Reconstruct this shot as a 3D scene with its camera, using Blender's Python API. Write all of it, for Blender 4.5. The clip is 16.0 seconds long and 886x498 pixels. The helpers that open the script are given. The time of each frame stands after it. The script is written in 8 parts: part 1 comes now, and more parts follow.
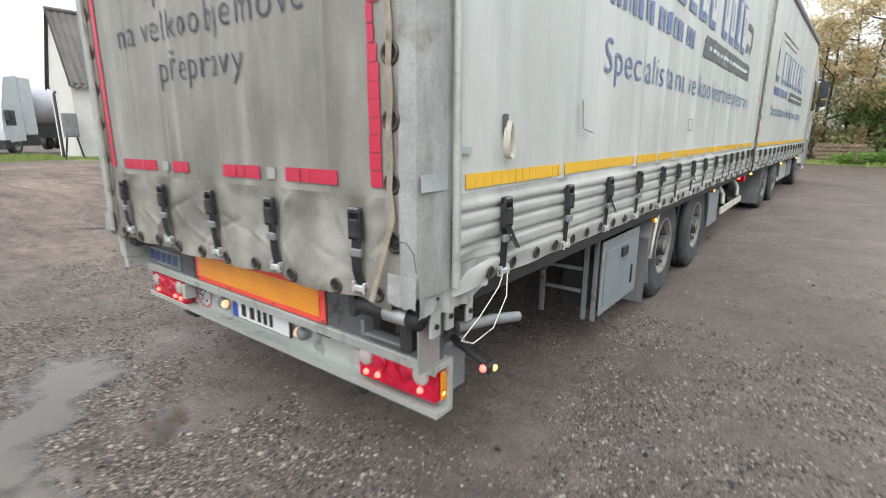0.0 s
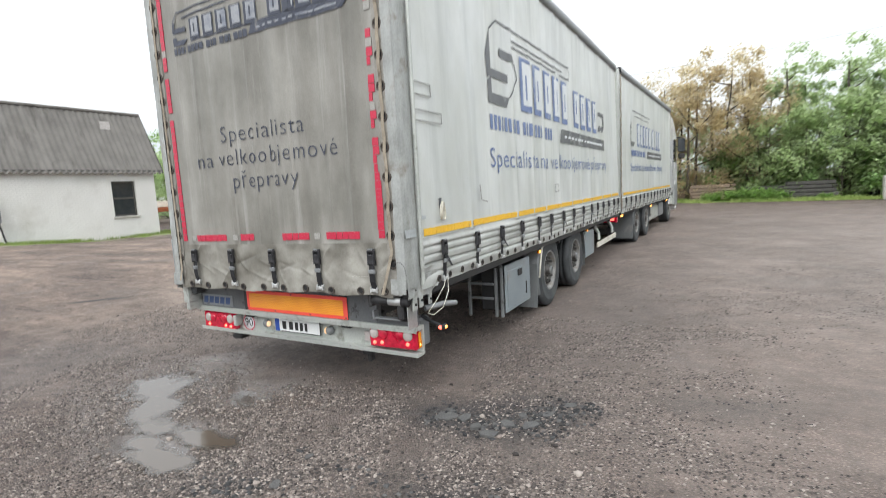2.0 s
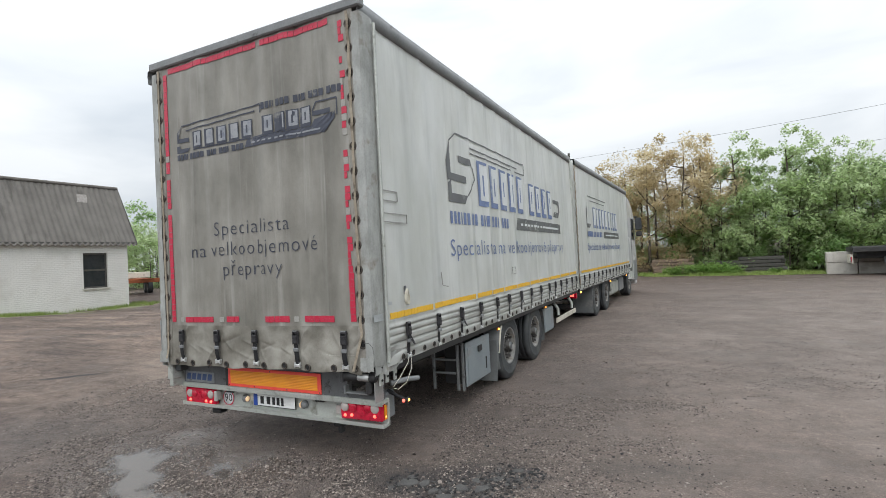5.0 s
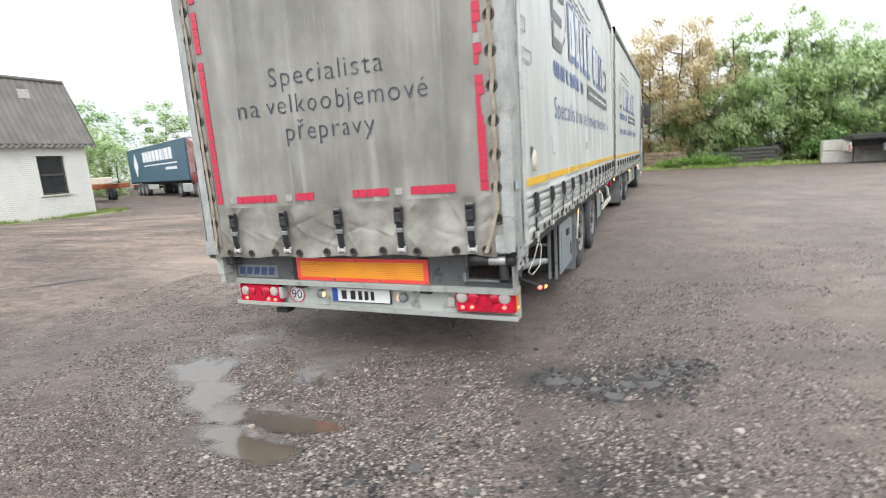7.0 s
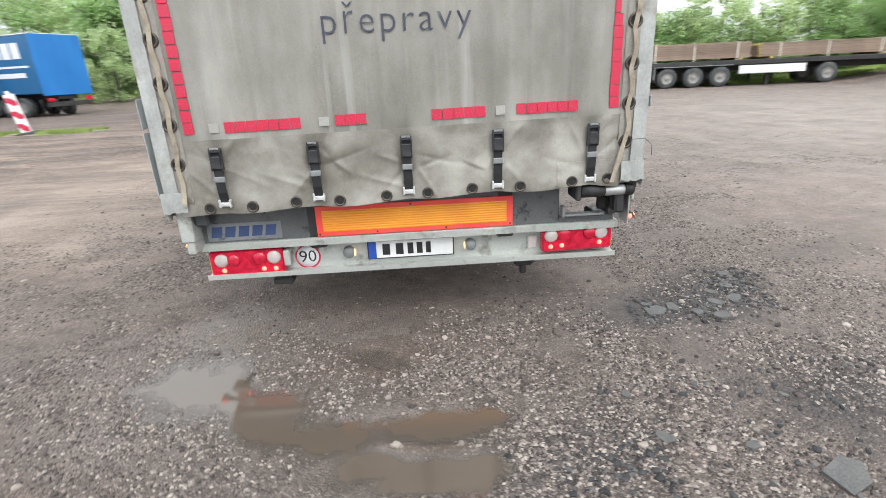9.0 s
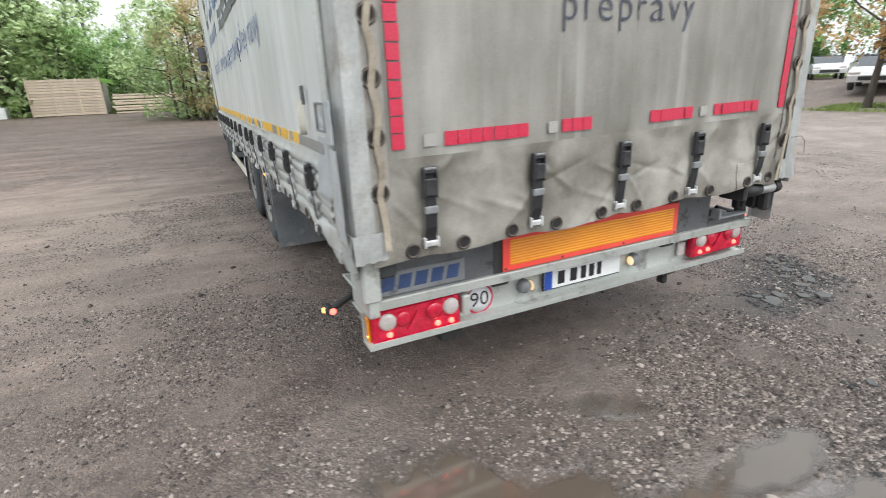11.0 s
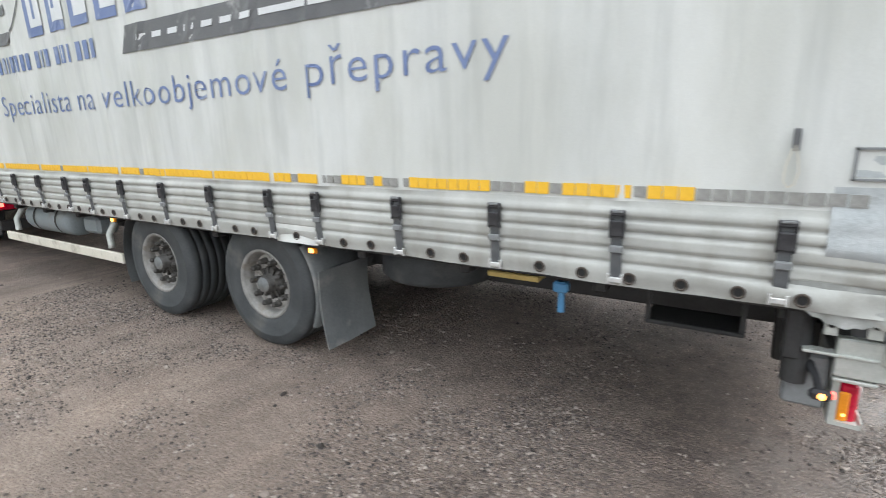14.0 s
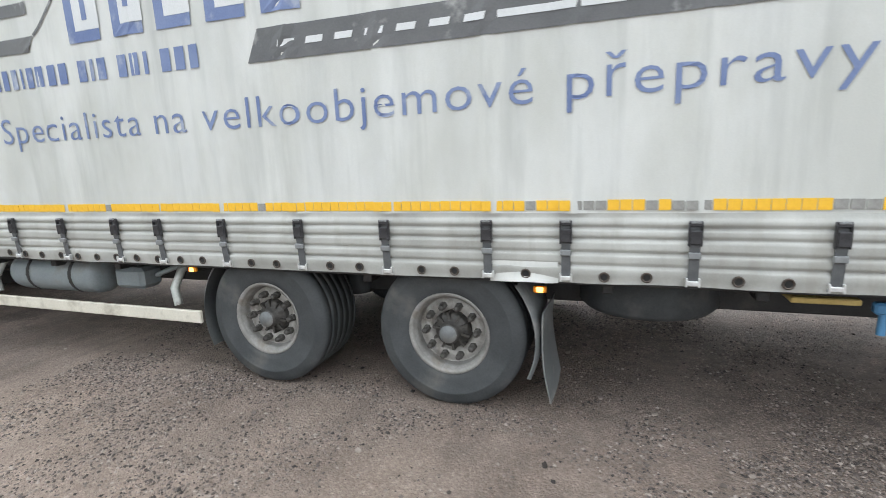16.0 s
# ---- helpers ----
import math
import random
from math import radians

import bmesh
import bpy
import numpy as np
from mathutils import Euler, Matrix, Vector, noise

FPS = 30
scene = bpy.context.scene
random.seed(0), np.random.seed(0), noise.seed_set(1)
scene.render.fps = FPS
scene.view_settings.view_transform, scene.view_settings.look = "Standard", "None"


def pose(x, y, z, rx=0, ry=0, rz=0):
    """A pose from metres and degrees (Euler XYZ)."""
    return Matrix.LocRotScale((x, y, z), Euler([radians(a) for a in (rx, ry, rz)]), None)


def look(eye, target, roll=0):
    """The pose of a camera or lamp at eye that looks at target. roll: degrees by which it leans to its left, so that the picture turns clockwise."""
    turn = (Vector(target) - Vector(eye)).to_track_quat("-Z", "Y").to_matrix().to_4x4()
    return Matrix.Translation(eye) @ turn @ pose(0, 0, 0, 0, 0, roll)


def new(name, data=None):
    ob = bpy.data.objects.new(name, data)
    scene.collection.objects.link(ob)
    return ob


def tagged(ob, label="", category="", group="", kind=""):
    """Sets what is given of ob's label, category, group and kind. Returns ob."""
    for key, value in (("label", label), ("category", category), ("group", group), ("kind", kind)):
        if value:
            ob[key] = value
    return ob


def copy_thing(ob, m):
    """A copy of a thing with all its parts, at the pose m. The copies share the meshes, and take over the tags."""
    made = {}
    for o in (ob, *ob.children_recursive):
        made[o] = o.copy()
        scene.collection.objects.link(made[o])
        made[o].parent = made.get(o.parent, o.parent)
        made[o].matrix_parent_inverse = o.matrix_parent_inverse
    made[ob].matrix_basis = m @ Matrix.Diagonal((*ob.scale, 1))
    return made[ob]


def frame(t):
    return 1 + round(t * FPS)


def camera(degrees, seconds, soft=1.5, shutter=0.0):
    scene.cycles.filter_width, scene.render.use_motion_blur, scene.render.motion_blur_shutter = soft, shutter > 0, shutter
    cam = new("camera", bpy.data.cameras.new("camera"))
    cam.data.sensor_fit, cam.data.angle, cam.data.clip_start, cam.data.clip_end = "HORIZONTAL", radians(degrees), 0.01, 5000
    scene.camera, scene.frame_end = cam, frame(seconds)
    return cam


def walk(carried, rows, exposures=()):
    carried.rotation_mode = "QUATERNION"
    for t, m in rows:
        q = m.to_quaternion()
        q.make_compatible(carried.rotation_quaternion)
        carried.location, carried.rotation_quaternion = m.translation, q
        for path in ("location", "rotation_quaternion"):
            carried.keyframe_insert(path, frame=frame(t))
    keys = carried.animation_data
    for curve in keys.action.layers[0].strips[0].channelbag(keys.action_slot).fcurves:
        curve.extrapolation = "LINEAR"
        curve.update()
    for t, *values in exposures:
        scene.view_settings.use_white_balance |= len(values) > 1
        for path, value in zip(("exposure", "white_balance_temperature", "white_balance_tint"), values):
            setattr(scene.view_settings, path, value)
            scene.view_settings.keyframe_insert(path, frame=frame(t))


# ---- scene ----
cam = camera(83.2, 16.0, 0.75, 0.5)
PATH = [
    (0, (2.267, -1.18, 1.433), (1.082, 0.363, 0.972), 0.3),
    (0.5, (2.511, -1.625, 1.461), (1.319, -0.081, 1.016), -3.1),
    (1, (2.778, -1.988, 1.459), (1.579, -0.428, 1.099), -2.6),
    (1.5, (3.001, -2.342, 1.517), (1.894, -0.711, 1.179), -2.6),
    (2, (3.116, -2.763, 1.567), (2.14, -1.034, 1.325), -3.1),
    (2.5, (3.338, -3.03, 1.61), (2.376, -1.278, 1.528), -3.0),
    (3, (3.538, -3.218, 1.652), (2.583, -1.461, 1.641), -2.5),
    (3.5, (3.619, -3.272, 1.725), (2.696, -1.498, 1.754), -2.5),
    (3.7, (3.632, -3.279, 1.743), (2.722, -1.498, 1.787), -2.5),
    (5.8, (3.141, -3.15, 1.675), (2.276, -1.346, 1.665), -2.6),
    (6, (2.998, -3.109, 1.626), (2.157, -1.298, 1.511), -2.4),
    (6.5, (2.539, -2.967, 1.542), (1.735, -1.156, 1.272), -2.4),
    (7, (2.043, -2.929, 1.458), (1.264, -1.122, 1.101), -3.9),
    (7.5, (1.594, -2.886, 1.472), (1.133, -1.012, 0.947), -4.4),
    (8, (1.075, -2.764, 1.468), (0.828, -0.87, 0.878), -5.6),
    (8.5, (0.489, -2.712, 1.428), (0.296, -0.834, 0.768), -4.1),
    (8.7, (0.306, -2.69, 1.475), (0.215, -0.811, 0.798), -3.2),
    (10.8, (-1.564, -1.814, 1.443), (-0.783, -0.082, 0.82), -2.7),
    (11, (-1.721, -1.694, 1.436), (-0.91, 0.023, 0.809), -2.4),
    (11.5, (-2.083, -1.4, 1.448), (-1.007, 0.167, 0.825), -0.4),
    (12, (-2.381, -1.005, 1.428), (-1.156, 0.461, 0.835), -0.5),
    (12.5, (-2.678, -0.62, 1.45), (-1.367, 0.776, 0.874), -2.0),
    (13, (-2.997, -0.256, 1.489), (-1.508, 0.967, 0.955), -0.8),
    (13.5, (-3.168, 0.148, 1.477), (-1.559, 1.218, 0.963), -1.6),
    (14, (-3.382, 0.597, 1.474), (-1.723, 1.613, 1.01), -1.3),
    (14.5, (-3.567, 1.034, 1.507), (-1.851, 1.958, 1.06), -1.6),
    (15, (-3.645, 1.48, 1.482), (-1.873, 2.302, 1.057), -3.7),
    (15.5, (-3.774, 2.005, 1.476), (-1.975, 2.788, 1.092), -4.3),
    (16, (-3.825, 2.479, 1.482), (-1.972, 3.137, 1.116), -2.3),
]
EXPOSURES = [(0.0,.80),(1.5,.84),(2.0,.78),(2.5,.50),(3.0,.32),(3.7,.2),(5.8,.52),(6.5,.86),(8.0,1.08),(8.5,1.12),(11.0,.92),(12.0,1.18),(12.5,1.33),(13.0,1.33),(14.0,1.16),(15.0,1.08),(16.0,1.17)]
walk(cam, [(t, look(eye, target, roll)) for t, eye, target, roll in PATH], EXPOSURES)

# ---- light ----
world = bpy.data.worlds.new("overcast_sky")
scene.world = world
world.use_nodes = True
wn = world.node_tree
wn.nodes.clear()
w_out = wn.nodes.new("ShaderNodeOutputWorld")
w_bg = wn.nodes.new("ShaderNodeBackground")
w_sky = wn.nodes.new("ShaderNodeTexSky")
w_sky.sky_type = "NISHITA"
w_sky.sun_disc = False
w_sky.sun_elevation = radians(48)
w_sky.sun_rotation = radians(157)
w_sky.air_density = 1.0
w_sky.dust_density = 4.0
w_pale = wn.nodes.new("ShaderNodeHueSaturation")
w_pale.inputs["Saturation"].default_value = 0.12
w_pale.inputs["Value"].default_value = 1.0
w_co = wn.nodes.new("ShaderNodeTexCoord")
w_map = wn.nodes.new("ShaderNodeMapping")
w_map.inputs["Scale"].default_value = (1.0, 1.0, 3.2)
w_cloud = wn.nodes.new("ShaderNodeTexNoise")
w_cloud.inputs["Scale"].default_value = 2.2
w_cloud.inputs["Detail"].default_value = 5.0
w_cloud.inputs["Distortion"].default_value = 0.4
w_ramp = wn.nodes.new("ShaderNodeValToRGB")
w_ramp.color_ramp.elements[0].position = 0.32
w_ramp.color_ramp.elements[0].color = (5.9, 6.5, 7.15, 1)
w_ramp.color_ramp.elements[1].position = 0.62
w_ramp.color_ramp.elements[1].color = (8.5, 8.9, 9.25, 1)
w_mix = wn.nodes.new("ShaderNodeMix")
w_mix.data_type = "RGBA"
w_mix.inputs[0].default_value = 0.8
wn.links.new(w_sky.outputs[0], w_pale.inputs["Color"])
wn.links.new(w_co.outputs["Generated"], w_map.inputs["Vector"])
wn.links.new(w_map.outputs[0], w_cloud.inputs["Vector"])
wn.links.new(w_cloud.outputs[0], w_ramp.inputs[0])
wn.links.new(w_pale.outputs[0], w_mix.inputs[6])
wn.links.new(w_ramp.outputs[0], w_mix.inputs[7])
# an overcast sky is brighter overhead than at the horizon
w_sep = wn.nodes.new("ShaderNodeSeparateXYZ")
w_high = wn.nodes.new("ShaderNodeMapRange")
w_high.inputs["From Min"].default_value, w_high.inputs["From Max"].default_value = 0.05, 0.9
w_high.inputs["To Min"].default_value, w_high.inputs["To Max"].default_value = 0.82, 1.6
w_gain = wn.nodes.new("ShaderNodeVectorMath")
w_gain.operation = "SCALE"
wn.links.new(w_co.outputs["Generated"], w_sep.inputs[0])
wn.links.new(w_sep.outputs["Z"], w_high.inputs["Value"])
wn.links.new(w_mix.outputs[2], w_gain.inputs[0])
wn.links.new(w_high.outputs[0], w_gain.inputs["Scale"])
wn.links.new(w_gain.outputs[0], w_bg.inputs["Color"])
wn.links.new(w_bg.outputs[0], w_out.inputs["Surface"])
w_bg.inputs["Strength"].default_value = 0.11

sun = new("sun", bpy.data.lights.new("sun", "SUN"))
sun.data.energy = 0.7
sun.data.angle = radians(40)
sun.data.color = (1.0, 0.97, 0.93)
sun.matrix_world = look((0, 0, 30), (0 - 30 * math.cos(radians(48)) * math.sin(radians(157)), -30 * math.cos(radians(48)) * math.cos(radians(157)), 30 - 30 * math.sin(radians(48))))

# ---- small tools ----
RNG = random.Random(7)


class Mesh:
    """Vertices and faces gathered for one mesh; slot: the material of the faces added next."""

    def __init__(self):
        self.v, self.f, self.m, self.slot, self.smooth = [], [], [], 0, []

    def add(self, verts, faces, smooth=False):
        n = len(self.v)
        self.v += [tuple(p) for p in verts]
        self.f += [tuple(n + i for i in face) for face in faces]
        self.m += [self.slot] * len(faces)
        self.smooth += [smooth] * len(faces)
        return self

    def box(self, x0, x1, y0, y1, z0, z1, c=0.0, turn=None):
        """A box, with its edges cut off by c."""
        if c <= 0:
            vs = [(x, y, z) for z in (z0, z1) for y in (y0, y1) for x in (x0, x1)]
            fs = [(0, 2, 3, 1), (4, 5, 7, 6), (0, 1, 5, 4), (2, 6, 7, 3), (0, 4, 6, 2), (1, 3, 7, 5)]
        else:
            c = min(c, (x1 - x0) * 0.45, (y1 - y0) * 0.45, (z1 - z0) * 0.45)
            vs, index = [], {}
            lo, hi = (x0, y0, z0), (x1, y1, z1)
            for sx in (0, 1):
                for sy in (0, 1):
                    for sz in (0, 1):
                        s = (sx, sy, sz)
                        for axis in range(3):
                            p = [((hi[a] - (0 if a == axis else c)) if s[a] else (lo[a] + (0 if a == axis else c))) for a in range(3)]
                            index[s, axis] = len(vs)
                            vs.append(p)
            fs = []
            for axis in range(3):
                a, b = [i for i in range(3) if i != axis]
                for side in (0, 1):
                    ring = []
                    for sa, sb in ((0, 0), (1, 0), (1, 1), (0, 1)):
                        s = [0, 0, 0]
                        s[axis], s[a], s[b] = side, sa, sb
                        ring.append(index[tuple(s), axis])
                    fs.append(tuple(ring))
                for sa in (0, 1):
                    for sb in (0, 1):
                        s0, s1 = [0, 0, 0], [0, 0, 0]
                        s0[axis], s1[axis] = 0, 1
                        s0[a] = s1[a] = sa
                        s0[b] = s1[b] = sb
                        fs.append((index[tuple(s0), a], index[tuple(s1), a], index[tuple(s1), b], index[tuple(s0), b]))
            for sx in (0, 1):
                for sy in (0, 1):
                    for sz in (0, 1):
                        fs.append(tuple(index[(sx, sy, sz), axis] for axis in range(3)))
        if turn is not None:
            vs = [turn @ Vector(p) for p in vs]
        return self.add(vs, fs)

    def tube(self, points, radius, seg=8, caps=True):
        """A round bar along points; radius: one number, or one for each point."""
        pts = [Vector(p) for p in points]
        rad = radius if isinstance(radius, (list, tuple)) else [radius] * len(pts)
        vs, fs, side = [], [], None
        for i, p in enumerate(pts):
            d = (pts[min(i + 1, len(pts) - 1)] - pts[max(i - 1, 0)]).normalized()
            if side is None:
                side = d.orthogonal().normalized()
            side = (side - d * side.dot(d)).normalized()
            up = d.cross(side)
            for k in range(seg):
                a = 2 * math.pi * k / seg
                vs.append(p + (side * math.cos(a) + up * math.sin(a)) * rad[i])
        for i in range(len(pts) - 1):
            for k in range(seg):
                fs.append((i * seg + k, i * seg + (k + 1) % seg, (i + 1) * seg + (k + 1) % seg, (i + 1) * seg + k))
        self.add(vs, fs, True)
        if caps:
            self.add([vs[k] for k in range(seg)], [tuple(range(seg))[::-1]])
            self.add([vs[-seg + k] for k in range(seg)], [tuple(range(seg))])
        return self

    def lathe(self, profile, centre, axis="x", seg=24, smooth=True):
        """Turns (along, radius) points round an axis through centre."""
        vs, fs = [], []
        for u, r in profile:
            for k in range(seg):
                a = 2 * math.pi * k / seg
                c, s = r * math.cos(a), r * math.sin(a)
                off = {"x": (u, c, s), "y": (s, u, c), "z": (c, s, u)}[axis]
                vs.append((centre[0] + off[0], centre[1] + off[1], centre[2] + off[2]))
        for i in range(len(profile) - 1):
            for k in range(seg):
                fs.append((i * seg + k, i * seg + (k + 1) % seg, (i + 1) * seg + (k + 1) % seg, (i + 1) * seg + k))
        return self.add(vs, fs, smooth)

    def disc(self, centre, radius, axis="y", seg=20):
        vs = []
        for k in range(seg):
            a = 2 * math.pi * k / seg
            c, s = radius * math.cos(a), radius * math.sin(a)
            off = {"x": (0, c, s), "y": (s, 0, c), "z": (c, s, 0)}[axis]
            vs.append((centre[0] + off[0], centre[1] + off[1], centre[2] + off[2]))
        return self.add(vs, [tuple(range(seg))])

    def sheet(self, us, vs_, point, smooth=True, thick=0.0, inward=None):
        """A surface over a grid: point(u, v) gives the place. thick with inward: a second skin and a rim."""
        nu, nv = len(us), len(vs_)
        vs = [point(u, v) for v in vs_ for u in us]
        fs = [(j * nu + i, j * nu + i + 1, (j + 1) * nu + i + 1, (j + 1) * nu + i) for j in range(nv - 1) for i in range(nu - 1)]
        self.add(vs, fs, smooth)
        if thick:
            off = Vector(inward) * thick
            back = [Vector(p) + off for p in vs]
            self.add(back, [f[::-1] for f in fs], smooth)
            ring = [i for i in range(nu)] + [j * nu + nu - 1 for j in range(1, nv)] + [(nv - 1) * nu + i for i in range(nu - 2, -1, -1)] + [j * nu for j in range(nv - 2, 0, -1)]
            m = len(ring)
            self.add([vs[i] for i in ring] + [back[i] for i in ring], [(k, m + k, m + (k + 1) % m, (k + 1) % m) for k in range(m)])
        return self

    def prism(self, outline, depth, place):
        """An outline (list of 2D points) given depth; place(u, v, w) puts it in the world."""
        n = len(outline)
        vs = [place(u, v, 0) for u, v in outline] + [place(u, v, depth) for u, v in outline]
        fs = [tuple(range(n)), tuple(range(2 * n - 1, n - 1, -1))] + [(i, n + i, n + (i + 1) % n, (i + 1) % n) for i in range(n)]
        return self.add(vs, fs)

    def mesh(self, name):
        me = bpy.data.meshes.new(name)
        me.from_pydata(self.v, [], self.f)
        me.polygons.foreach_set("material_index", self.m)
        me.polygons.foreach_set("use_smooth", self.smooth)
        bm = bmesh.new()
        bm.from_mesh(me)
        if len(bm.faces) < 30000:
            bmesh.ops.recalc_face_normals(bm, faces=bm.faces)
        bm.to_mesh(me)
        bm.free()
        me.update()
        return me


def part(name, shape, materials, parent=None, label=""):
    """Links a shape as one mesh object under a thing or a part."""
    me = shape.mesh(name) if isinstance(shape, Mesh) else shape
    for m in materials if isinstance(materials, (list, tuple)) else (materials,):
        if len(me.materials) < (len(materials) if isinstance(materials, (list, tuple)) else 1):
            me.materials.append(m)
    ob = new(name, me)
    if parent is not None:
        ob.parent = parent
    return tagged(ob, label)


def thing(name, label, category, group="", at=None):
    ob = new(name)
    ob.empty_display_size = 0.2
    if at is not None:
        ob.matrix_world = at
    return tagged(ob, label, category, group)


def again(ob, parent, m, name=""):
    """A part once more, on the same mesh, with its own parts."""
    o = bpy.data.objects.new(name or ob.name.split(".")[0], ob.data)
    scene.collection.objects.link(o)
    o.parent = parent
    o.matrix_basis = m
    if "label" in ob:
        o["label"] = ob["label"]
    for c in ob.children:
        again(c, o, c.matrix_basis.copy())
    return o


def smooth_step(t):
    t = max(0.0, min(1.0, t))
    return t * t * (3 - 2 * t)


def lump(x, y, z=0.0, scale=1.0):
    return noise.noise(Vector((x * scale, y * scale, z * scale)))


def lettering(body, width=None, height=None, bold=0.0, shear=0.0, spread=1.0):
    """The writing as flat vertices and faces: x to the right, y up, from the baseline's start. height: of the capitals."""
    cu = bpy.data.curves.new("writing", "FONT")
    cu.body, cu.resolution_u, cu.offset, cu.shear = body, 3, bold, shear
    cu.space_character = spread
    ob = bpy.data.objects.new("writing", cu)
    scene.collection.objects.link(ob)
    me = bpy.data.meshes.new_from_object(ob)
    bpy.data.objects.remove(ob)
    vs = [Vector(v.co) for v in me.vertices]
    fs = [tuple(p.vertices) for p in me.polygons]
    x0, x1 = min(v.x for v in vs), max(v.x for v in vs)
    sx = width / (x1 - x0) if width else 1.0
    sy = height / 0.69 if height else sx
    if not width:
        sx = sy
    return [((v.x - x0) * sx, v.y * sy) for v in vs], fs


def written(shape, text, place):
    """Adds lettering() to a shape; place(u, v) gives the place in the world."""
    vs, fs = text
    return shape.add([place(u, v) for u, v in vs], fs)


def facets(shape, pts, place, step=0.06):
    """A flat figure laid on an uneven surface: four-sided ones are cut into small quads that follow it."""
    if len(pts) != 4:
        return shape.add([place(u, v) for u, v in pts], [tuple(range(len(pts)))])
    a, b, c, d = (Vector(p) for p in pts)
    nu = max(1, int(max((b - a).length, (c - d).length) / step))
    nv = max(1, int(max((d - a).length, (c - b).length) / step))
    grid = []
    for j in range(nv + 1):
        for i in range(nu + 1):
            p = a.lerp(b, i / nu).lerp(d.lerp(c, i / nu), j / nv)
            grid.append(place(p.x, p.y))
    return shape.add(grid, [(j * (nu + 1) + i, j * (nu + 1) + i + 1, (j + 1) * (nu + 1) + i + 1, (j + 1) * (nu + 1) + i) for j in range(nv) for i in range(nu)])


def bars(shape, u0, v0, widths, height, gap, place):
    """Plain bars in place of writing."""
    u = u0
    for w in widths:
        if w > 0:
            shape.add([place(u, v0), place(u + w, v0), place(u + w, v0 + height), place(u, v0 + height)], [(0, 1, 2, 3)])
        u += abs(w) + gap
    return shape

# ---- materials ----
def surface(name, low, high, rough=0.6, metal=0.0, scale=3.0, stretch=(1, 1, 1), detail=4.0, fine=60.0, fine_mix=0.25, bump=0.15, bump_depth=0.01,
            stain=None, stain_scale=1.2, stain_at=(0.52, 0.68), stain_stretch=(1, 1, 1), each=0.0, coat=0.0, spec=0.5, gloss=0.12, streak=None):
    """A surface whose colour wanders from low to high at two scales, with stains, relief and uneven gloss."""
    m = bpy.data.materials.new(name)
    m.use_nodes = True
    t = m.node_tree
    b = t.nodes["Principled BSDF"]
    co = t.nodes.new("ShaderNodeTexCoord")

    def mapped(k):
        mp = t.nodes.new("ShaderNodeMapping")
        mp.inputs["Scale"].default_value = k
        t.links.new(co.outputs["Object"], mp.inputs["Vector"])
        return mp.outputs[0]

    def noisy(k, vec, det=4.0, rough_=0.55):
        n = t.nodes.new("ShaderNodeTexNoise")
        n.inputs["Scale"].default_value = k
        n.inputs["Detail"].default_value = det
        n.inputs["Roughness"].default_value = rough_
        t.links.new(vec, n.inputs["Vector"])
        return n.outputs[0]

    def ramp(fac, a, z, ca, cz):
        r = t.nodes.new("ShaderNodeValToRGB")
        e = r.color_ramp.elements
        e[0].position, e[1].position = a, z
        e[0].color, e[1].color = (*ca, 1), (*cz, 1)
        t.links.new(fac, r.inputs[0])
        return r.outputs[0]

    def mix(fac, a, z, mode="MIX"):
        x = t.nodes.new("ShaderNodeMix")
        x.data_type, x.blend_type = "RGBA", mode
        for s, i in ((fac, 0), (a, 6), (z, 7)):
            if isinstance(s, (int, float)):
                x.inputs[i].default_value = s
            elif isinstance(s, tuple):
                x.inputs[i].default_value = (*s, 1)
            else:
                t.links.new(s, x.inputs[i])
        return x.outputs[2]

    big = noisy(scale, mapped(stretch), detail)
    small = noisy(fine, mapped((1, 1, 1)), 3.0, 0.7)
    col = ramp(big, 0.32, 0.68, low, high)
    dark, pale = tuple(c * 0.72 for c in low), tuple(min(1, c * 1.15) for c in high)
    col = mix(fine_mix, col, ramp(small, 0.3, 0.7, dark, pale))
    if stain:
        st = noisy(stain_scale, mapped(stain_stretch), 6.0, 0.62)
        col = mix(ramp(st, stain_at[0], stain_at[1], (0, 0, 0), (1, 1, 1)), col, stain)
    if streak:
        k, run, dim, pale_ = streak
        col = mix(1.0, col, ramp(noisy(k, mapped(run), 5.0, 0.6), 0.36, 0.64, (dim, dim, dim * 0.97), (pale_, pale_, pale_)), "MULTIPLY")
    if each:
        oi = t.nodes.new("ShaderNodeObjectInfo")
        hv = t.nodes.new("ShaderNodeHueSaturation")
        mm = t.nodes.new("ShaderNodeMapRange")
        mm.inputs["To Min"].default_value, mm.inputs["To Max"].default_value = 1 - each, 1 + each
        t.links.new(oi.outputs["Random"], mm.inputs["Value"])
        t.links.new(mm.outputs[0], hv.inputs["Value"])
        t.links.new(col, hv.inputs["Color"])
        col = hv.outputs[0]
    t.links.new(col, b.inputs["Base Color"])
    rr = t.nodes.new("ShaderNodeMapRange")
    rr.inputs["To Min"].default_value, rr.inputs["To Max"].default_value = max(0.03, rough - gloss), min(1, rough + gloss)
    t.links.new(big, rr.inputs["Value"])
    t.links.new(rr.outputs[0], b.inputs["Roughness"])
    b.inputs["Metallic"].default_value = metal
    b.inputs["Specular IOR Level"].default_value = spec
    b.inputs["Coat Weight"].default_value = coat
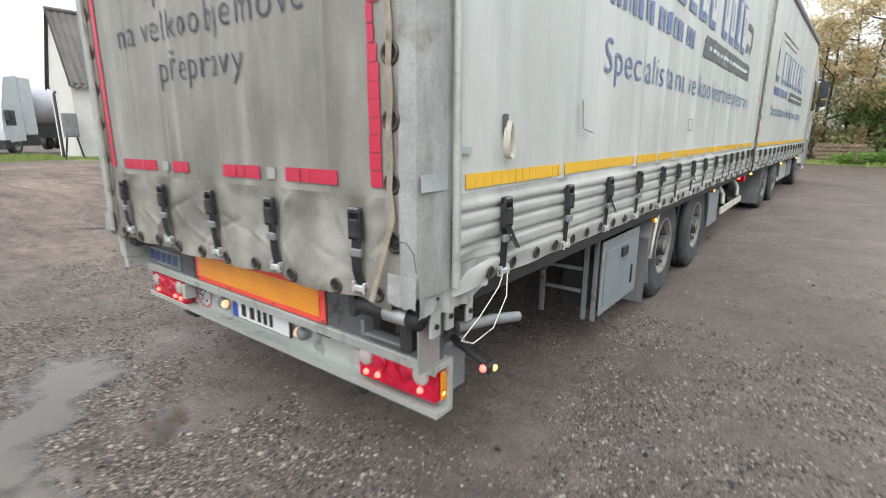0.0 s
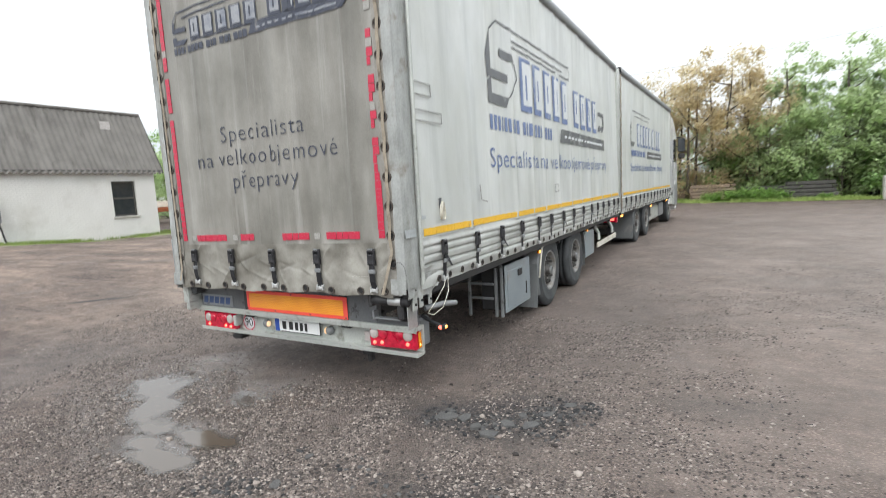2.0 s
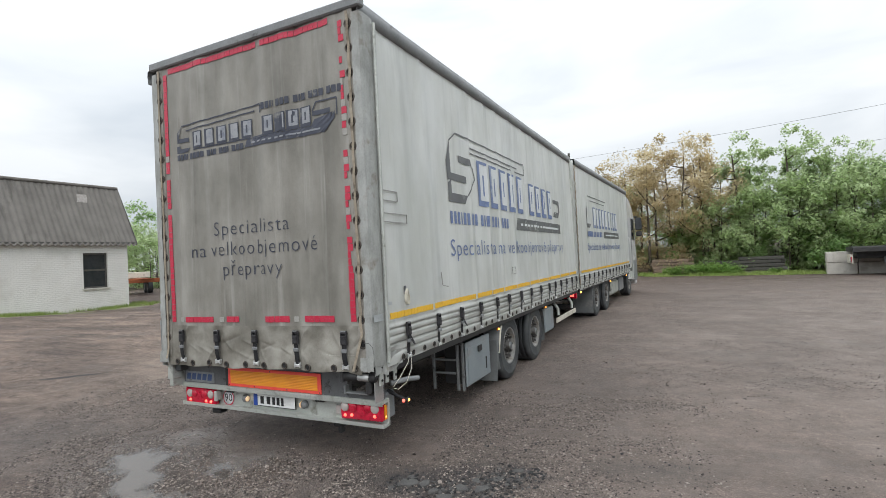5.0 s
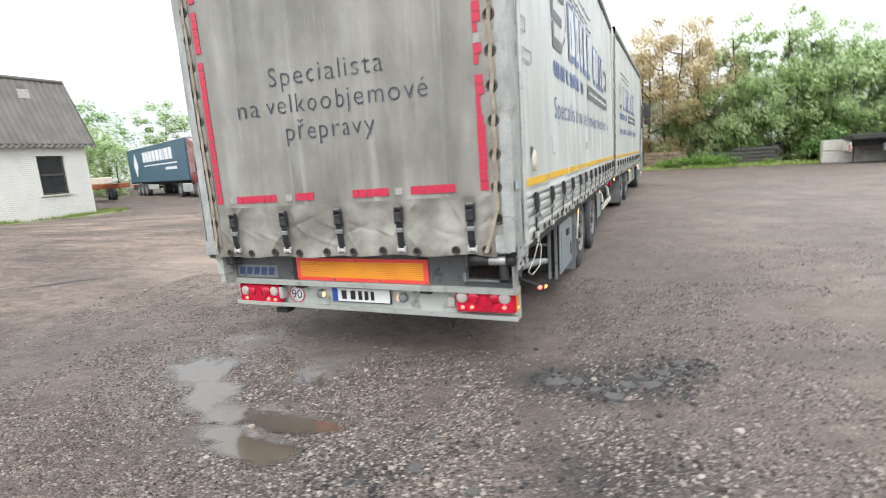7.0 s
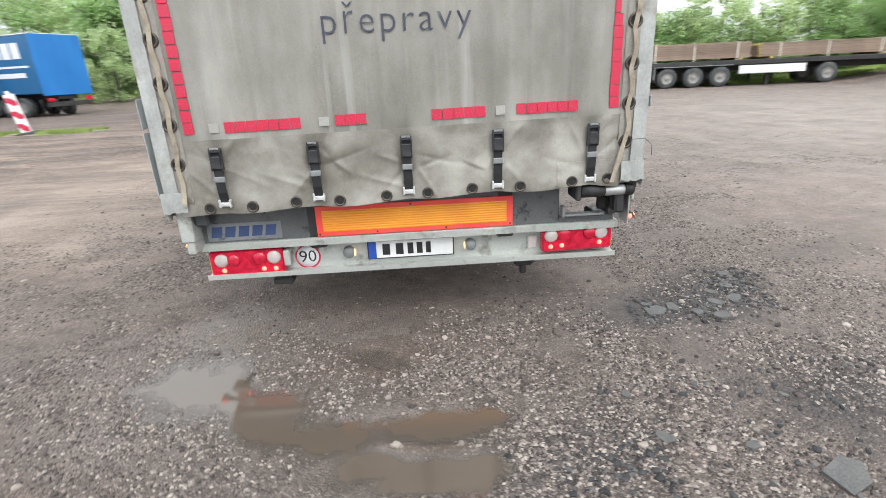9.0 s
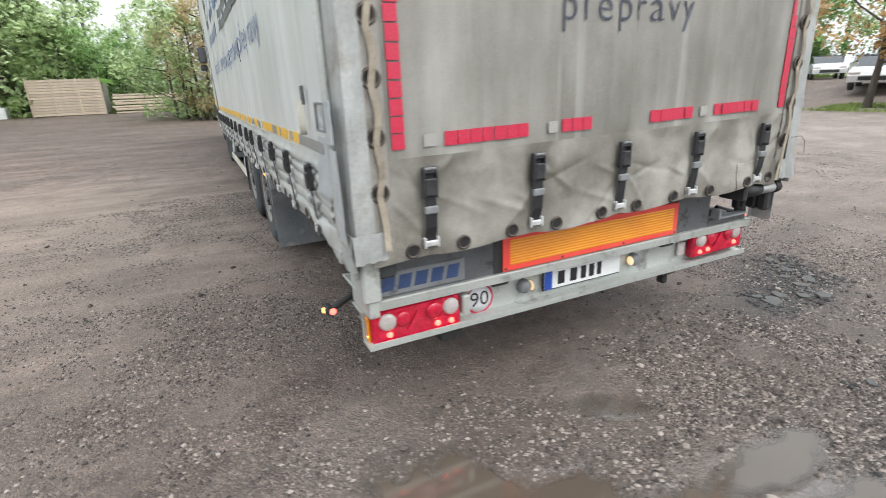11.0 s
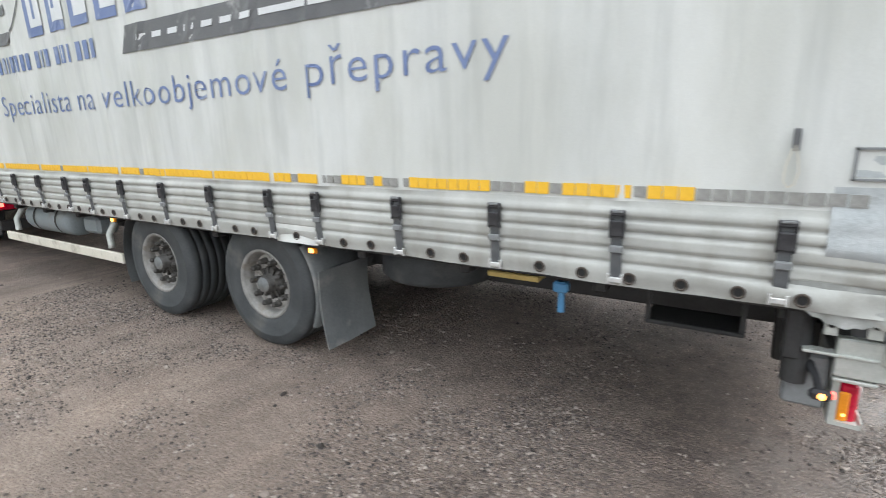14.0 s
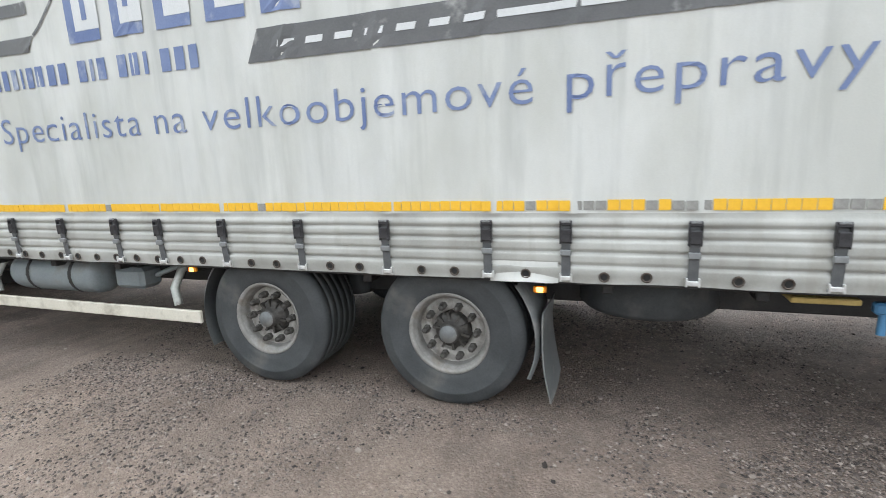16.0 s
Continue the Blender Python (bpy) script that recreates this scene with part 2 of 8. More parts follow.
    if bump:
        bp = t.nodes.new("ShaderNodeBump")
        bp.inputs["Strength"].default_value = bump
        bp.inputs["Distance"].default_value = bump_depth
        t.links.new(small, bp.inputs["Height"])
        t.links.new(bp.outputs[0], b.inputs["Normal"])
    return m


def lit(name, colour, strength, rough=0.2):
    m = bpy.data.materials.new(name)
    m.use_nodes = True
    b = m.node_tree.nodes["Principled BSDF"]
    b.inputs["Base Color"].default_value = (*colour, 1)
    b.inputs["Emission Color"].default_value = (*colour, 1)
    b.inputs["Emission Strength"].default_value = strength
    b.inputs["Roughness"].default_value = rough
    return m


def glassy(name, colour, rough=0.05, clear=0.6):
    m = bpy.data.materials.new(name)
    m.use_nodes = True
    b = m.node_tree.nodes["Principled BSDF"]
    b.inputs["Base Color"].default_value = (*colour, 1)
    b.inputs["Roughness"].default_value = rough
    b.inputs["Transmission Weight"].default_value = clear
    b.inputs["IOR"].default_value = 1.45
    return m


CURTAIN = surface("pale_tarpaulin", (0.53, 0.55, 0.54), (0.64, 0.655, 0.635), 0.45, scale=1.4, stretch=(1.5, 1.5, 0.25), fine=140, fine_mix=0.12, bump=0.06, bump_depth=0.003,
                  stain=(0.44, 0.46, 0.45), stain_scale=2.2, stain_at=(0.5, 0.78), stain_stretch=(2.5, 2.5, 0.22), streak=(1.3, (1.0, 1.6, 0.8), 0.90, 1.07))
CURTAIN_DIRTY = surface("dirty_lower_tarpaulin", (0.33, 0.335, 0.315), (0.49, 0.50, 0.475), 0.45, scale=3.0, stretch=(1.2, 1.2, 1.2), fine=120, fine_mix=0.15, bump=0.08, bump_depth=0.003,
                        stain=(0.30, 0.29, 0.26), stain_scale=3.5, stain_at=(0.52, 0.8), stain_stretch=(2.0, 2.0, 0.5))
REAR_TARP = surface("grimy_rear_tarpaulin", (0.168, 0.159, 0.138), (0.345, 0.335, 0.305), 0.48, scale=1.5, stretch=(2.0, 2.0, 0.35), fine=110, fine_mix=0.16, bump=0.08, bump_depth=0.003,
                    stain=(0.35, 0.345, 0.32), stain_scale=2.0, stain_at=(0.55, 0.74), stain_stretch=(5.0, 5.0, 0.22), streak=(1.7, (1.1, 1.1, 0.65), 0.70, 1.16))
REAR_LOW = surface("creased_rear_tarpaulin", (0.165, 0.153, 0.130), (0.315, 0.305, 0.272), 0.40, scale=2.6, stretch=(1, 1, 1), fine=110, fine_mix=0.16, bump=0.08, bump_depth=0.003,
                   stain=(0.105, 0.092, 0.072), stain_scale=3.4, stain_at=(0.53, 0.74), streak=(2.6, (1.0, 1.0, 1.0), 0.74, 1.20))
WORN_EDGE = surface("worn_corner_sheet", (0.27, 0.278, 0.268), (0.43, 0.445, 0.435), 0.5, scale=5.0, fine=70, fine_mix=0.25, bump=0.2, bump_depth=0.006,
                    stain=(0.19, 0.165, 0.13), stain_scale=5.0, stain_at=(0.54, 0.70), streak=(3.0, (3.0, 3.0, 0.8), 0.78, 1.15))
EDGE_GRIME = surface("grimy_edge_band", (0.20, 0.185, 0.16), (0.36, 0.345, 0.31), 0.5, scale=4.0, stretch=(2, 2, 0.6), fine=80, fine_mix=0.25, bump=0.2, bump_depth=0.005,
                     stain=(0.115, 0.09, 0.065), stain_scale=7.0, stain_at=(0.54, 0.68), stain_stretch=(1.6, 1.6, 0.7))
ROPE_BAND = surface("weathered_lacing_strap", (0.24, 0.20, 0.15), (0.40, 0.35, 0.275), 0.8, scale=14, fine=200, bump=0.4, stain=(0.14, 0.11, 0.08), stain_scale=9)
TAPE_SILVER = surface("silver_repair_tape", (0.37, 0.40, 0.41), (0.49, 0.52, 0.53), 0.42, metal=0.2, scale=8, fine=50, bump=0.35, bump_depth=0.006)
RED_TAPE = surface("red_reflective_tape", (0.44, 0.012, 0.045), (0.60, 0.03, 0.075), 0.35, scale=9, fine=90, fine_mix=0.2, bump=0.05, stain=(0.46, 0.30, 0.30), stain_scale=13, stain_at=(0.58, 0.68))
YELLOW_TAPE = surface("yellow_reflective_tape", (0.80, 0.45, 0.03), (0.92, 0.56, 0.06), 0.35, scale=9, fine=90, fine_mix=0.2, bump=0.05, stain=(0.45, 0.33, 0.12), stain_scale=9, stain_at=(0.64, 0.72))
WORN_TAPE = surface("worn_grey_tape", (0.20, 0.20, 0.19), (0.36, 0.36, 0.34), 0.5, scale=14, fine=90)
PRINT_BLUE = surface("faded_blue_print", (0.10, 0.15, 0.32), (0.19, 0.25, 0.42), 0.5, scale=3, fine=120, bump=0, stain=(0.42, 0.46, 0.52), stain_scale=4.0, stain_at=(0.56, 0.72))
PRINT_NAVY = surface("navy_print", (0.032, 0.038, 0.058), (0.06, 0.068, 0.095), 0.5, scale=3, fine=120, bump=0, stain=(0.24, 0.235, 0.22), stain_scale=7.0, stain_at=(0.58, 0.70))
PRINT_GREY = surface("dark_grey_print", (0.09, 0.095, 0.10), (0.15, 0.155, 0.16), 0.5, scale=3, fine=120, bump=0, stain=(0.4, 0.41, 0.4), stain_scale=4.5, stain_at=(0.58, 0.74))
REAR_FILL = surface("faded_rear_fill", (0.26, 0.275, 0.30), (0.34, 0.35, 0.37), 0.5, scale=5, fine=120, bump=0, stain=(0.14, 0.16, 0.21), stain_scale=9.0, stain_at=(0.5, 0.7))
PRINT_PALE = surface("pale_print", (0.60, 0.63, 0.64), (0.68, 0.70, 0.71), 0.5, scale=3, fine=120, bump=0)
STEEL = surface("galvanised_steel", (0.34, 0.35, 0.35), (0.50, 0.51, 0.50), 0.45, metal=0.6, scale=7, fine=60, bump=0.1, stain=(0.20, 0.17, 0.13), stain_scale=5, stain_at=(0.6, 0.75))
ALU = surface("dull_aluminium", (0.40, 0.42, 0.395), (0.55, 0.57, 0.535), 0.45, metal=0.3, scale=4, stretch=(0.4, 1, 1), fine=70, bump=0.12, stain=(0.20, 0.195, 0.165), stain_scale=8, stain_at=(0.56, 0.72))
DARK_STEEL = surface("grimy_dark_chassis", (0.014, 0.014, 0.015), (0.042, 0.042, 0.042), 0.6, scale=5, fine=60, bump=0.2, stain=(0.085, 0.076, 0.064), stain_scale=3, stain_at=(0.58, 0.78))
BEAM_GREY = surface("grimy_grey_beam", (0.075, 0.08, 0.085), (0.14, 0.145, 0.148), 0.5, scale=4, fine=60, bump=0.1, stain=(0.025, 0.025, 0.025), stain_scale=7, stain_at=(0.6, 0.66))
GREY_STEEL = surface("grey_painted_steel", (0.16, 0.17, 0.175), (0.25, 0.26, 0.265), 0.5, scale=4, fine=60, bump=0.1, stain=(0.07, 0.07, 0.07), stain_scale=6, stain_at=(0.6, 0.68))
BOX_GREY = surface("grey_locker_paint", (0.20, 0.235, 0.25), (0.285, 0.32, 0.335), 0.45, scale=3, fine=60, bump=0.06, stain=(0.20, 0.19, 0.17), stain_scale=3)
RUBBER = surface("dusty_tyre_rubber", (0.032, 0.036, 0.039), (0.072, 0.078, 0.081), 0.75, scale=6, fine=90, bump=0.15, stain=(0.13, 0.125, 0.115), stain_scale=3.5, stain_at=(0.55, 0.8))
RUBBER_BLACK = surface("black_rubber_buffer", (0.012, 0.012, 0.013), (0.03, 0.03, 0.031), 0.6, scale=8, fine=80)
FLAP = surface("grey_plastic_mudguard", (0.11, 0.12, 0.125), (0.19, 0.20, 0.20), 0.5, scale=4, fine=60, bump=0.08, stain=(0.28, 0.27, 0.25), stain_scale=3)
RIM = surface("dusty_silver_rim", (0.17, 0.165, 0.155), (0.34, 0.335, 0.32), 0.55, metal=0.25, scale=8, fine=70, bump=0.12, stain=(0.17, 0.14, 0.11), stain_scale=7, stain_at=(0.55, 0.75))
RIM_DIRTY = surface("brake-dusted_rim_disc", (0.30, 0.29, 0.27), (0.48, 0.47, 0.445), 0.6, metal=0.1, scale=9, fine=70, bump=0.15, stain=(0.11, 0.09, 0.075), stain_scale=6, stain_at=(0.52, 0.72))
SCUFF = surface("scuffed_tape_backing", (0.25, 0.24, 0.22), (0.44, 0.43, 0.40), 0.5, scale=30, fine=90, stain=(0.55, 0.54, 0.52), stain_scale=22, stain_at=(0.58, 0.66))
NUT = surface("grimy_wheel_nut", (0.045, 0.043, 0.040), (0.10, 0.095, 0.088), 0.55, metal=0.3, scale=20, fine=80)
WEBBING = surface("black_strap_webbing", (0.008, 0.008, 0.010), (0.024, 0.025, 0.028), 0.7, scale=10, fine=300, bump=0.3, bump_depth=0.002)
WEBBING_GREY = surface("dusty_strap_webbing", (0.07, 0.075, 0.08), (0.14, 0.145, 0.15), 0.7, scale=10, fine=300, bump=0.3, bump_depth=0.002)
BUCKLE = surface("dark_buckle_steel", (0.022, 0.022, 0.025), (0.075, 0.075, 0.08), 0.45, metal=0.4, scale=20, fine=90)
HOOK = surface("bare_zinc_hook", (0.55, 0.56, 0.56), (0.75, 0.76, 0.75), 0.4, metal=0.5, scale=20, fine=90)
EYELET = surface("tarnished_eyelet", (0.045, 0.036, 0.030), (0.13, 0.11, 0.095), 0.45, metal=0.6, scale=20, fine=90)
# near-black colour standing for the shade inside eyelets and bolt holes
HOLE = surface("dark_hollow", (0.012, 0.012, 0.012), (0.02, 0.02, 0.02), 0.9, bump=0)
CREAM = surface("cream_painted_rail", (0.60, 0.57, 0.48), (0.70, 0.67, 0.58), 0.5, scale=4, fine=60, stain=(0.40, 0.37, 0.30), stain_scale=5)
BOARD_ORANGE = surface("orange_reflective_board", (0.85, 0.29, 0.008), (0.93, 0.36, 0.015), 0.35, scale=5, stretch=(1, 1, 1), fine=150, fine_mix=0.12, bump=0.04)
BOARD_RED = surface("red_fluorescent_border", (0.90, 0.075, 0.060), (0.95, 0.11, 0.085), 0.4, scale=5, fine=150, fine_mix=0.1, bump=0.03)
LENS_RED = surface("red_lamp_lens", (0.34, 0.003, 0.02), (0.68, 0.014, 0.055), 0.12, scale=26, fine=120, bump=0.1, coat=0.4)
LENS_CLEAR = surface("clear_lamp_lens", (0.40, 0.36, 0.34), (0.55, 0.50, 0.48), 0.12, scale=12, fine=120, coat=0.4)
LENS_AMBER = surface("amber_lamp_lens", (0.75, 0.24, 0.01), (0.88, 0.32, 0.02), 0.15, scale=12, fine=120, coat=0.3)
GLOW_RED = lit("lit_red_bulb", (1.0, 0.12, 0.085), 2.0)
GLOW_AMBER = lit("lit_amber_bulb", (1.0, 0.38, 0.08), 3.0)
GLOW_WHITE = lit("lit_white_bulb", (1.0, 0.70, 0.42), 0.35)
PLATE = surface("white_number_plate", (0.70, 0.71, 0.70), (0.80, 0.81, 0.80), 0.35, scale=6, fine=80, bump=0.02, stain=(0.5, 0.49, 0.46), stain_scale=8, stain_at=(0.6, 0.75))
MAKER_BLUE = surface("faded_maker_blue", (0.03, 0.06, 0.15), (0.06, 0.10, 0.22), 0.5, bump=0)
PLATE_BLUE = surface("blue_plate_band", (0.02, 0.07, 0.35), (0.03, 0.09, 0.42), 0.4, bump=0)
BLACK = surface("black_print", (0.012, 0.012, 0.013), (0.025, 0.025, 0.026), 0.5, bump=0)
WHITE = surface("white_vehicle_paint", (0.68, 0.69, 0.70), (0.78, 0.79, 0.80), 0.25, scale=2, fine=30, fine_mix=0.06, bump=0, coat=0.4)
SILVER = surface("silver_cab_paint", (0.52, 0.55, 0.57), (0.62, 0.65, 0.67), 0.35, scale=2, fine=30, fine_mix=0.06, bump=0, coat=0.3)
GLASS = surface("dark_vehicle_glass", (0.02, 0.025, 0.03), (0.04, 0.045, 0.05), 0.06, bump=0, spec=0.8, gloss=0.02)
RED_PAINT = surface("red_cab_paint", (0.17, 0.010, 0.022), (0.245, 0.015, 0.032), 0.25, scale=2, fine=30, fine_mix=0.06, bump=0, coat=0.5)
BLUE_CURTAIN = surface("slate_blue_curtain", (0.030, 0.085, 0.135), (0.050, 0.115, 0.17), 0.5, scale=2, stretch=(1, 1, 0.3), fine=60, bump=0.05)
BRIGHT_BLUE = surface("bright_blue_curtain", (0.01, 0.14, 0.42), (0.02, 0.19, 0.52), 0.45, scale=2, stretch=(1, 1, 0.3), fine=60, bump=0.05)
MID_BLUE = surface("mid_blue_curtain", (0.015, 0.105, 0.24), (0.03, 0.14, 0.30), 0.5, scale=2, stretch=(1, 1, 0.3), fine=60, bump=0.05)
WHITE_PRINT = surface("white_print", (0.72, 0.73, 0.74), (0.80, 0.81, 0.82), 0.5, bump=0)
ASBESTOS = surface("weathered_fibre_cement_roof", (0.125, 0.117, 0.106), (0.20, 0.188, 0.172), 0.9, scale=1.2, stretch=(1, 1, 1), fine=30, bump=0.3, stain=(0.075, 0.07, 0.062), stain_scale=1.4, stain_at=(0.55, 0.75), stain_stretch=(0.4, 1.6, 0.4))
DARK_WOOD = surface("dark_fascia_wood", (0.04, 0.038, 0.035), (0.09, 0.085, 0.078), 0.8, scale=4, fine=40)
SHED_DARK = surface("dark_slate_cladding", (0.050, 0.064, 0.085), (0.080, 0.098, 0.125), 0.6, scale=2, fine=40, each=0.12, bump=0.15)
TIMBER = surface("weathered_sawn_timber", (0.17, 0.125, 0.095), (0.29, 0.215, 0.165), 0.8, scale=4, stretch=(0.4, 2, 2), fine=40, each=0.15, bump=0.2)
TIMBER_END = surface("yellow_cut_timber_end", (0.55, 0.40, 0.13), (0.68, 0.52, 0.20), 0.8, scale=8, fine=60, each=0.1)
TIMBER_GREY = surface("grey_weathered_boards", (0.24, 0.225, 0.21), (0.40, 0.375, 0.35), 0.85, scale=4, stretch=(0.5, 2, 2), fine=40, each=0.15, bump=0.2)
TIMBER_PALE = surface("pale_weathered_boards", (0.42, 0.335, 0.25), (0.56, 0.47, 0.37), 0.85, scale=4, stretch=(0.5, 2, 2), fine=40, each=0.12, bump=0.2)
CONCRETE = surface("pale_concrete_block", (0.42, 0.40, 0.36), (0.56, 0.54, 0.49), 0.85, scale=3, fine=40, bump=0.25, stain=(0.30, 0.28, 0.24))
RUST = surface("rusty_sheet", (0.22, 0.055, 0.018), (0.36, 0.11, 0.04), 0.8, scale=5, fine=50, bump=0.2)
TANK_METAL = surface("silver_tank_shell", (0.44, 0.45, 0.48), (0.55, 0.56, 0.58), 0.5, metal=0.25, scale=1.5, fine=30)
FOLIAGE = [surface(n, a, b, 0.7, scale=1.1, fine=9, fine_mix=0.5, bump=0, spec=0.25) for n, a, b in (
    ("green_foliage", (0.215, 0.275, 0.150), (0.385, 0.445, 0.265)),
    ("dark_green_foliage", (0.159, 0.240, 0.110), (0.281, 0.372, 0.181)),
    ("yellowing_foliage", (0.30, 0.255, 0.160), (0.46, 0.40, 0.275)),
    ("brown_oak_foliage", (0.207, 0.138, 0.069), (0.366, 0.252, 0.125)),
    ("bright_green_weeds", (0.135, 0.225, 0.065), (0.25, 0.35, 0.125)))]


def translucent(m, share=0.68, glow=2.0):
    """Leaves let light through."""
    t = m.node_tree
    b, out = t.nodes["Principled BSDF"], t.nodes["Material Output"]
    tr = t.nodes.new("ShaderNodeBsdfTranslucent")
    mx = t.nodes.new("ShaderNodeMixShader")
    mx.inputs[0].default_value = share
    link = b.inputs["Base Color"].links[0].from_socket
    br = t.nodes.new("ShaderNodeHueSaturation")
    br.inputs["Value"].default_value = glow
    t.links.new(link, br.inputs["Color"])
    t.links.new(br.outputs[0], tr.inputs["Color"])
    t.links.new(b.outputs[0], mx.inputs[1])
    t.links.new(tr.outputs[0], mx.inputs[2])
    t.links.new(mx.outputs[0], out.inputs["Surface"])


for leaf in FOLIAGE:
    translucent(leaf)
BARK = surface("grey_brown_bark", (0.055, 0.045, 0.035), (0.13, 0.11, 0.09), 0.9, scale=6, stretch=(3, 3, 0.5), fine=60, bump=0.5)
GRASS_BLADE = surface("meadow_grass", (0.14, 0.23, 0.045), (0.28, 0.34, 0.10), 0.7, scale=1.5, fine=12, fine_mix=0.5, bump=0)
WIRE = surface("dark_wire", (0.03, 0.03, 0.03), (0.05, 0.05, 0.05), 0.6, bump=0)
BLUE_PLASTIC = surface("blue_valve_plastic", (0.06, 0.22, 0.42), (0.10, 0.28, 0.50), 0.45)
HOUSE_BLUE = surface("pale_blue_cladding", (0.34, 0.43, 0.54), (0.42, 0.51, 0.62), 0.7, scale=2, fine=30)
PEACH = surface("peach_render_wall", (0.55, 0.42, 0.32), (0.65, 0.51, 0.40), 0.8, scale=2, fine=30)

# ---- ground ----
def ground_height(x, y):
    """The yard is flat round the trailer and rises a little far off."""
    far = 0.75 * smooth_step((x - 21) / 9) * smooth_step((y - 3) / 8)
    far += 0.35 * smooth_step((y - 28) / 12) * smooth_step((2 - x) / 6)
    far -= 0.30 * smooth_step((-x - 14) / 9) * smooth_step((y - 6) / 7) * smooth_step((20 - y) / 3.5)
    return far


# shallow hollows that hold water (x, y, radius x, radius y, turn, depth)
HOLLOWS = [(-1.08, -0.40, 0.40, 0.33, -20, 0.98), (-0.72, -0.64, 0.34, 0.23, -35, 0.97), (-0.38, -0.84, 0.28, 0.15, -20, 1.0), (0.02, -0.83, 0.38, 0.12, 4, 1.05), (0.06, -1.13, 0.34, 0.15, 0, 1.05), (-0.22, -1.02, 0.20, 0.12, 0, 1.0), (-0.12, -0.28, 0.32, 0.12, -35, 0.60)]


def ground_bumps(x, y):
    near = smooth_step((30 - math.hypot(x, y)) / 20)
    ruts = smooth_step((-x - 4) / 4) * smooth_step((x + 26) / 8)
    hollow = 0.0
    if -2.3 < x < 1.0 and -1.9 < y < 0.7:
        wob = 0.40 * lump(x, y, 1.0, 2.6) + 0.30 * lump(x, y, 5.0, 6.5) + 0.22 * lump(x, y, 9.0, 15.0) - 0.05
        for cx, cy, rx, ry, a, deep in HOLLOWS:
            c, q = math.cos(radians(a)), math.sin(radians(a))
            u, v = ((x - cx) * c + (y - cy) * q) / rx, ((y - cy) * c - (x - cx) * q) / ry
            hollow = max(hollow, deep * smooth_step((1.38 - math.hypot(u, v) + wob) / 1.15))
        hollow = 0.030 * hollow - 0.004 * lump(x, y, 2.0, 14.0) * hollow
    return -hollow + near * (0.016 * lump(x, y, 3.1, 1.3) + 0.006 * lump(x, y, 9.0, 5.0)) + ruts * 0.035 * lump(x * 0.35 + 0.2 * y, y * 1.1, 1.0, 1.0)


# trodden earth with few stones on it (x, y, radius x, radius y, turn)
TRODDEN = [(-4.6, -1.2, 1.7, 1.3, 10), (-0.2, 0.55, 1.5, 0.5, 0), (4.8, 2.0, 2.0, 1.6, 30)]


def trodden(x, y):
    best = 0.0
    for cx, cy, rx, ry, a in TRODDEN:
        c, q = math.cos(radians(a)), math.sin(radians(a))
        u, v = ((x - cx) * c + (y - cy) * q) / rx, ((y - cy) * c - (x - cx) * q) / ry
        best = max(best, smooth_step((1.3 - math.hypot(u, v) + 0.8 * lump(x, y, 6.0, 1.6)) / 0.6))
    return best


def steps(*runs):
    out = []
    for a, b, d in runs:
        n = max(1, round((b - a) / d))
        out += [a + (b - a) * i / n for i in range(n)]
    return out + [runs[-1][1]]


GX = steps((-900, -100, 100), (-100, -40, 6), (-40, -12, 1.0), (-12, -5, 0.3), (-5, -2.0, 0.12), (-2.0, 0.8, 0.028), (0.8, 5, 0.12), (5, 12, 0.4), (12, 44, 1.5), (44, 100, 8), (100, 900, 100))
GY = steps((-900, -100, 100), (-100, -30, 8), (-30, -8, 1.5), (-8, -4, 0.3), (-4, -1.7, 0.12), (-1.7, 0.5, 0.028), (0.5, 7, 0.12), (7, 14, 0.4), (14, 60, 1.4), (60, 120, 8), (120, 900, 100))


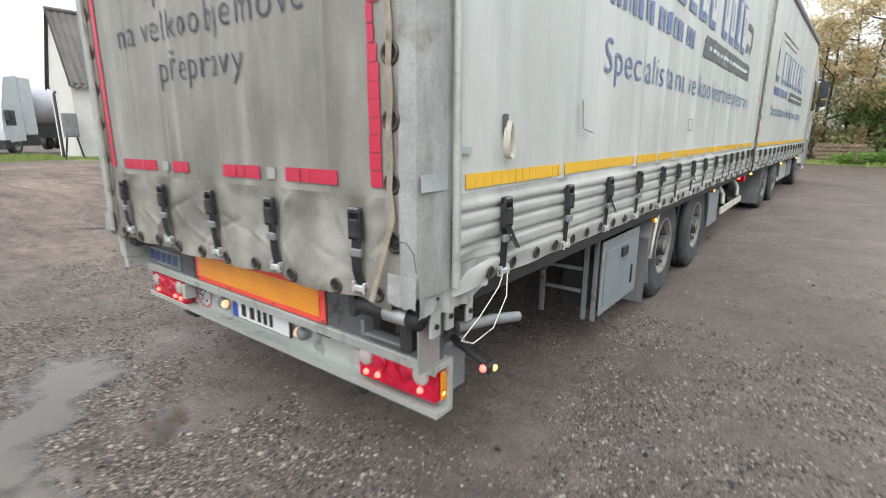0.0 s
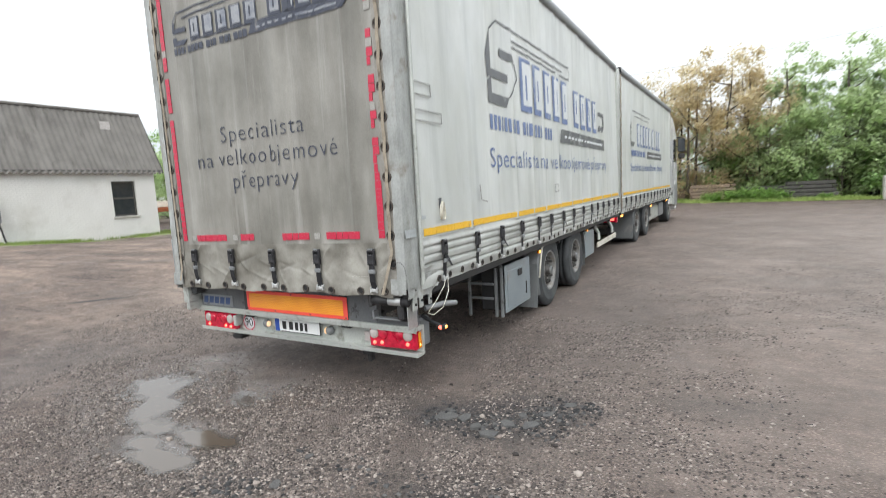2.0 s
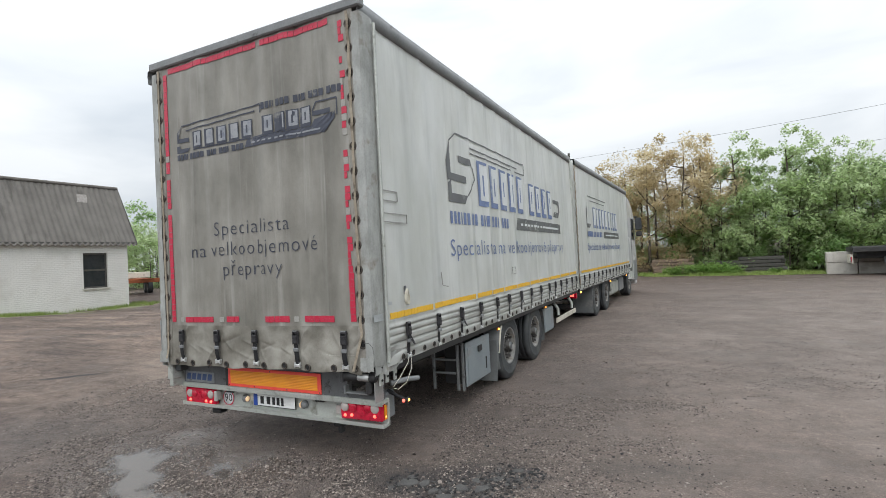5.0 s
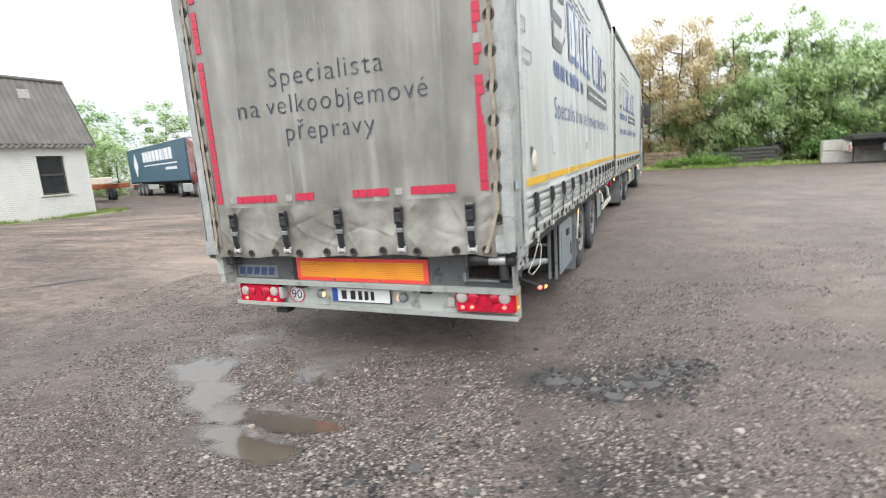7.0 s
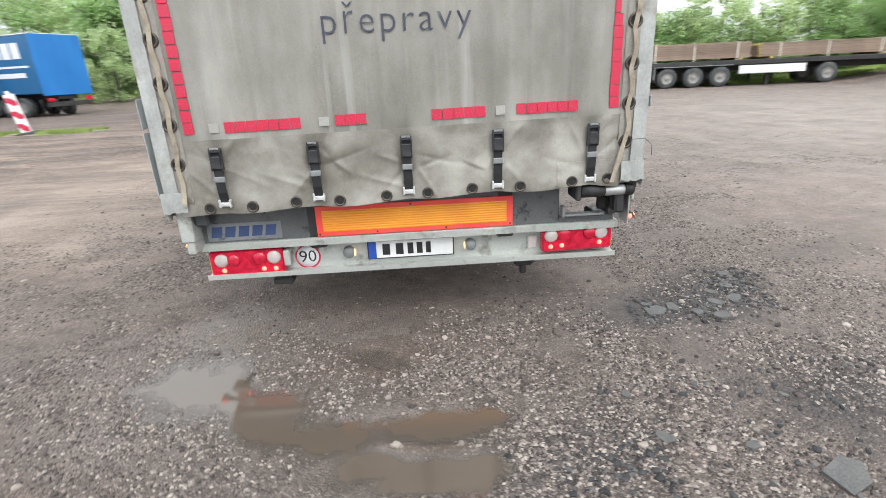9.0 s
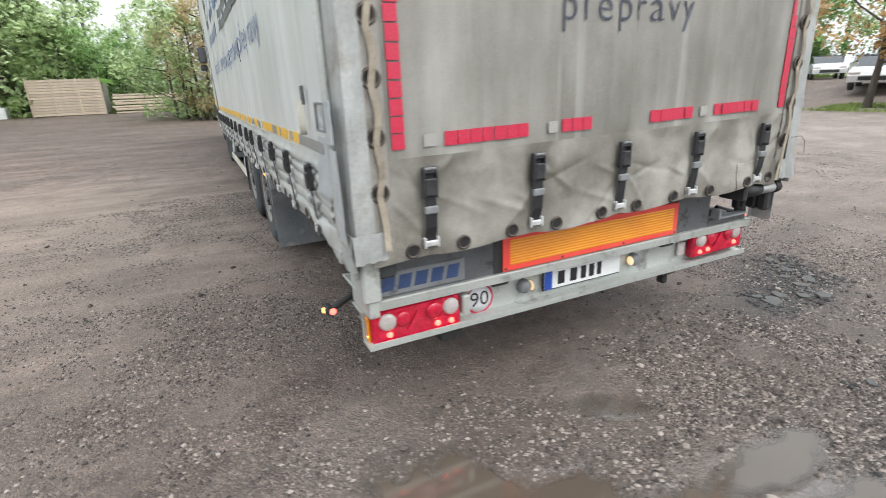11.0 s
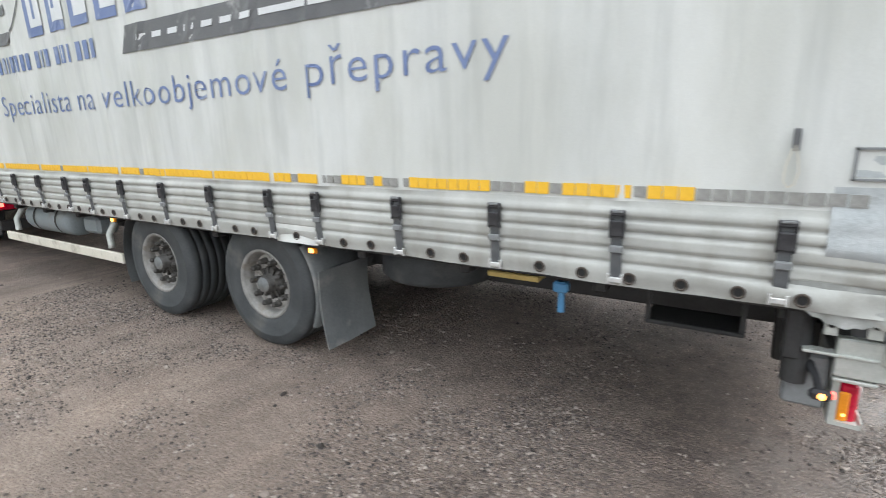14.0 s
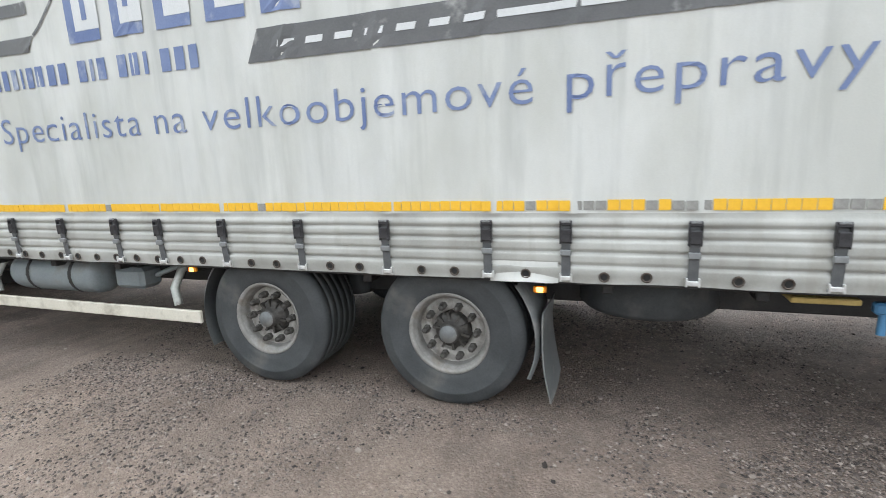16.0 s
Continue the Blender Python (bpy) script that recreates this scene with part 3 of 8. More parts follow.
def yard_material():
    m = bpy.data.materials.new("wet_gravel_yard")
    m.use_nodes = True
    t = m.node_tree
    b = t.nodes["Principled BSDF"]
    co = t.nodes.new("ShaderNodeTexCoord").outputs["Object"]

    def node(kind, **values):
        n = t.nodes.new(kind)
        for k, v in values.items():
            n.inputs[k].default_value = v
        return n

    def noisy(scale, det=5.0, rough=0.6, stretch=None):
        n = node("ShaderNodeTexNoise", Scale=scale, Detail=det, Roughness=rough)
        if stretch:
            mp = node("ShaderNodeMapping", Scale=stretch)
            t.links.new(co, mp.inputs[0])
            t.links.new(mp.outputs[0], n.inputs["Vector"])
        else:
            t.links.new(co, n.inputs["Vector"])
        return n

    def ramp(fac, stops):
        r = t.nodes.new("ShaderNodeValToRGB")
        e = r.color_ramp.elements
        while len(e) < len(stops):
            e.new(0.5)
        for i, (p, c) in enumerate(stops):
            e[i].position, e[i].color = p, (*c, 1)
        t.links.new(fac, r.inputs[0])
        return r.outputs[0]

    def mix(fac, a, z, mode="MIX"):
        x = t.nodes.new("ShaderNodeMix")
        x.data_type, x.blend_type = "RGBA", mode
        for s, i in ((fac, 0), (a, 6), (z, 7)):
            if isinstance(s, (int, float)):
                x.inputs[i].default_value = s
            elif isinstance(s, tuple):
                x.inputs[i].default_value = (*s, 1)
            else:
                t.links.new(s, x.inputs[i])
        return x.outputs[2]

    def sum_of(op, a, z):
        x = t.nodes.new("ShaderNodeMath")
        x.operation = op
        for s, i in ((a, 0), (z, 1)):
            if isinstance(s, (int, float)):
                x.inputs[i].default_value = s
            else:
                t.links.new(s, x.inputs[i])
        return x.outputs[0]

    wobble = noisy(2.2, 6, 0.65)

    def blob(cx, cy, rx, ry, angle=0.0, soft=0.35, ragged=0.5):
        """1 inside a ragged patch on the ground, 0 outside."""
        mp = node("ShaderNodeMapping", Location=(cx, cy, 0), Rotation=(0, 0, radians(angle)), Scale=(rx, ry, 1e3))
        mp.vector_type = "TEXTURE"
        t.links.new(co, mp.inputs[0])
        ln = t.nodes.new("ShaderNodeVectorMath")
        ln.operation = "LENGTH"
        t.links.new(mp.outputs[0], ln.inputs[0])
        d = sum_of("ADD", ln.outputs["Value"], sum_of("MULTIPLY", sum_of("SUBTRACT", wobble.outputs[0], 0.5), ragged * 2.6))
        mr = t.nodes.new("ShaderNodeMapRange")
        mr.inputs["From Min"].default_value, mr.inputs["From Max"].default_value = 1.0 + soft, 1.0 - soft
        t.links.new(d, mr.inputs["Value"])
        return mr.outputs[0]

    stones = t.nodes.new("ShaderNodeTexVoronoi")
    stones.inputs["Scale"].default_value = 74
    t.links.new(co, stones.inputs["Vector"])
    coarse = t.nodes.new("ShaderNodeTexVoronoi")
    coarse.inputs["Scale"].default_value = 24
    t.links.new(co, coarse.inputs["Vector"])
    crumbs = t.nodes.new("ShaderNodeTexVoronoi")
    crumbs.inputs["Scale"].default_value = 150
    t.links.new(co, crumbs.inputs["Vector"])
    big = noisy(0.35, 6, 0.6)
    mid = noisy(1.7, 6, 0.65)
    grit = noisy(46, 5, 0.8)
    col = ramp(big.outputs[0], ((0.34, (0.138, 0.110, 0.096)), (0.66, (0.240, 0.196, 0.172))))
    col = mix(0.55, col, ramp(mid.outputs[0], ((0.3, (0.080, 0.063, 0.055)), (0.52, (0.172, 0.142, 0.124)), (0.75, (0.29, 0.248, 0.22)))))
    col = mix(0.58, col, ramp(grit.outputs[0], ((0.3, (0.05, 0.040, 0.035)), (0.5, (0.17, 0.142, 0.125)), (0.72, (0.37, 0.325, 0.295)))))
    tint = t.nodes.new("ShaderNodeSeparateColor")
    t.links.new(stones.outputs["Color"], tint.inputs[0])
    # gravelly patches and smooth trodden earth between them
    grav = ramp(noisy(0.75, 7, 0.74, (1.0, 0.7, 1.0)).outputs[0], ((0.42, (0.22, 0.22, 0.22)), (0.56, (1, 1, 1))))
    crumb = t.nodes.new("ShaderNodeSeparateColor")
    t.links.new(crumbs.outputs["Color"], crumb.inputs[0])
    bare = blob(*TRODDEN[0], 0.35, 0.6)
    for place in TRODDEN[1:]:
        bare = sum_of("MAXIMUM", bare, blob(*place, 0.35, 0.6))
    grav = sum_of("MULTIPLY", grav, sum_of("SUBTRACT", 1.0, sum_of("MULTIPLY", bare, 0.72)))
    col = mix(sum_of("MULTIPLY", bare, 0.5), col, ramp(mid.outputs[0], ((0.3, (0.125, 0.100, 0.084)), (0.7, (0.215, 0.176, 0.150)))))
    col = mix(sum_of("MULTIPLY", grav, 0.80), col, ramp(tint.outputs[0], ((0.08, (0.024, 0.019, 0.016)), (0.5, (0.13, 0.109, 0.097)), (0.80, (0.26, 0.222, 0.196)), (0.97, (0.58, 0.52, 0.47)))))
    col = mix(sum_of("ADD", sum_of("MULTIPLY", grav, 0.40), 0.26), col, ramp(crumb.outputs[1], ((0.1, (0.022, 0.017, 0.015)), (0.5, (0.13, 0.108, 0.097)), (0.84, (0.24, 0.202, 0.180)), (0.97, (0.60, 0.54, 0.49)))))
    # brown earth tracks on the far side of the yard
    tracks = noisy(0.55, 6, 0.7, (0.35, 1.3, 1))
    earth = sum_of("MULTIPLY", blob(-15, 8, 11, 9, 0, 0.5, 0.4), ramp(tracks.outputs[0], ((0.42, (0, 0, 0)), (0.58, (1, 1, 1)))))
    col = mix(earth, col, ramp(grit.outputs[0], ((0.3, (0.25, 0.205, 0.168)), (0.7, (0.44, 0.375, 0.32)))))
    # wheel-swept streaks, paler and darker
    streak = noisy(1.0, 7, 0.68, (0.30, 1.15, 1))
    col = mix(1.0, col, (0.735, 0.655, 0.615), "MULTIPLY")
    mottle = noisy(7.0, 6, 0.75)
    col = mix(0.8, col, ramp(mottle.outputs[0], ((0.36, (0.52, 0.51, 0.50)), (0.5, (1, 1, 1)), (0.64, (1.50, 1.49, 1.48)))), "MULTIPLY")
    col = mix(sum_of("MULTIPLY", blob(-3.6, 5.0, 3.0, 3.7, 0, 0.45, 0.4), 0.62), col, ramp(grit.outputs[0], ((0.3, (0.20, 0.150, 0.118)), (0.5, (0.34, 0.268, 0.218)), (0.72, (0.60, 0.50, 0.42)))))
    col = mix(0.85, col, ramp(streak.outputs[0], ((0.34, (0.68, 0.67, 0.66)), (0.5, (1, 1, 1)), (0.66, (1.34, 1.33, 1.31)))), "MULTIPLY")
    # paler dry yard towards the far verge, thin dark ruts on the other side
    col = mix(sum_of("MULTIPLY", blob(13, 7, 11, 11, 0, 0.7, 0.3), 0.7), col, ramp(mid.outputs[0], ((0.3, (0.275, 0.232, 0.205)), (0.7, (0.41, 0.354, 0.318)))))
    rut = noisy(0.8, 5, 0.6, (0.16, 2.0, 1))
    rut = sum_of("MULTIPLY", blob(-17, 8, 13, 9, 0, 0.5, 0.3), ramp(rut.outputs[0], ((0.56, (0, 0, 0)), (0.60, (0.6, 0.6, 0.6)), (0.66, (0, 0, 0)))))
    col = mix(rut, col, (0.075, 0.062, 0.052))
    black = blob(1.78, 0.20, 0.66, 0.30, 30, 0.4, 0.9)
    for place in ((0.62, -1.08, 0.42, 0.22, 20, 0.4, 0.8), (-6.1, 1.55, 0.5, 0.09, 38, 0.4, 0.6), (1.95, -0.78, 0.34, 0.24, 20, 0.7, 1.0), (2.55, -1.9, 0.5, 0.2, -20, 0.5, 0.8)):
        black = sum_of("MAXIMUM", black, blob(*place))
    col = mix(sum_of("MULTIPLY", black, 0.85), col, ramp(grit.outputs[0], ((0.3, (0.018, 0.018, 0.02)), (0.75, (0.06, 0.06, 0.062)))))
    col = mix(sum_of("MULTIPLY", blob(3.15, 0.92, 0.42, 0.20, 10, 0.7, 1.0), 0.45), col, ramp(grit.outputs[0], ((0.3, (0.03, 0.029, 0.028)), (0.75, (0.14, 0.13, 0.12)))))
    wet_shade = blob(-0.65, -0.55, 1.15, 0.66, -38, 0.5, 0.6)
    wet_shade = sum_of("MAXIMUM", wet_shade, blob(0.05, -0.98, 0.62, 0.40, 10, 0.4, 0.6))
    # faint shade under the trailer, painted into the same mask as the damp
    wet_shade = sum_of("MAXIMUM", wet_shade, sum_of("MULTIPLY", blob(0.15, 4.1, 1.45, 4.7, 0, 0.35, 0.3), 0.08))
    wet_shade = sum_of("MAXIMUM", wet_shade, sum_of("MULTIPLY", blob(0.8, -0.25, 1.6, 0.7, 0, 0.6, 0.6), 0.85))
    wet_shade = sum_of("MAXIMUM", wet_shade, sum_of("MULTIPLY", blob(-2.7, -0.2, 1.5, 1.2, 0, 0.6, 0.6), 0.65))
    wet_shade = sum_of("MAXIMUM", wet_shade, sum_of("MULTIPLY", blob(1.9, 2.2, 0.8, 3.0, 0, 0.6, 0.6), 0.6))
    for place in ((-1.9, 1.3, 0.30, 1.5, 14, 0.6, 0.8), (-2.5, 3.2, 0.22, 1.6, 8, 0.6, 0.8)):
        wet_shade = sum_of("MAXIMUM", wet_shade, sum_of("MULTIPLY", blob(*place), 0.4))
    wet_shade = sum_of("MAXIMUM", wet_shade, sum_of("MULTIPLY", ramp(noisy(0.8, 6, 0.7).outputs[0], ((0.52, (0, 0, 0)), (0.66, (1, 1, 1)))), 0.5))
    # colour darkened by the damp and, under the trailer, by painted shade
    col = mix(sum_of("MULTIPLY", wet_shade, 0.45), col, (0.058, 0.050, 0.045))
    pond = blob(-1.05, -0.36, 0.55, 0.52, -10, 0.8, 0.9)
    for place in ((0.10, -0.95, 0.42, 0.30, 0, 0.7, 0.8), (-0.15, -0.26, 0.60, 0.26, 10, 0.7, 0.9), (-0.60, -0.72, 0.58, 0.30, -35, 0.7, 0.9)):
        pond = sum_of("MAXIMUM", pond, blob(*place))
    col = mix(sum_of("MULTIPLY", pond, 0.4), col, (0.095, 0.078, 0.064))
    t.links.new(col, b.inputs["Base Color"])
    rough = t.nodes.new("ShaderNodeMapRange")
    rough.inputs["To Min"].default_value, rough.inputs["To Max"].default_value = 0.82, 0.42
    t.links.new(wet_shade, rough.inputs["Value"])
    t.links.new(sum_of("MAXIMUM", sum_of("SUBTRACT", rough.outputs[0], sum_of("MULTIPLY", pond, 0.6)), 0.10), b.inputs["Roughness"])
    t.links.new(sum_of("ADD", sum_of("MULTIPLY", pond, 0.6), 0.4), b.inputs["Specular IOR Level"])
    h = sum_of("ADD", sum_of("MULTIPLY", stones.outputs["Distance"], -0.6), sum_of("MULTIPLY", coarse.outputs["Distance"], -0.2))
    h = sum_of("ADD", h, sum_of("MULTIPLY", crumbs.outputs["Distance"], -0.35))
    h = sum_of("MULTIPLY", h, sum_of("ADD", sum_of("MULTIPLY", grav, 0.8), 0.2))
    h = sum_of("ADD", h, sum_of("MULTIPLY", grit.outputs[0], 0.6))
    h = sum_of("MULTIPLY", h, sum_of("SUBTRACT", 1.0, sum_of("MULTIPLY", pond, 0.93)))
    bp = t.nodes.new("ShaderNodeBump")
    bp.inputs["Strength"].default_value = 1.0
    bp.inputs["Distance"].default_value = 0.022
    t.links.new(h, bp.inputs["Height"])
    t.links.new(bp.outputs[0], b.inputs["Normal"])
    return m


YARD = yard_material()
g = Mesh().sheet(GX, GY, lambda x, y: (x, y, ground_height(x, y) + ground_bumps(x, y)))
ground = part("ground", g, YARD, None)
tagged(ground, "wet brown-grey gravel yard with muddy wheel tracks", "ground", "", "structure")

WATER = bpy.data.materials.new("still_muddy_water")
WATER.use_nodes = True
wb = WATER.node_tree.nodes["Principled BSDF"]
wb.inputs["Base Color"].default_value = (0.155, 0.138, 0.120, 1)
wb.inputs["Roughness"].default_value = 0.07
wb.inputs["IOR"].default_value = 1.5
wb.inputs["Specular IOR Level"].default_value = 0.7
# thin at the shore, where the ground shows through the film of water
w_deep = WATER.node_tree.nodes.new("ShaderNodeAttribute")
w_deep.attribute_name = "depth"
w_film = WATER.node_tree.nodes.new("ShaderNodeMapRange")
w_film.inputs["From Max"].default_value = 0.016
WATER.node_tree.links.new(w_deep.outputs["Fac"], w_film.inputs["Value"])
WATER.node_tree.links.new(w_film.outputs[0], wb.inputs["Alpha"])
# silty grey where shallow, brown where deeper
w_tone = WATER.node_tree.nodes.new("ShaderNodeMapRange")
w_tone.inputs["From Min"].default_value, w_tone.inputs["From Max"].default_value = 0.004, 0.016
w_silt = WATER.node_tree.nodes.new("ShaderNodeMix")
w_silt.data_type = "RGBA"
w_silt.inputs[6].default_value, w_silt.inputs[7].default_value = (0.135, 0.120, 0.106, 1), (0.095, 0.075, 0.058, 1)
WATER.node_tree.links.new(w_deep.outputs["Fac"], w_tone.inputs["Value"])
WATER.node_tree.links.new(w_tone.outputs[0], w_silt.inputs[0])
WATER.node_tree.links.new(w_silt.outputs[2], wb.inputs["Base Color"])


def pool(name, label, x0, x1, y0, y1, level):
    """Still water lying in the hollows of the ground: its shore is where the ground comes through."""
    sh = Mesh().sheet(steps((x0, x1, 0.025)), steps((y0, y1, 0.025)), lambda x, y: (x, y, level), False)
    ob = part(name, sh, WATER)
    deep = ob.data.attributes.new("depth", "FLOAT", "POINT")
    for v in ob.data.vertices:
        deep.data[v.index].value = level - ground_height(v.co.x, v.co.y) - ground_bumps(v.co.x, v.co.y)
    return tagged(ob, label, "puddle", "", "structure")


pool("puddle_1", "shallow grey puddle reflecting the sky on gravel", -1.95, 0.70, -1.55, 0.42, -0.0110)

# ---- the drawbar trailer and its truck ----
BUCKLES_LEFT = [0.46, 1.03, 1.58, 2.14, 2.72, 3.125, 3.715, 4.285, 4.86, 5.40, 5.80, 6.34, 6.88, 7.32, 7.68]
BUCKLES_RIGHT = [0.485, 1.07, 1.62, 2.17, 2.73, 3.20, 3.74, 4.26, 4.82, 5.36, 5.80, 6.25, 6.72, 7.24, 7.68]
POSTS = [1.03, 2.14, 2.68, 3.11, 3.70, 4.28, 4.86, 5.40, 6.3, 7.1]
GROOVES = (1.128, 1.072, 1.005, 0.938)


def side_out(y, z, seed=0.0, taut=1.0):
    """How far a side curtain stands out at a place: boards pressing through below, posts above, slack between."""
    out = 0.0
    if z < 1.185:
        k = smooth_step((1.185 - z) / 0.03) * smooth_step((z - 0.855) / 0.05)
        deep = 0.0
        for i, groove in enumerate(GROOVES):
            deep = max(deep, math.exp(-((z - groove - 0.006 * lump(y, i, seed, 0.8)) / 0.0075) ** 2) * (0.55 + 0.45 * smooth_step(0.5 + 1.4 * lump(y, i * 3.0, seed + 1, 1.1))))
        out += k * (0.016 - 0.024 * deep)
        out += k * 0.010 * lump(y, z * 3, seed + 4, 2.2)
        # slanting folds where the edge is pulled towards the corner
        corner = smooth_step((1.0 - y) / 0.6) * smooth_step((1.12 - z) / 0.15)
        out += corner * 0.012 * math.sin(34 * (z - 0.30 * y) + 3 * lump(y, z, seed, 3.0)) + corner * 0.012 * lump(y, z * 2, seed + 7, 5.0)
        out += 0.020 * (lump(y * 1.2, 0.3, seed, 2.8) + 0.15) * smooth_step((0.96 - z) / 0.12)
    else:
        out += 0.010 * lump(y, z * 0.5, seed, 0.9) + 0.004 * lump(y * 2.4, z * 0.6, seed, 1.6)
        for p in POSTS:
            d = (y - p - 0.02 * lump(p, z, seed, 0.6)) / 0.042
            if abs(d) < 3:
                out += (0.013 + 0.006 * lump(y * 2.0, z * 3.2, seed + p, 2.2)) * math.exp(-d * d)
    return out * taut


# sharp pulled creases in the lower rear curtain, fanning out from its straps (start, direction, length, height)
CREASES = []
crease_rng = random.Random(23)
for strap_x in (-0.97, -0.48, 0.0, 0.48, 0.985):
    for k in range(6):
        slope = radians(crease_rng.choice((-1, 1)) * crease_rng.uniform(12, 62))
        way = 1 if k % 2 else -1
        CREASES.append((strap_x + way * crease_rng.uniform(0.01, 0.06), crease_rng.uniform(0.90, 1.15), way * math.cos(slope), math.sin(slope), crease_rng.uniform(0.14, 0.36), crease_rng.uniform(0.005, 0.012) * crease_rng.choice((-0.8, 1, 1))))


def rear_out(x, z):
    """How far the rear curtain stands out (towards the viewer) at a place."""
    low = smooth_step((1.24 - z) / 0.10)
    up = 1 - low
    out = up * (0.012 * lump(x * 2.6, z * 0.22, 1.0, 1.3) + 0.010 * lump(x * 5.0, z * 0.18, 6.0, 1.5) + 0.005 * lump(x * 9, z * 0.5, 2.0, 1.3))
    fold = 0.012 * lump(x * 1.1 + 0.6 * z, z * 1.3, 8.0, 2.4) + 0.004 * lump(x * 0.8 - z, z * 1.6 + x * 0.6, 11.0, 7.0)
    for x0, z0, ux, uz, length, high in CREASES:
        along = (x - x0) * ux + (z - z0) * uz
        if -0.02 < along < length:
            across = abs((z - z0) * ux - (x - x0) * uz + 0.10 * along * (along - length))
            if across < 0.06:
                fold += high * math.exp(-across / 0.013) * smooth_step((along + 0.02) / 0.05) * smooth_step((length - along) / (0.6 * length))
    out += low * fold
    # narrow upright creases
    for c, amp, zc, zw in ((-0.72, 0.006, 1.7, 0.9), (-0.40, 0.007, 1.5, 0.5), (-0.10, 0.008, 1.9, 1.1), (0.02, 0.006, 1.5, 0.6), (0.30, 0.008, 1.8, 1.0), (0.40, 0.006, 2.6, 0.8), (0.66, 0.007, 1.6, 0.6), (0.86, 0.008, 2.4, 1.3), (-0.92, 0.007, 2.5, 1.0)):
        d = (x - c - 0.02 * lump(c, z, 3.0, 1.2)) / 0.013
        if abs(d) < 3:
            out += up * amp * math.exp(-d * d) * math.exp(-((z - zc) / zw) ** 2)
    for b in (-0.97, -0.48, 0.0, 0.48, 0.985):
        out -= low * 0.016 * math.exp(-((x - b) / 0.05) ** 2)
    out += 0.012 * smooth_step((0.93 - z) / 0.09) * (0.4 + lump(x * 2.2, 0, 4.0, 1.5))
    return out


def curtain_writing(kind, face, curtain, mirror):
    """The printed slogan, a row of bars, and the firm's sign as plain shapes. mirror: reads against +y (the other side)."""
    sx = -1 if mirror else 1
    start = 6.81 if mirror else 1.52

    def at(u, v, lift=0.004):
        if v > 1.98:
            u, v = 1.075 * u, v + (0.042 if mirror else 0.018)
        elif mirror:
            v += 0.020 * max(0.0, u - 2.8)
        y = start + sx * u
        return (sx * (1.275 + side_out(y, v, 0.0 if not mirror else 20.0) + lift) * 1.0, y, v)

    for word, u0, u1 in (("Specialista", 0.0, 1.38), ("na", 1.50, 1.76), ("velkoobjemové", 1.90, 3.93), ("přepravy", 4.09, 5.29)) if mirror else (("Specialista", 0.0, 1.36), ("na", 1.46, 1.72), ("velkoobjemové", 1.86, 3.86), ("přepravy", 4.00, 5.17)):
        slogan = Mesh()
        written(slogan, lettering(word, u1 - u0, 0.180, -0.006, 0.0, 1.1), lambda u, v: at(u0 + u, v + 1.715, 0.006))
        part("slogan_word", slogan, PRINT_BLUE, curtain, "faded blue printed word")
    u = 0.03
    for w in (0.055, 0.055, 0.05, 0.02, 0.06, 0.065, 0.07, 0.07, -0.03, 0.07, 0.03, 0.07, -0.03, 0.07, 0.07, 0.03, -0.03, 0.07, 0.07, 0.07):
        if w > 0:
            part("print_bar", bars(Mesh(), u, 2.045, [w], 0.135, 0, lambda a, b: at(a, b, 0.006)), PRINT_BLUE, curtain)
        u += abs(w) + 0.036
    sign = Mesh()
    add = lambda pts, lift=0.006: facets(sign, pts, lambda u, v: at(u, v, lift))
    # leading angular emblem: grey faces round a pale body
    sign.slot = 0
    add([(0.0, 2.72), (0.10, 2.95), (0.10, 2.60), (0.02, 2.50)])
    add([(0.02, 2.52), (0.48, 2.52), (0.48, 2.60), (0.08, 2.60)])
    add([(0.02, 2.28), (0.42, 2.28), (0.50, 2.38), (0.10, 2.38)])
    add([(0.02, 2.28), (0.02, 2.48), (0.10, 2.53), (0.10, 2.38)])
    add([(0.30, 2.74), (0.66, 2.74), (0.60, 2.82), (0.30, 2.82)])
    for a, b_ in (((0.10, 2.95), (0.26, 3.06)), ((0.26, 3.06), (2.62, 3.06)), ((0.62, 2.96), (2.3, 2.96)), ((2.62, 3.06), (2.62, 2.90)), ((0.66, 2.74), (0.72, 2.60)), ((0.72, 2.60), (0.50, 2.38)), ((0.62, 2.90), (2.0, 2.90)), ((2.62, 2.90), (2.2, 2.90))):
        n = Vector((b_[1] - a[1], a[0] - b_[0])).normalized() * 0.009
        add([(a[0] - n.x, a[1] - n.y), (b_[0] - n.x, b_[1] - n.y), (b_[0] + n.x, b_[1] + n.y), (a[0] + n.x, a[1] + n.y)])
    # blue-edged blocks
    for i, (u, w) in enumerate(((0.80, 0.34), (1.18, 0.30), (1.52, 0.32), (1.88, 0.32), (2.24, 0.30), (2.80, 0.32), (3.16, 0.32), (3.52, 0.34), (3.90, 0.32))):
        top = 2.84 if i < 5 else 2.80
        sign.slot = 1
        add([(u, 2.29), (u + w * 0.8, 2.29), (u + w * 0.8, 2.36), (u + 0.07, 2.36)], 0.007)
        add([(u, 2.29), (u + 0.07, 2.36), (u + 0.07, top - 0.03), (u, top - 0.06)], 0.007)
        add([(u + 0.07, top - 0.03), (u + w * 0.8, top - 0.03), (u + w * 0.8, top + 0.005), (u, top + 0.005), (u, top - 0.06)], 0.007)
        sign.slot = 2
        add([(u + 0.07, 2.36), (u + w * 0.82, 2.36), (u + w * 0.82, top - 0.03), (u + 0.07, top - 0.03)], 0.0085)
        sign.slot = 1
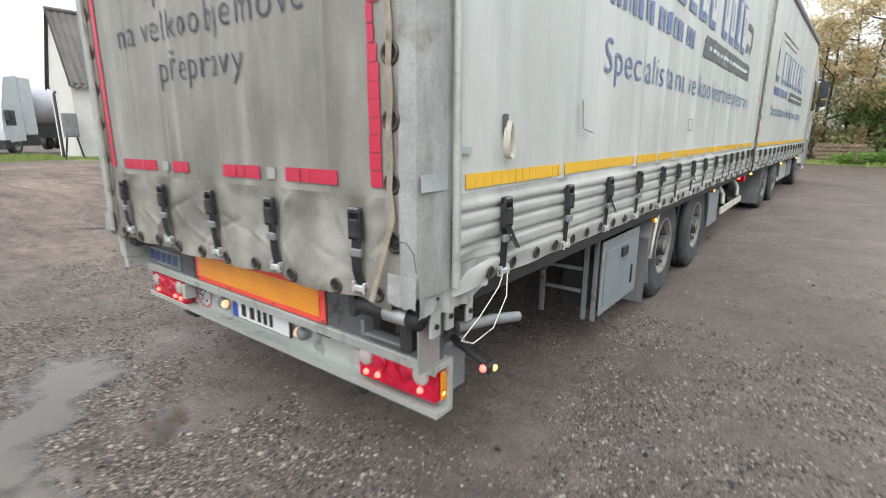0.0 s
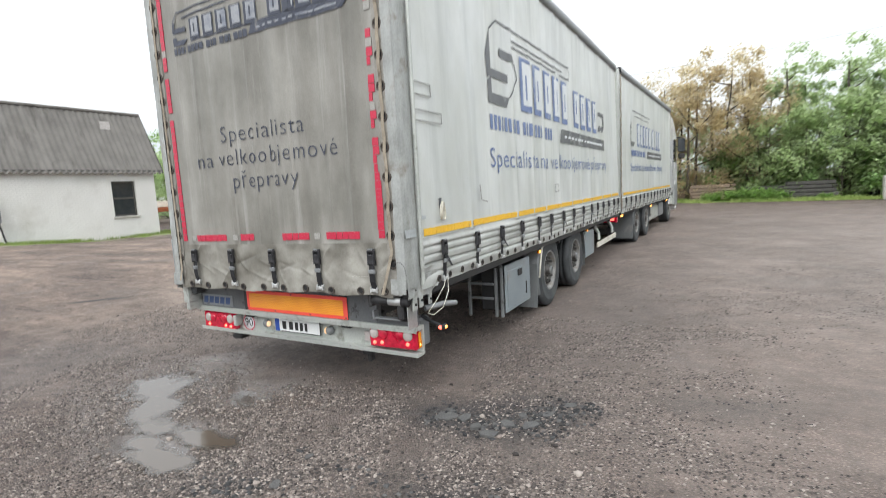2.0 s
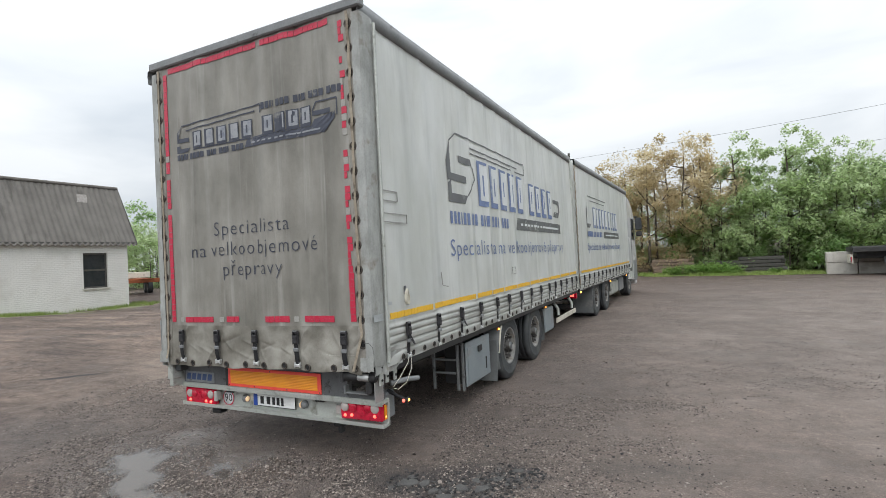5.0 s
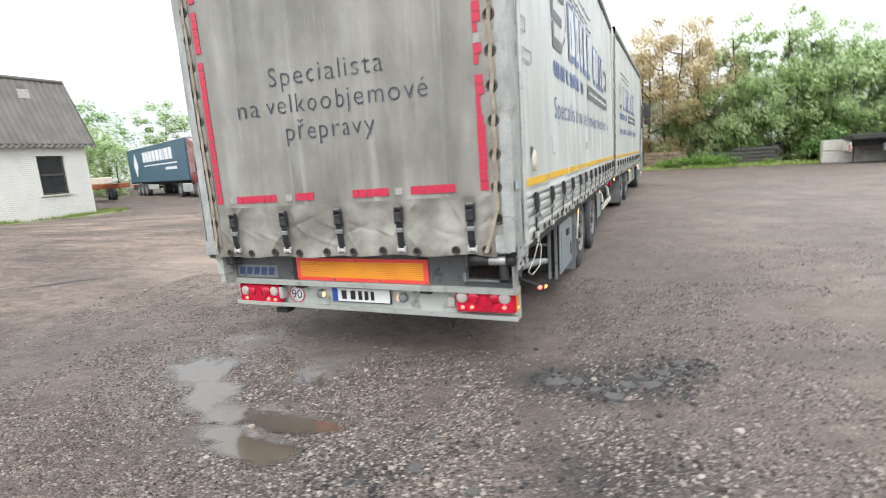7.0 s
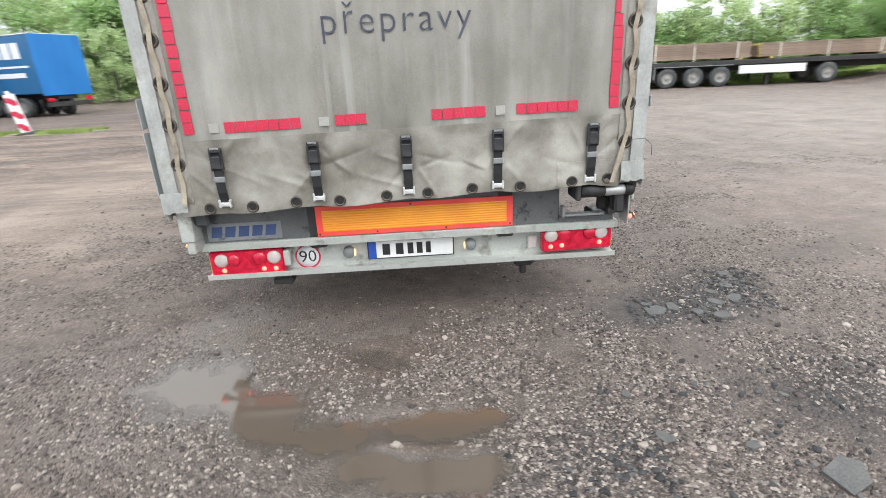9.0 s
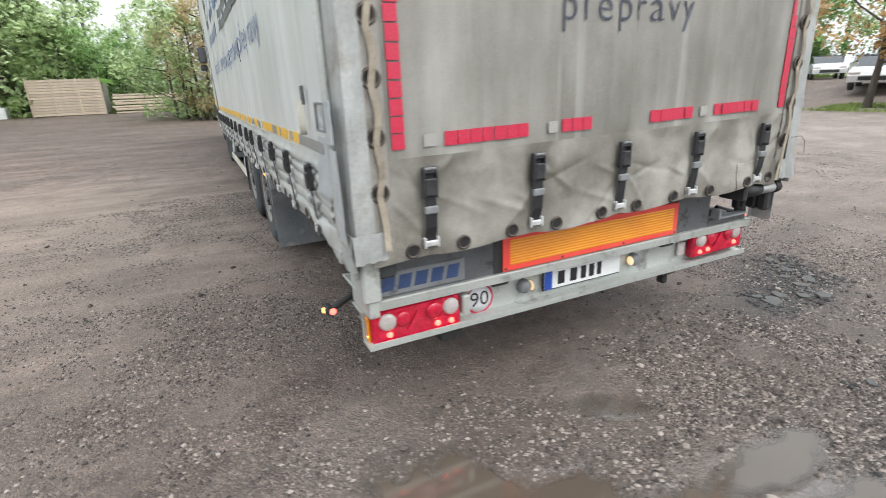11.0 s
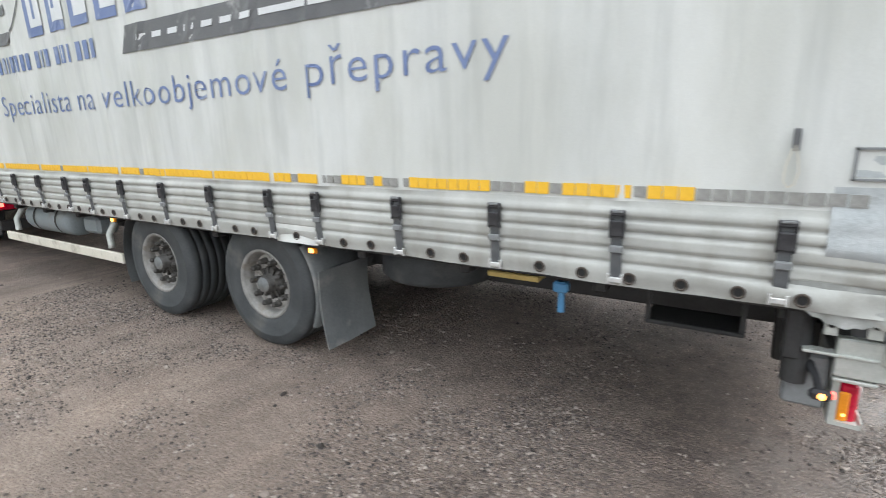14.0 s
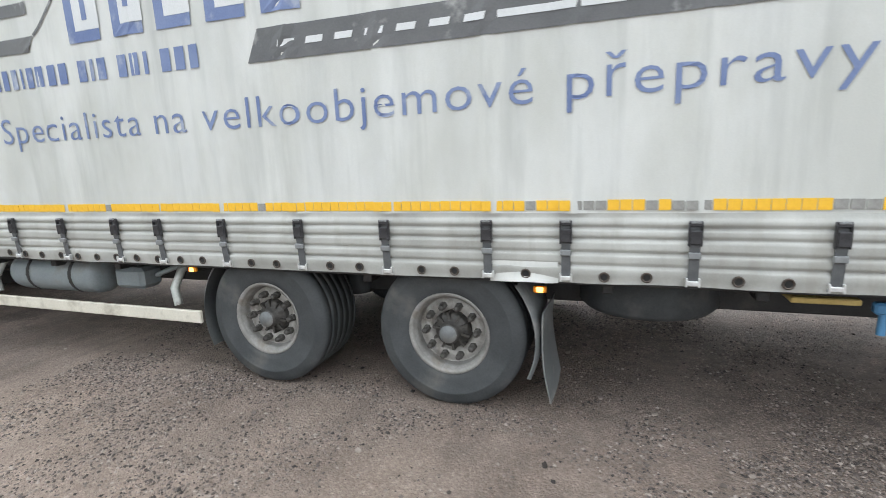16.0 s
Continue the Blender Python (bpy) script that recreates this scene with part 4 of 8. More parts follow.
        add([(u + w * 0.42, 2.42 + 0.03 * (i % 3)), (u + w * 0.55, 2.42 + 0.03 * (i % 3)), (u + w * 0.55, 2.68), (u + w * 0.42, 2.68)], 0.010)
    # closing emblem
    sign.slot = 0
    add([(4.26, 2.34), (4.62, 2.34), (4.70, 2.44), (4.34, 2.44)])
    add([(4.62, 2.34), (4.74, 2.46), (4.74, 2.66), (4.66, 2.60)])
    add([(4.30, 2.60), (4.70, 2.60), (4.70, 2.67), (4.30, 2.67)])
    # road band with its centre line
    add([(2.12, 2.035), (4.70, 2.035), (4.70, 2.215), (2.20, 2.215)])
    sign.slot = 2
    for i in range(7):
        add([(2.32 + i * 0.17, 2.105), (2.42 + i * 0.17, 2.105), (2.43 + i * 0.17, 2.140), (2.33 + i * 0.17, 2.140)], 0.009)
    add([(3.5, 2.105), (4.55, 2.105), (4.55, 2.140), (3.5, 2.140)], 0.009)
    part("company_sign", sign, [PRINT_GREY, PRINT_BLUE, PRINT_PALE], curtain, "grey and blue emblem with a road band")


def strap_part(parent, m, slack=0.0, grey=False, tail=False):
    """A curtain strap with its buckle and hook, hanging in the plane y=0 and facing -y."""
    s = Mesh()
    w = 0.023
    zs = [0.0, -0.05, -0.10, -0.16, -0.22, -0.275]
    outs = [0.012, 0.016, 0.022, 0.016 + slack, 0.012 + slack, 0.008]
    s.sheet([-w, w], zs, lambda u, z: (u + 0.1 * slack * (z + 0.1), -outs[zs.index(z)], z), False, 0.003, (0, 1, 0))
    if tail:
        s.add([(-w, -0.024, -0.10), (w, -0.026, -0.10), (w + 0.05, -0.045, -0.20), (-w + 0.05, -0.05, -0.19)], [(0, 1, 2, 3)])
    st = part("curtain_strap", s, WEBBING_GREY if grey else WEBBING, parent)
    st.matrix_basis = m
    b = Mesh()
    b.box(-0.030, 0.030, -0.030, -0.012, -0.012, 0.012, 0.003)
    b.box(-0.030, -0.022, -0.034, -0.010, -0.105, 0.0, 0.003).box(0.022, 0.030, -0.034, -0.010, -0.105, 0.0, 0.003)
    b.box(-0.024, 0.024, -0.040, -0.022, -0.095, -0.030, 0.004)
    part("buckle", b, BUCKLE, st)
    c = Mesh()
    c.box(-0.027, 0.027, -0.034, -0.016, -0.165, -0.135, 0.004)
    part("clamp", c, GREY_STEEL, st)
    part("buckle_bar", Mesh().box(-0.022, 0.022, -0.036, -0.030, 0.002, 0.012, 0.002), GREY_STEEL, st)
    h = Mesh()
    h.box(-0.032, 0.032, -0.020, -0.006, -0.296, -0.274, 0.003).box(-0.032, -0.022, -0.022, 0.0, -0.302, -0.260, 0.002).box(0.022, 0.032, -0.022, 0.0, -0.302, -0.260, 0.002)
    part("hook", h, HOOK, st)
    return st


def eyelet_shape():
    return Mesh().lathe([(0.000, 0.030), (-0.004, 0.029), (-0.006, 0.025), (-0.004, 0.0195), (0.000, 0.019)], (0, 0, 0), "y", 14)


def eyelet_hole():
    return Mesh().disc((0, -0.002, 0), 0.0198, "y", 12)


EYE_ME = eyelet_shape().mesh("eyelet")
EYE_ME.materials.append(EYELET)
HOLE_ME = eyelet_hole().mesh("eyelet_hole")
HOLE_ME.materials.append(HOLE)


def eyelet(parent, m, s=1.0):
    o = new("eyelet", EYE_ME)
    o.parent = parent
    o.matrix_basis = m @ Matrix.Scale(s, 4)
    o2 = new("eyelet_hole", HOLE_ME)
    o2.parent = o
    return o


def wheel(parent, x, y, side, r=0.455, width=0.27, twin=True, z=None):
    """A lorry wheel; side -1 or 1: the way its face looks along x."""
    z = r if z is None else z
    R = 0.236
    base = Mesh()
    f = lambda prof: [(side * u, q) for u, q in prof]
    # rim and dished disc
    base.lathe(f([(-0.20, R - 0.02), (0.02, R - 0.012), (0.035, R + 0.010), (0.028, R + 0.016), (0.012, R - 0.004), (0.0, R - 0.022), (-0.03, R - 0.026), (-0.060, R - 0.034)]), (0, 0, 0), "x", 40)
    w = part("wheel", base, RIM, parent)
    w.location = (x, y, z)
    part("rim_disc", Mesh().lathe(f([(-0.052, R - 0.031), (-0.060, R - 0.040), (-0.048, R - 0.046), (-0.044, 0.128), (-0.088, 0.118), (-0.088, 0.10)]), (0, 0, 0), "x", 40), RIM_DIRTY, w, "dusty dark rim disc")
    t = Mesh()
    prof = [(-width, R + 0.01), (-width - 0.012, R + 0.06), (-width - 0.006, r - 0.05), (-width + 0.02, r - 0.012)]
    n = 5
    for i in range(n + 1):
        u = -width + 0.025 + (width - 0.03) * i / n
        prof.append((u, r))
        if i < n:
            prof += [(u + 0.016, r), (u + 0.018, r - 0.014), (u + 0.026, r - 0.014), (u + 0.028, r)]
    prof += [(0.012, r - 0.008), (0.026, r - 0.035), (0.034, r - 0.075), (0.036, r - 0.080), (0.033, r - 0.085), (0.036, R + 0.055), (0.030, R + 0.015), (0.020, R + 0.003)]
    t.lathe(f(prof), (0, 0, 0), "x", 56)
    if twin:
        t.lathe(f([(u - width - 0.03, q) for u, q in prof if u <= 0.012]), (0, 0, 0), "x", 40)
    part("tyre", t, RUBBER, w)
    hub = Mesh()
    hub.lathe(f([(-0.087, 0.112), (-0.04, 0.106), (-0.03, 0.095), (-0.025, 0.070), (0.025, 0.062), (0.040, 0.052), (0.044, 0.03), (0.046, 0.0)]), (0, 0, 0), "x", 24)
    hub_ = part("hub", hub, NUT, w, "grimy greasy hub")
    part("hub_cap", Mesh().lathe(f([(0.030, 0.056), (0.048, 0.050), (0.052, 0.0)]), (0, 0, 0), "x", 20), FLAP, hub_, "blue-grey hub cap")
    rib = Mesh().box(min(side * -0.08, side * -0.012), max(side * -0.08, side * -0.012), 0.066, 0.118, -0.007, 0.007).mesh("hub_rib")
    rib.materials.append(NUT)
    for k in range(10):
        o = new("hub_rib", rib)
        o.parent = w
        o.matrix_basis = Matrix.Rotation(2 * math.pi * k / 10 + 0.2, 4, "X")
    nut = Mesh()
    nut.lathe(f([(-0.090, 0.024), (-0.060, 0.024), (-0.058, 0.020), (-0.030, 0.019), (-0.022, 0.014), (-0.018, 0.0)]), (0, 0, 0), "x", 6, False)
    me = nut.mesh("wheel_nut")
    me.materials.append(NUT)
    for k in range(10):
        a = 2 * math.pi * k / 10
        o = new("wheel_nut", me)
        o.parent = w
        o.location = (side * 0.042, 0.158 * math.cos(a), 0.158 * math.sin(a))
    return w


def guard_arch(parent, x0, x1, y, z, r, a0, a1, label=""):
    """A curved mudguard round (y, z)."""
    s = Mesh()
    us = [x0, x0 + 0.02, x1 - 0.02, x1]
    angs = [a0 + (a1 - a0) * i / 14 for i in range(15)]
    s.sheet(us, angs, lambda u, a: (u, y + (r - (0.02 if u in (x0, x1) else 0)) * math.cos(radians(a)), z + (r - (0.02 if u in (x0, x1) else 0)) * math.sin(radians(a))), True, 0.006, (0, 0, -1))
    return part("mudguard", s, FLAP, parent, label)


TAPE_YELLOW_ME = Mesh().box(-0.0015, 0.0015, 0.0, 0.053, 0.0, 0.052).mesh("tape_piece")
TAPE_YELLOW_ME.materials.append(YELLOW_TAPE)
TAPE_WORN_ME = Mesh().box(-0.0015, 0.0015, 0.002, 0.051, 0.003, 0.047).mesh("tape_piece")
TAPE_WORN_ME.materials.append(WORN_TAPE)


def curtain_box(owner, y0, y1, top, buckle_lists, seeds, with_rear):
    """Roof, side curtains and their straps of a load box from y0 to y1."""
    made = {}
    for side in (-1, 1):
        seed = seeds[side]
        y_start = y0 + (0.16 if with_rear else 0.0)
        ys = steps((y_start, y1, 0.036 if with_rear else 0.07))
        zs = [0.845, 0.86, 0.885, 0.91] + [0.91 + 0.0082 * i for i in range(1, 34)] + [1.20, 1.24, 1.30] + [1.38 + 0.08 * i for i in range(14)] + [2.6, 2.75, 2.9, 3.05, 3.2, 3.35, 3.5, top - 0.14]

        def place(y, z):
            e = 0.012 * lump(y, 7.7, seed, 1.9) * smooth_step((0.93 - z) / 0.08)
            return (side * (1.275 + side_out(y - (0 if with_rear else y0), z, seed)), y, z + e)
        c = Mesh()
        nlow = [z for z in zs if z <= 1.20]
        nup = [z for z in zs if z >= 1.20]
        c.slot = 0
        c.sheet(ys, nup, place, True, 0.003, (-side, 0, 0))
        c.slot = 1
        c.sheet(ys, nlow, place, True, 0.003, (-side, 0, 0))
        curtain = part("side_curtain", c, [CURTAIN, CURTAIN_DIRTY], owner, "pale grey side tarpaulin with a dirty ribbed lower edge")
        made[side] = curtain
        # yellow marking tape, in pieces with worn gaps
        y = y0 + 0.25
        rr = random.Random(int(seed * 10) + 3)
        if with_rear:
            while y < y1 - 0.1:
                near_gap = side < 0 and any(a < y < b for a, b in ((0.2, 0.71), (0.90, 0.99), (1.44, 1.60), (2.06, 2.19), (2.25, 2.31), (2.5, 2.68)))
                on = not near_gap and (rr.random() > 0.05 if side < 0 else rr.random() > 0.01)
                o = new("tape_piece", (TAPE_YELLOW_ME if on else TAPE_WORN_ME))
                o.parent = curtain
                o.matrix_basis = Matrix.Translation((side * (1.275 + side_out(y, 1.24, seed) + 0.004), y, 1.213 + rr.uniform(-0.0012, 0.0012)))
                y += 0.057
        else:
            tape = Mesh()
            for piece in steps((y0 + 0.2, y1 - 0.1, 0.3))[:-1]:
                q = [(piece, 1.213), (piece + 0.29, 1.213), (piece + 0.29, 1.265), (piece, 1.265)]
                facets(tape, q, lambda a, b: (side * (1.275 + side_out(a - y0, b, seed) + 0.006), a, b))
            part("marking_tape", tape, YELLOW_TAPE, curtain, "yellow reflective marking tape")
        for i, b in enumerate(buckle_lists[side]):
            m = Matrix.Translation((side * (1.283 + 0.004), b, 1.155)) @ Matrix.Rotation(radians(90 if side > 0 else -90), 4, "Z")
            strap_part(curtain, m, 0.006 * lump(b, 2, seed, 3.0), side < 0, side > 0 and i in (0, 2, 6, 9))
        y, n = y0 + 0.39, 0
        while y < y1 - 0.08:
            if min(abs(y - b) for b in buckle_lists[side]) > 0.05:
                m = Matrix.Translation((side * (1.277 + side_out(y - (0 if with_rear else y0), 0.885, seed) + 0.002), y, 0.885 + 0.012 * lump(y, 7.7, seed, 1.9))) @ Matrix.Rotation(radians(90 if side > 0 else -90), 4, "Z")
                eyelet(curtain, m, 0.9)
            y += 0.195
        # floor rail behind the curtain's lower edge
        r = Mesh().box(min(side * 1.20, side * 1.262), max(side * 1.20, side * 1.262), y0 + 0.02, y1, 0.805, 0.93, 0.008)
        part("floor_rail", r, DARK_STEEL, owner)
        top_rail = Mesh()
        ry = steps((y0, y1, 0.25))
        top_rail.sheet(ry, [0, 1, 2, 3, 4], lambda y, k: (side * (1.20, 1.292, 1.300, 1.292, 1.15)[k], y, (top - 0.15, top - 0.15, top - 0.07, top - 0.015 + 0.01 * lump(y, 1, seed, 1.5), top + 0.012 * lump(y, 3, seed, 1.2))[k]), True)
        part("roof_rail", top_rail, GREY_STEEL, owner, "dark grey roof edge tarpaulin")
    roof = Mesh()
    roof.sheet([-1.16 + 2.32 * i / 8 for i in range(9)], steps((y0, y1, 0.4)), lambda x, y: (x, y, top - 0.002 + 0.02 * (1 - (x / 1.16) ** 2) + 0.01 * lump(x, y, 2.0, 1.4)))
    roof.sheet([-1.16, 1.16], steps((y0, y1, 2.0)), lambda x, y: (x, y, top - 0.06), False)
    part("roof", roof, CURTAIN, owner, "pale roof tarpaulin")
    floor = Mesh().box(-1.2, 1.2, y0 + 0.1, y1, 0.90, 1.02)
    part("load_floor", floor, DARK_STEEL, owner)
    front = Mesh().box(-1.255, 1.255, y1 - 0.05, y1, 0.85, top - 0.05, 0.01)
    part("front_wall", front, ALU, owner)
    return made


trailer = thing("trailer", "pale grey curtain-sided drawbar trailer, grimy at the rear", "trailer")
sides = curtain_box(trailer, 0.0, 7.92, 3.80, {-1: BUCKLES_LEFT, 1: BUCKLES_RIGHT}, {-1: 20.0, 1: 0.0}, True)
curtain_writing("slogan", 1, sides[1], False)
curtain_writing("slogan", -1, sides[-1], True)

# rear curtain
rc = Mesh()
rx = [-1.205 + 2.41 * i / 260 for i in range(261)]
zup = [1.20, 1.23, 1.26] + [1.3 + 0.05 * i for i in range(50)]
zlow = [0.835 + 0.009 * i for i in range(40)] + [1.20]
rear_slant = lambda x, z: 0.014 * x * smooth_step((1.75 - z) / 0.5) + 0.012 * x * smooth_step((1.0 - z) / 0.2)
rear_at = lambda x, z, lift=0.0: (x, -rear_out(x, z) - lift, z + rear_slant(x, z) - 0.015 * smooth_step((1.0 - z) / 0.15) + (0.012 * lump(x, 5.5, 1.0, 2.0) + 0.005 * math.cos((x + 0.08) * 2 * math.pi / 0.49)) * smooth_step((0.92 - z) / 0.08))
rc.sheet(rx, zup, rear_at, True, 0.003, (0, 1, 0))
rc.slot = 1
rc.sheet(rx, zlow, rear_at, True, 0.003, (0, 1, 0))
rear = part("rear_curtain", rc, [REAR_TARP, REAR_LOW], trailer, "grimy grey rear tarpaulin, creased along its lower edge")
for i, b in enumerate((-0.97, -0.478, 0.0, 0.48, 0.985)):
    strap_part(rear, Matrix.Translation((b, -rear_out(b, 1.15) - 0.006, 1.150 + rear_slant(b, 1.15))), 0.012 if i in (0, 1, 4) else 0.004)
for x in (-1.05, -0.83, -0.60, -0.37, -0.12, 0.10, 0.34, 0.60, 0.88, 1.08):
    eyelet(rear, Matrix.Translation((x, -rear_out(x, 0.87) - 0.006, rear_at(x, 0.868)[2])), 1.05)
# red outline tape in short pieces
rr = random.Random(11)
RED_ME = Mesh().box(-0.5, 0.5, -0.0015, 0.0015, -0.5, 0.5).mesh("red_tape")
RED_ME.materials.append(RED_TAPE)
PALE_ME = Mesh().box(-0.5, 0.5, -0.0015, 0.0015, -0.5, 0.5).mesh("worn_tape")
PALE_ME.materials.append(SCUFF)


def tape_piece(x, z, w, h, on=True):
    """One piece of outline tape, laid on the curtain's slope."""
    cx, cz = x + w / 2, z + h / 2
    p = Vector(rear_at(cx, cz, 0.005))
    ax = (Vector(rear_at(cx + 0.02, cz)) - Vector(rear_at(cx - 0.02, cz))).normalized()
    az = (Vector(rear_at(cx, cz + 0.02)) - Vector(rear_at(cx, cz - 0.02))).normalized()
    ay = az.cross(ax).normalized()
    az = ax.cross(ay)
    o = new("red_tape" if on else "worn_tape", RED_ME if on else PALE_ME)
    o.parent = rear
    o.matrix_basis = Matrix.Translation(p) @ Matrix((ax, ay, az)).transposed().to_4x4() @ Matrix.Diagonal((w, 1, h, 1))


for a, b in ((-0.90, -0.52), (-0.35, -0.19), (0.14, 0.42), (0.58, 0.90)):
    n = round((b - a) / 0.055)
    for i in range(n):
        tape_piece(a + (b - a) * i / n, 1.232, (b - a) / n - 0.003, 0.052)
for x in (-0.98, -0.43, 0.47):
    tape_piece(x, 1.235, 0.05, 0.045, False)
for x0, dense in ((-1.105, 0.93), (1.062, 0.50)):
    z = 1.235
    while z < 3.62:
        on = rr.random() < dense or z < 1.8
        h = 0.058
        w = 0.05 if x0 < 0 or z < 1.6 else 0.05 * rr.choice((1, 1, 0.8, 0.55))
        if on or rr.random() < 0.5:
            tape_piece(x0 + rr.uniform(-0.002, 0.002), z, w, h - 0.004, on)
        z += h
x = -1.03
while x < 1.0:
    if rr.random() < 0.95 and x < 0.92:
        tape_piece(x, 3.665, 0.05, 0.05)
    x += 0.054
# printed words and the firm's sign as plain shapes
for text, x0, z0, w in (("Specialista", -0.465, 2.030, 0.92), ("na", -0.775, 1.838, 0.20), ("velkoobjemové", -0.51, 1.842, 1.26), ("přepravy", -0.365, 1.655, 0.72)):
    words = Mesh()
    written(words, lettering(text, w, 0.128, -0.012, 0.0, 1.15), lambda u, v: rear_at(x0 + u, z0 + v, 0.006))
    part("slogan_word", words, PRINT_NAVY, rear, "dark blue printed word")
rl = Mesh()
sg = lambda pts, lift=0.006: facets(rl, pts, lambda u, v: rear_at(u, v, lift), 0.05)
sg([(-0.93, 2.86), (-0.79, 2.86), (-0.74, 2.90), (-0.88, 2.90)])
sg([(-0.93, 2.96), (-0.76, 2.96), (-0.76, 3.0), (-0.90, 3.0)])
sg([(-0.93, 2.86), (-0.88, 2.90), (-0.88, 2.93), (-0.93, 2.93)])
sg([(-0.93, 2.97), (-0.90, 3.0), (-0.86, 3.12), (-0.92, 3.06)])
sg([(-0.03, 2.80), (0.88, 2.80), (0.95, 2.87), (0.0, 2.87)])
sg([(0.88, 2.80), (1.0, 2.90), (1.0, 2.96), (0.92, 2.87)])
sg([(0.76, 2.95), (0.95, 2.95), (0.95, 2.99), (0.76, 2.99)])
sg([(0.72, 2.84), (0.92, 2.87), (0.98, 2.95), (0.78, 2.92)])
for a, b in (((-0.86, 3.12), (0.18, 3.16)), ((-0.80, 3.07), (0.10, 3.11)), ((0.18, 3.16), (0.18, 3.08)), ((0.80, 3.06), (1.02, 3.06)), ((0.76, 2.99), (0.80, 3.06)), ((1.02, 3.06), (1.02, 2.92)), ((0.74, 2.88), (-0.7, 2.875))):
    n = Vector((b[1] - a[1], a[0] - b[0])).normalized() * 0.006
    sg([(a[0] - n.x, a[1] - n.y), (b[0] - n.x, b[1] - n.y), (b[0] + n.x, b[1] + n.y), (a[0] + n.x, a[1] + n.y)])
for i in range(9):
    u, w = ((-0.70, -0.54, -0.38, -0.22, -0.06, 0.20, 0.34, 0.48, 0.62)[i]), 0.125
    rl.slot = 0
    sg([(u, 2.885), (u + w, 2.885), (u + w, 3.045), (u, 3.045)], 0.007)
    rl.slot = 1
    sg([(u + 0.025, 2.905), (u + w - 0.012, 2.905), (u + w - 0.012, 3.035), (u + 0.025, 3.035)], 0.0085)
    rl.slot = 0
    sg([(u + 0.055, 2.93), (u + 0.072, 2.93), (u + 0.072, 3.00), (u + 0.055, 3.00)], 0.010)
rl.slot = 2
for i in range(6):
    sg([(0.05 + i * 0.07, 2.828), (0.09 + i * 0.07, 2.828), (0.095 + i * 0.07, 2.842), (0.055 + i * 0.07, 2.842)], 0.009)
sg([(0.47, 2.828), (0.84, 2.828), (0.84, 2.842), (0.47, 2.842)], 0.009)
part("company_sign", rl, [PRINT_NAVY, REAR_FILL, REAR_FILL], rear, "dark blue emblem with a road band")
for u, v, widths, tall, gap in ((0.19, 3.105, (0.04, 0.04, 0.02, 0.01, -0.01, 0.045, 0.045, 0.045, -0.02, 0.045, 0.02, 0.045, -0.02, 0.045, 0.045, 0.045, -0.02, 0.045, 0.045, 0.045), 0.06, 0.010), (-0.93, 2.79, (0.04, 0.04, 0.035, 0.01, -0.01, 0.04, 0.045, 0.045, 0.045, -0.02, 0.045, 0.02, 0.045, -0.02, 0.045, 0.045, 0.02, -0.02, 0.045, 0.045, 0.045), 0.055, 0.008)):
    for w in widths:
        if w > 0:
            part("print_bar", bars(Mesh(), u, v, [w], tall, 0, lambda a, b: rear_at(a, b, 0.006)), PRINT_NAVY, rear)
        u += abs(w) + gap

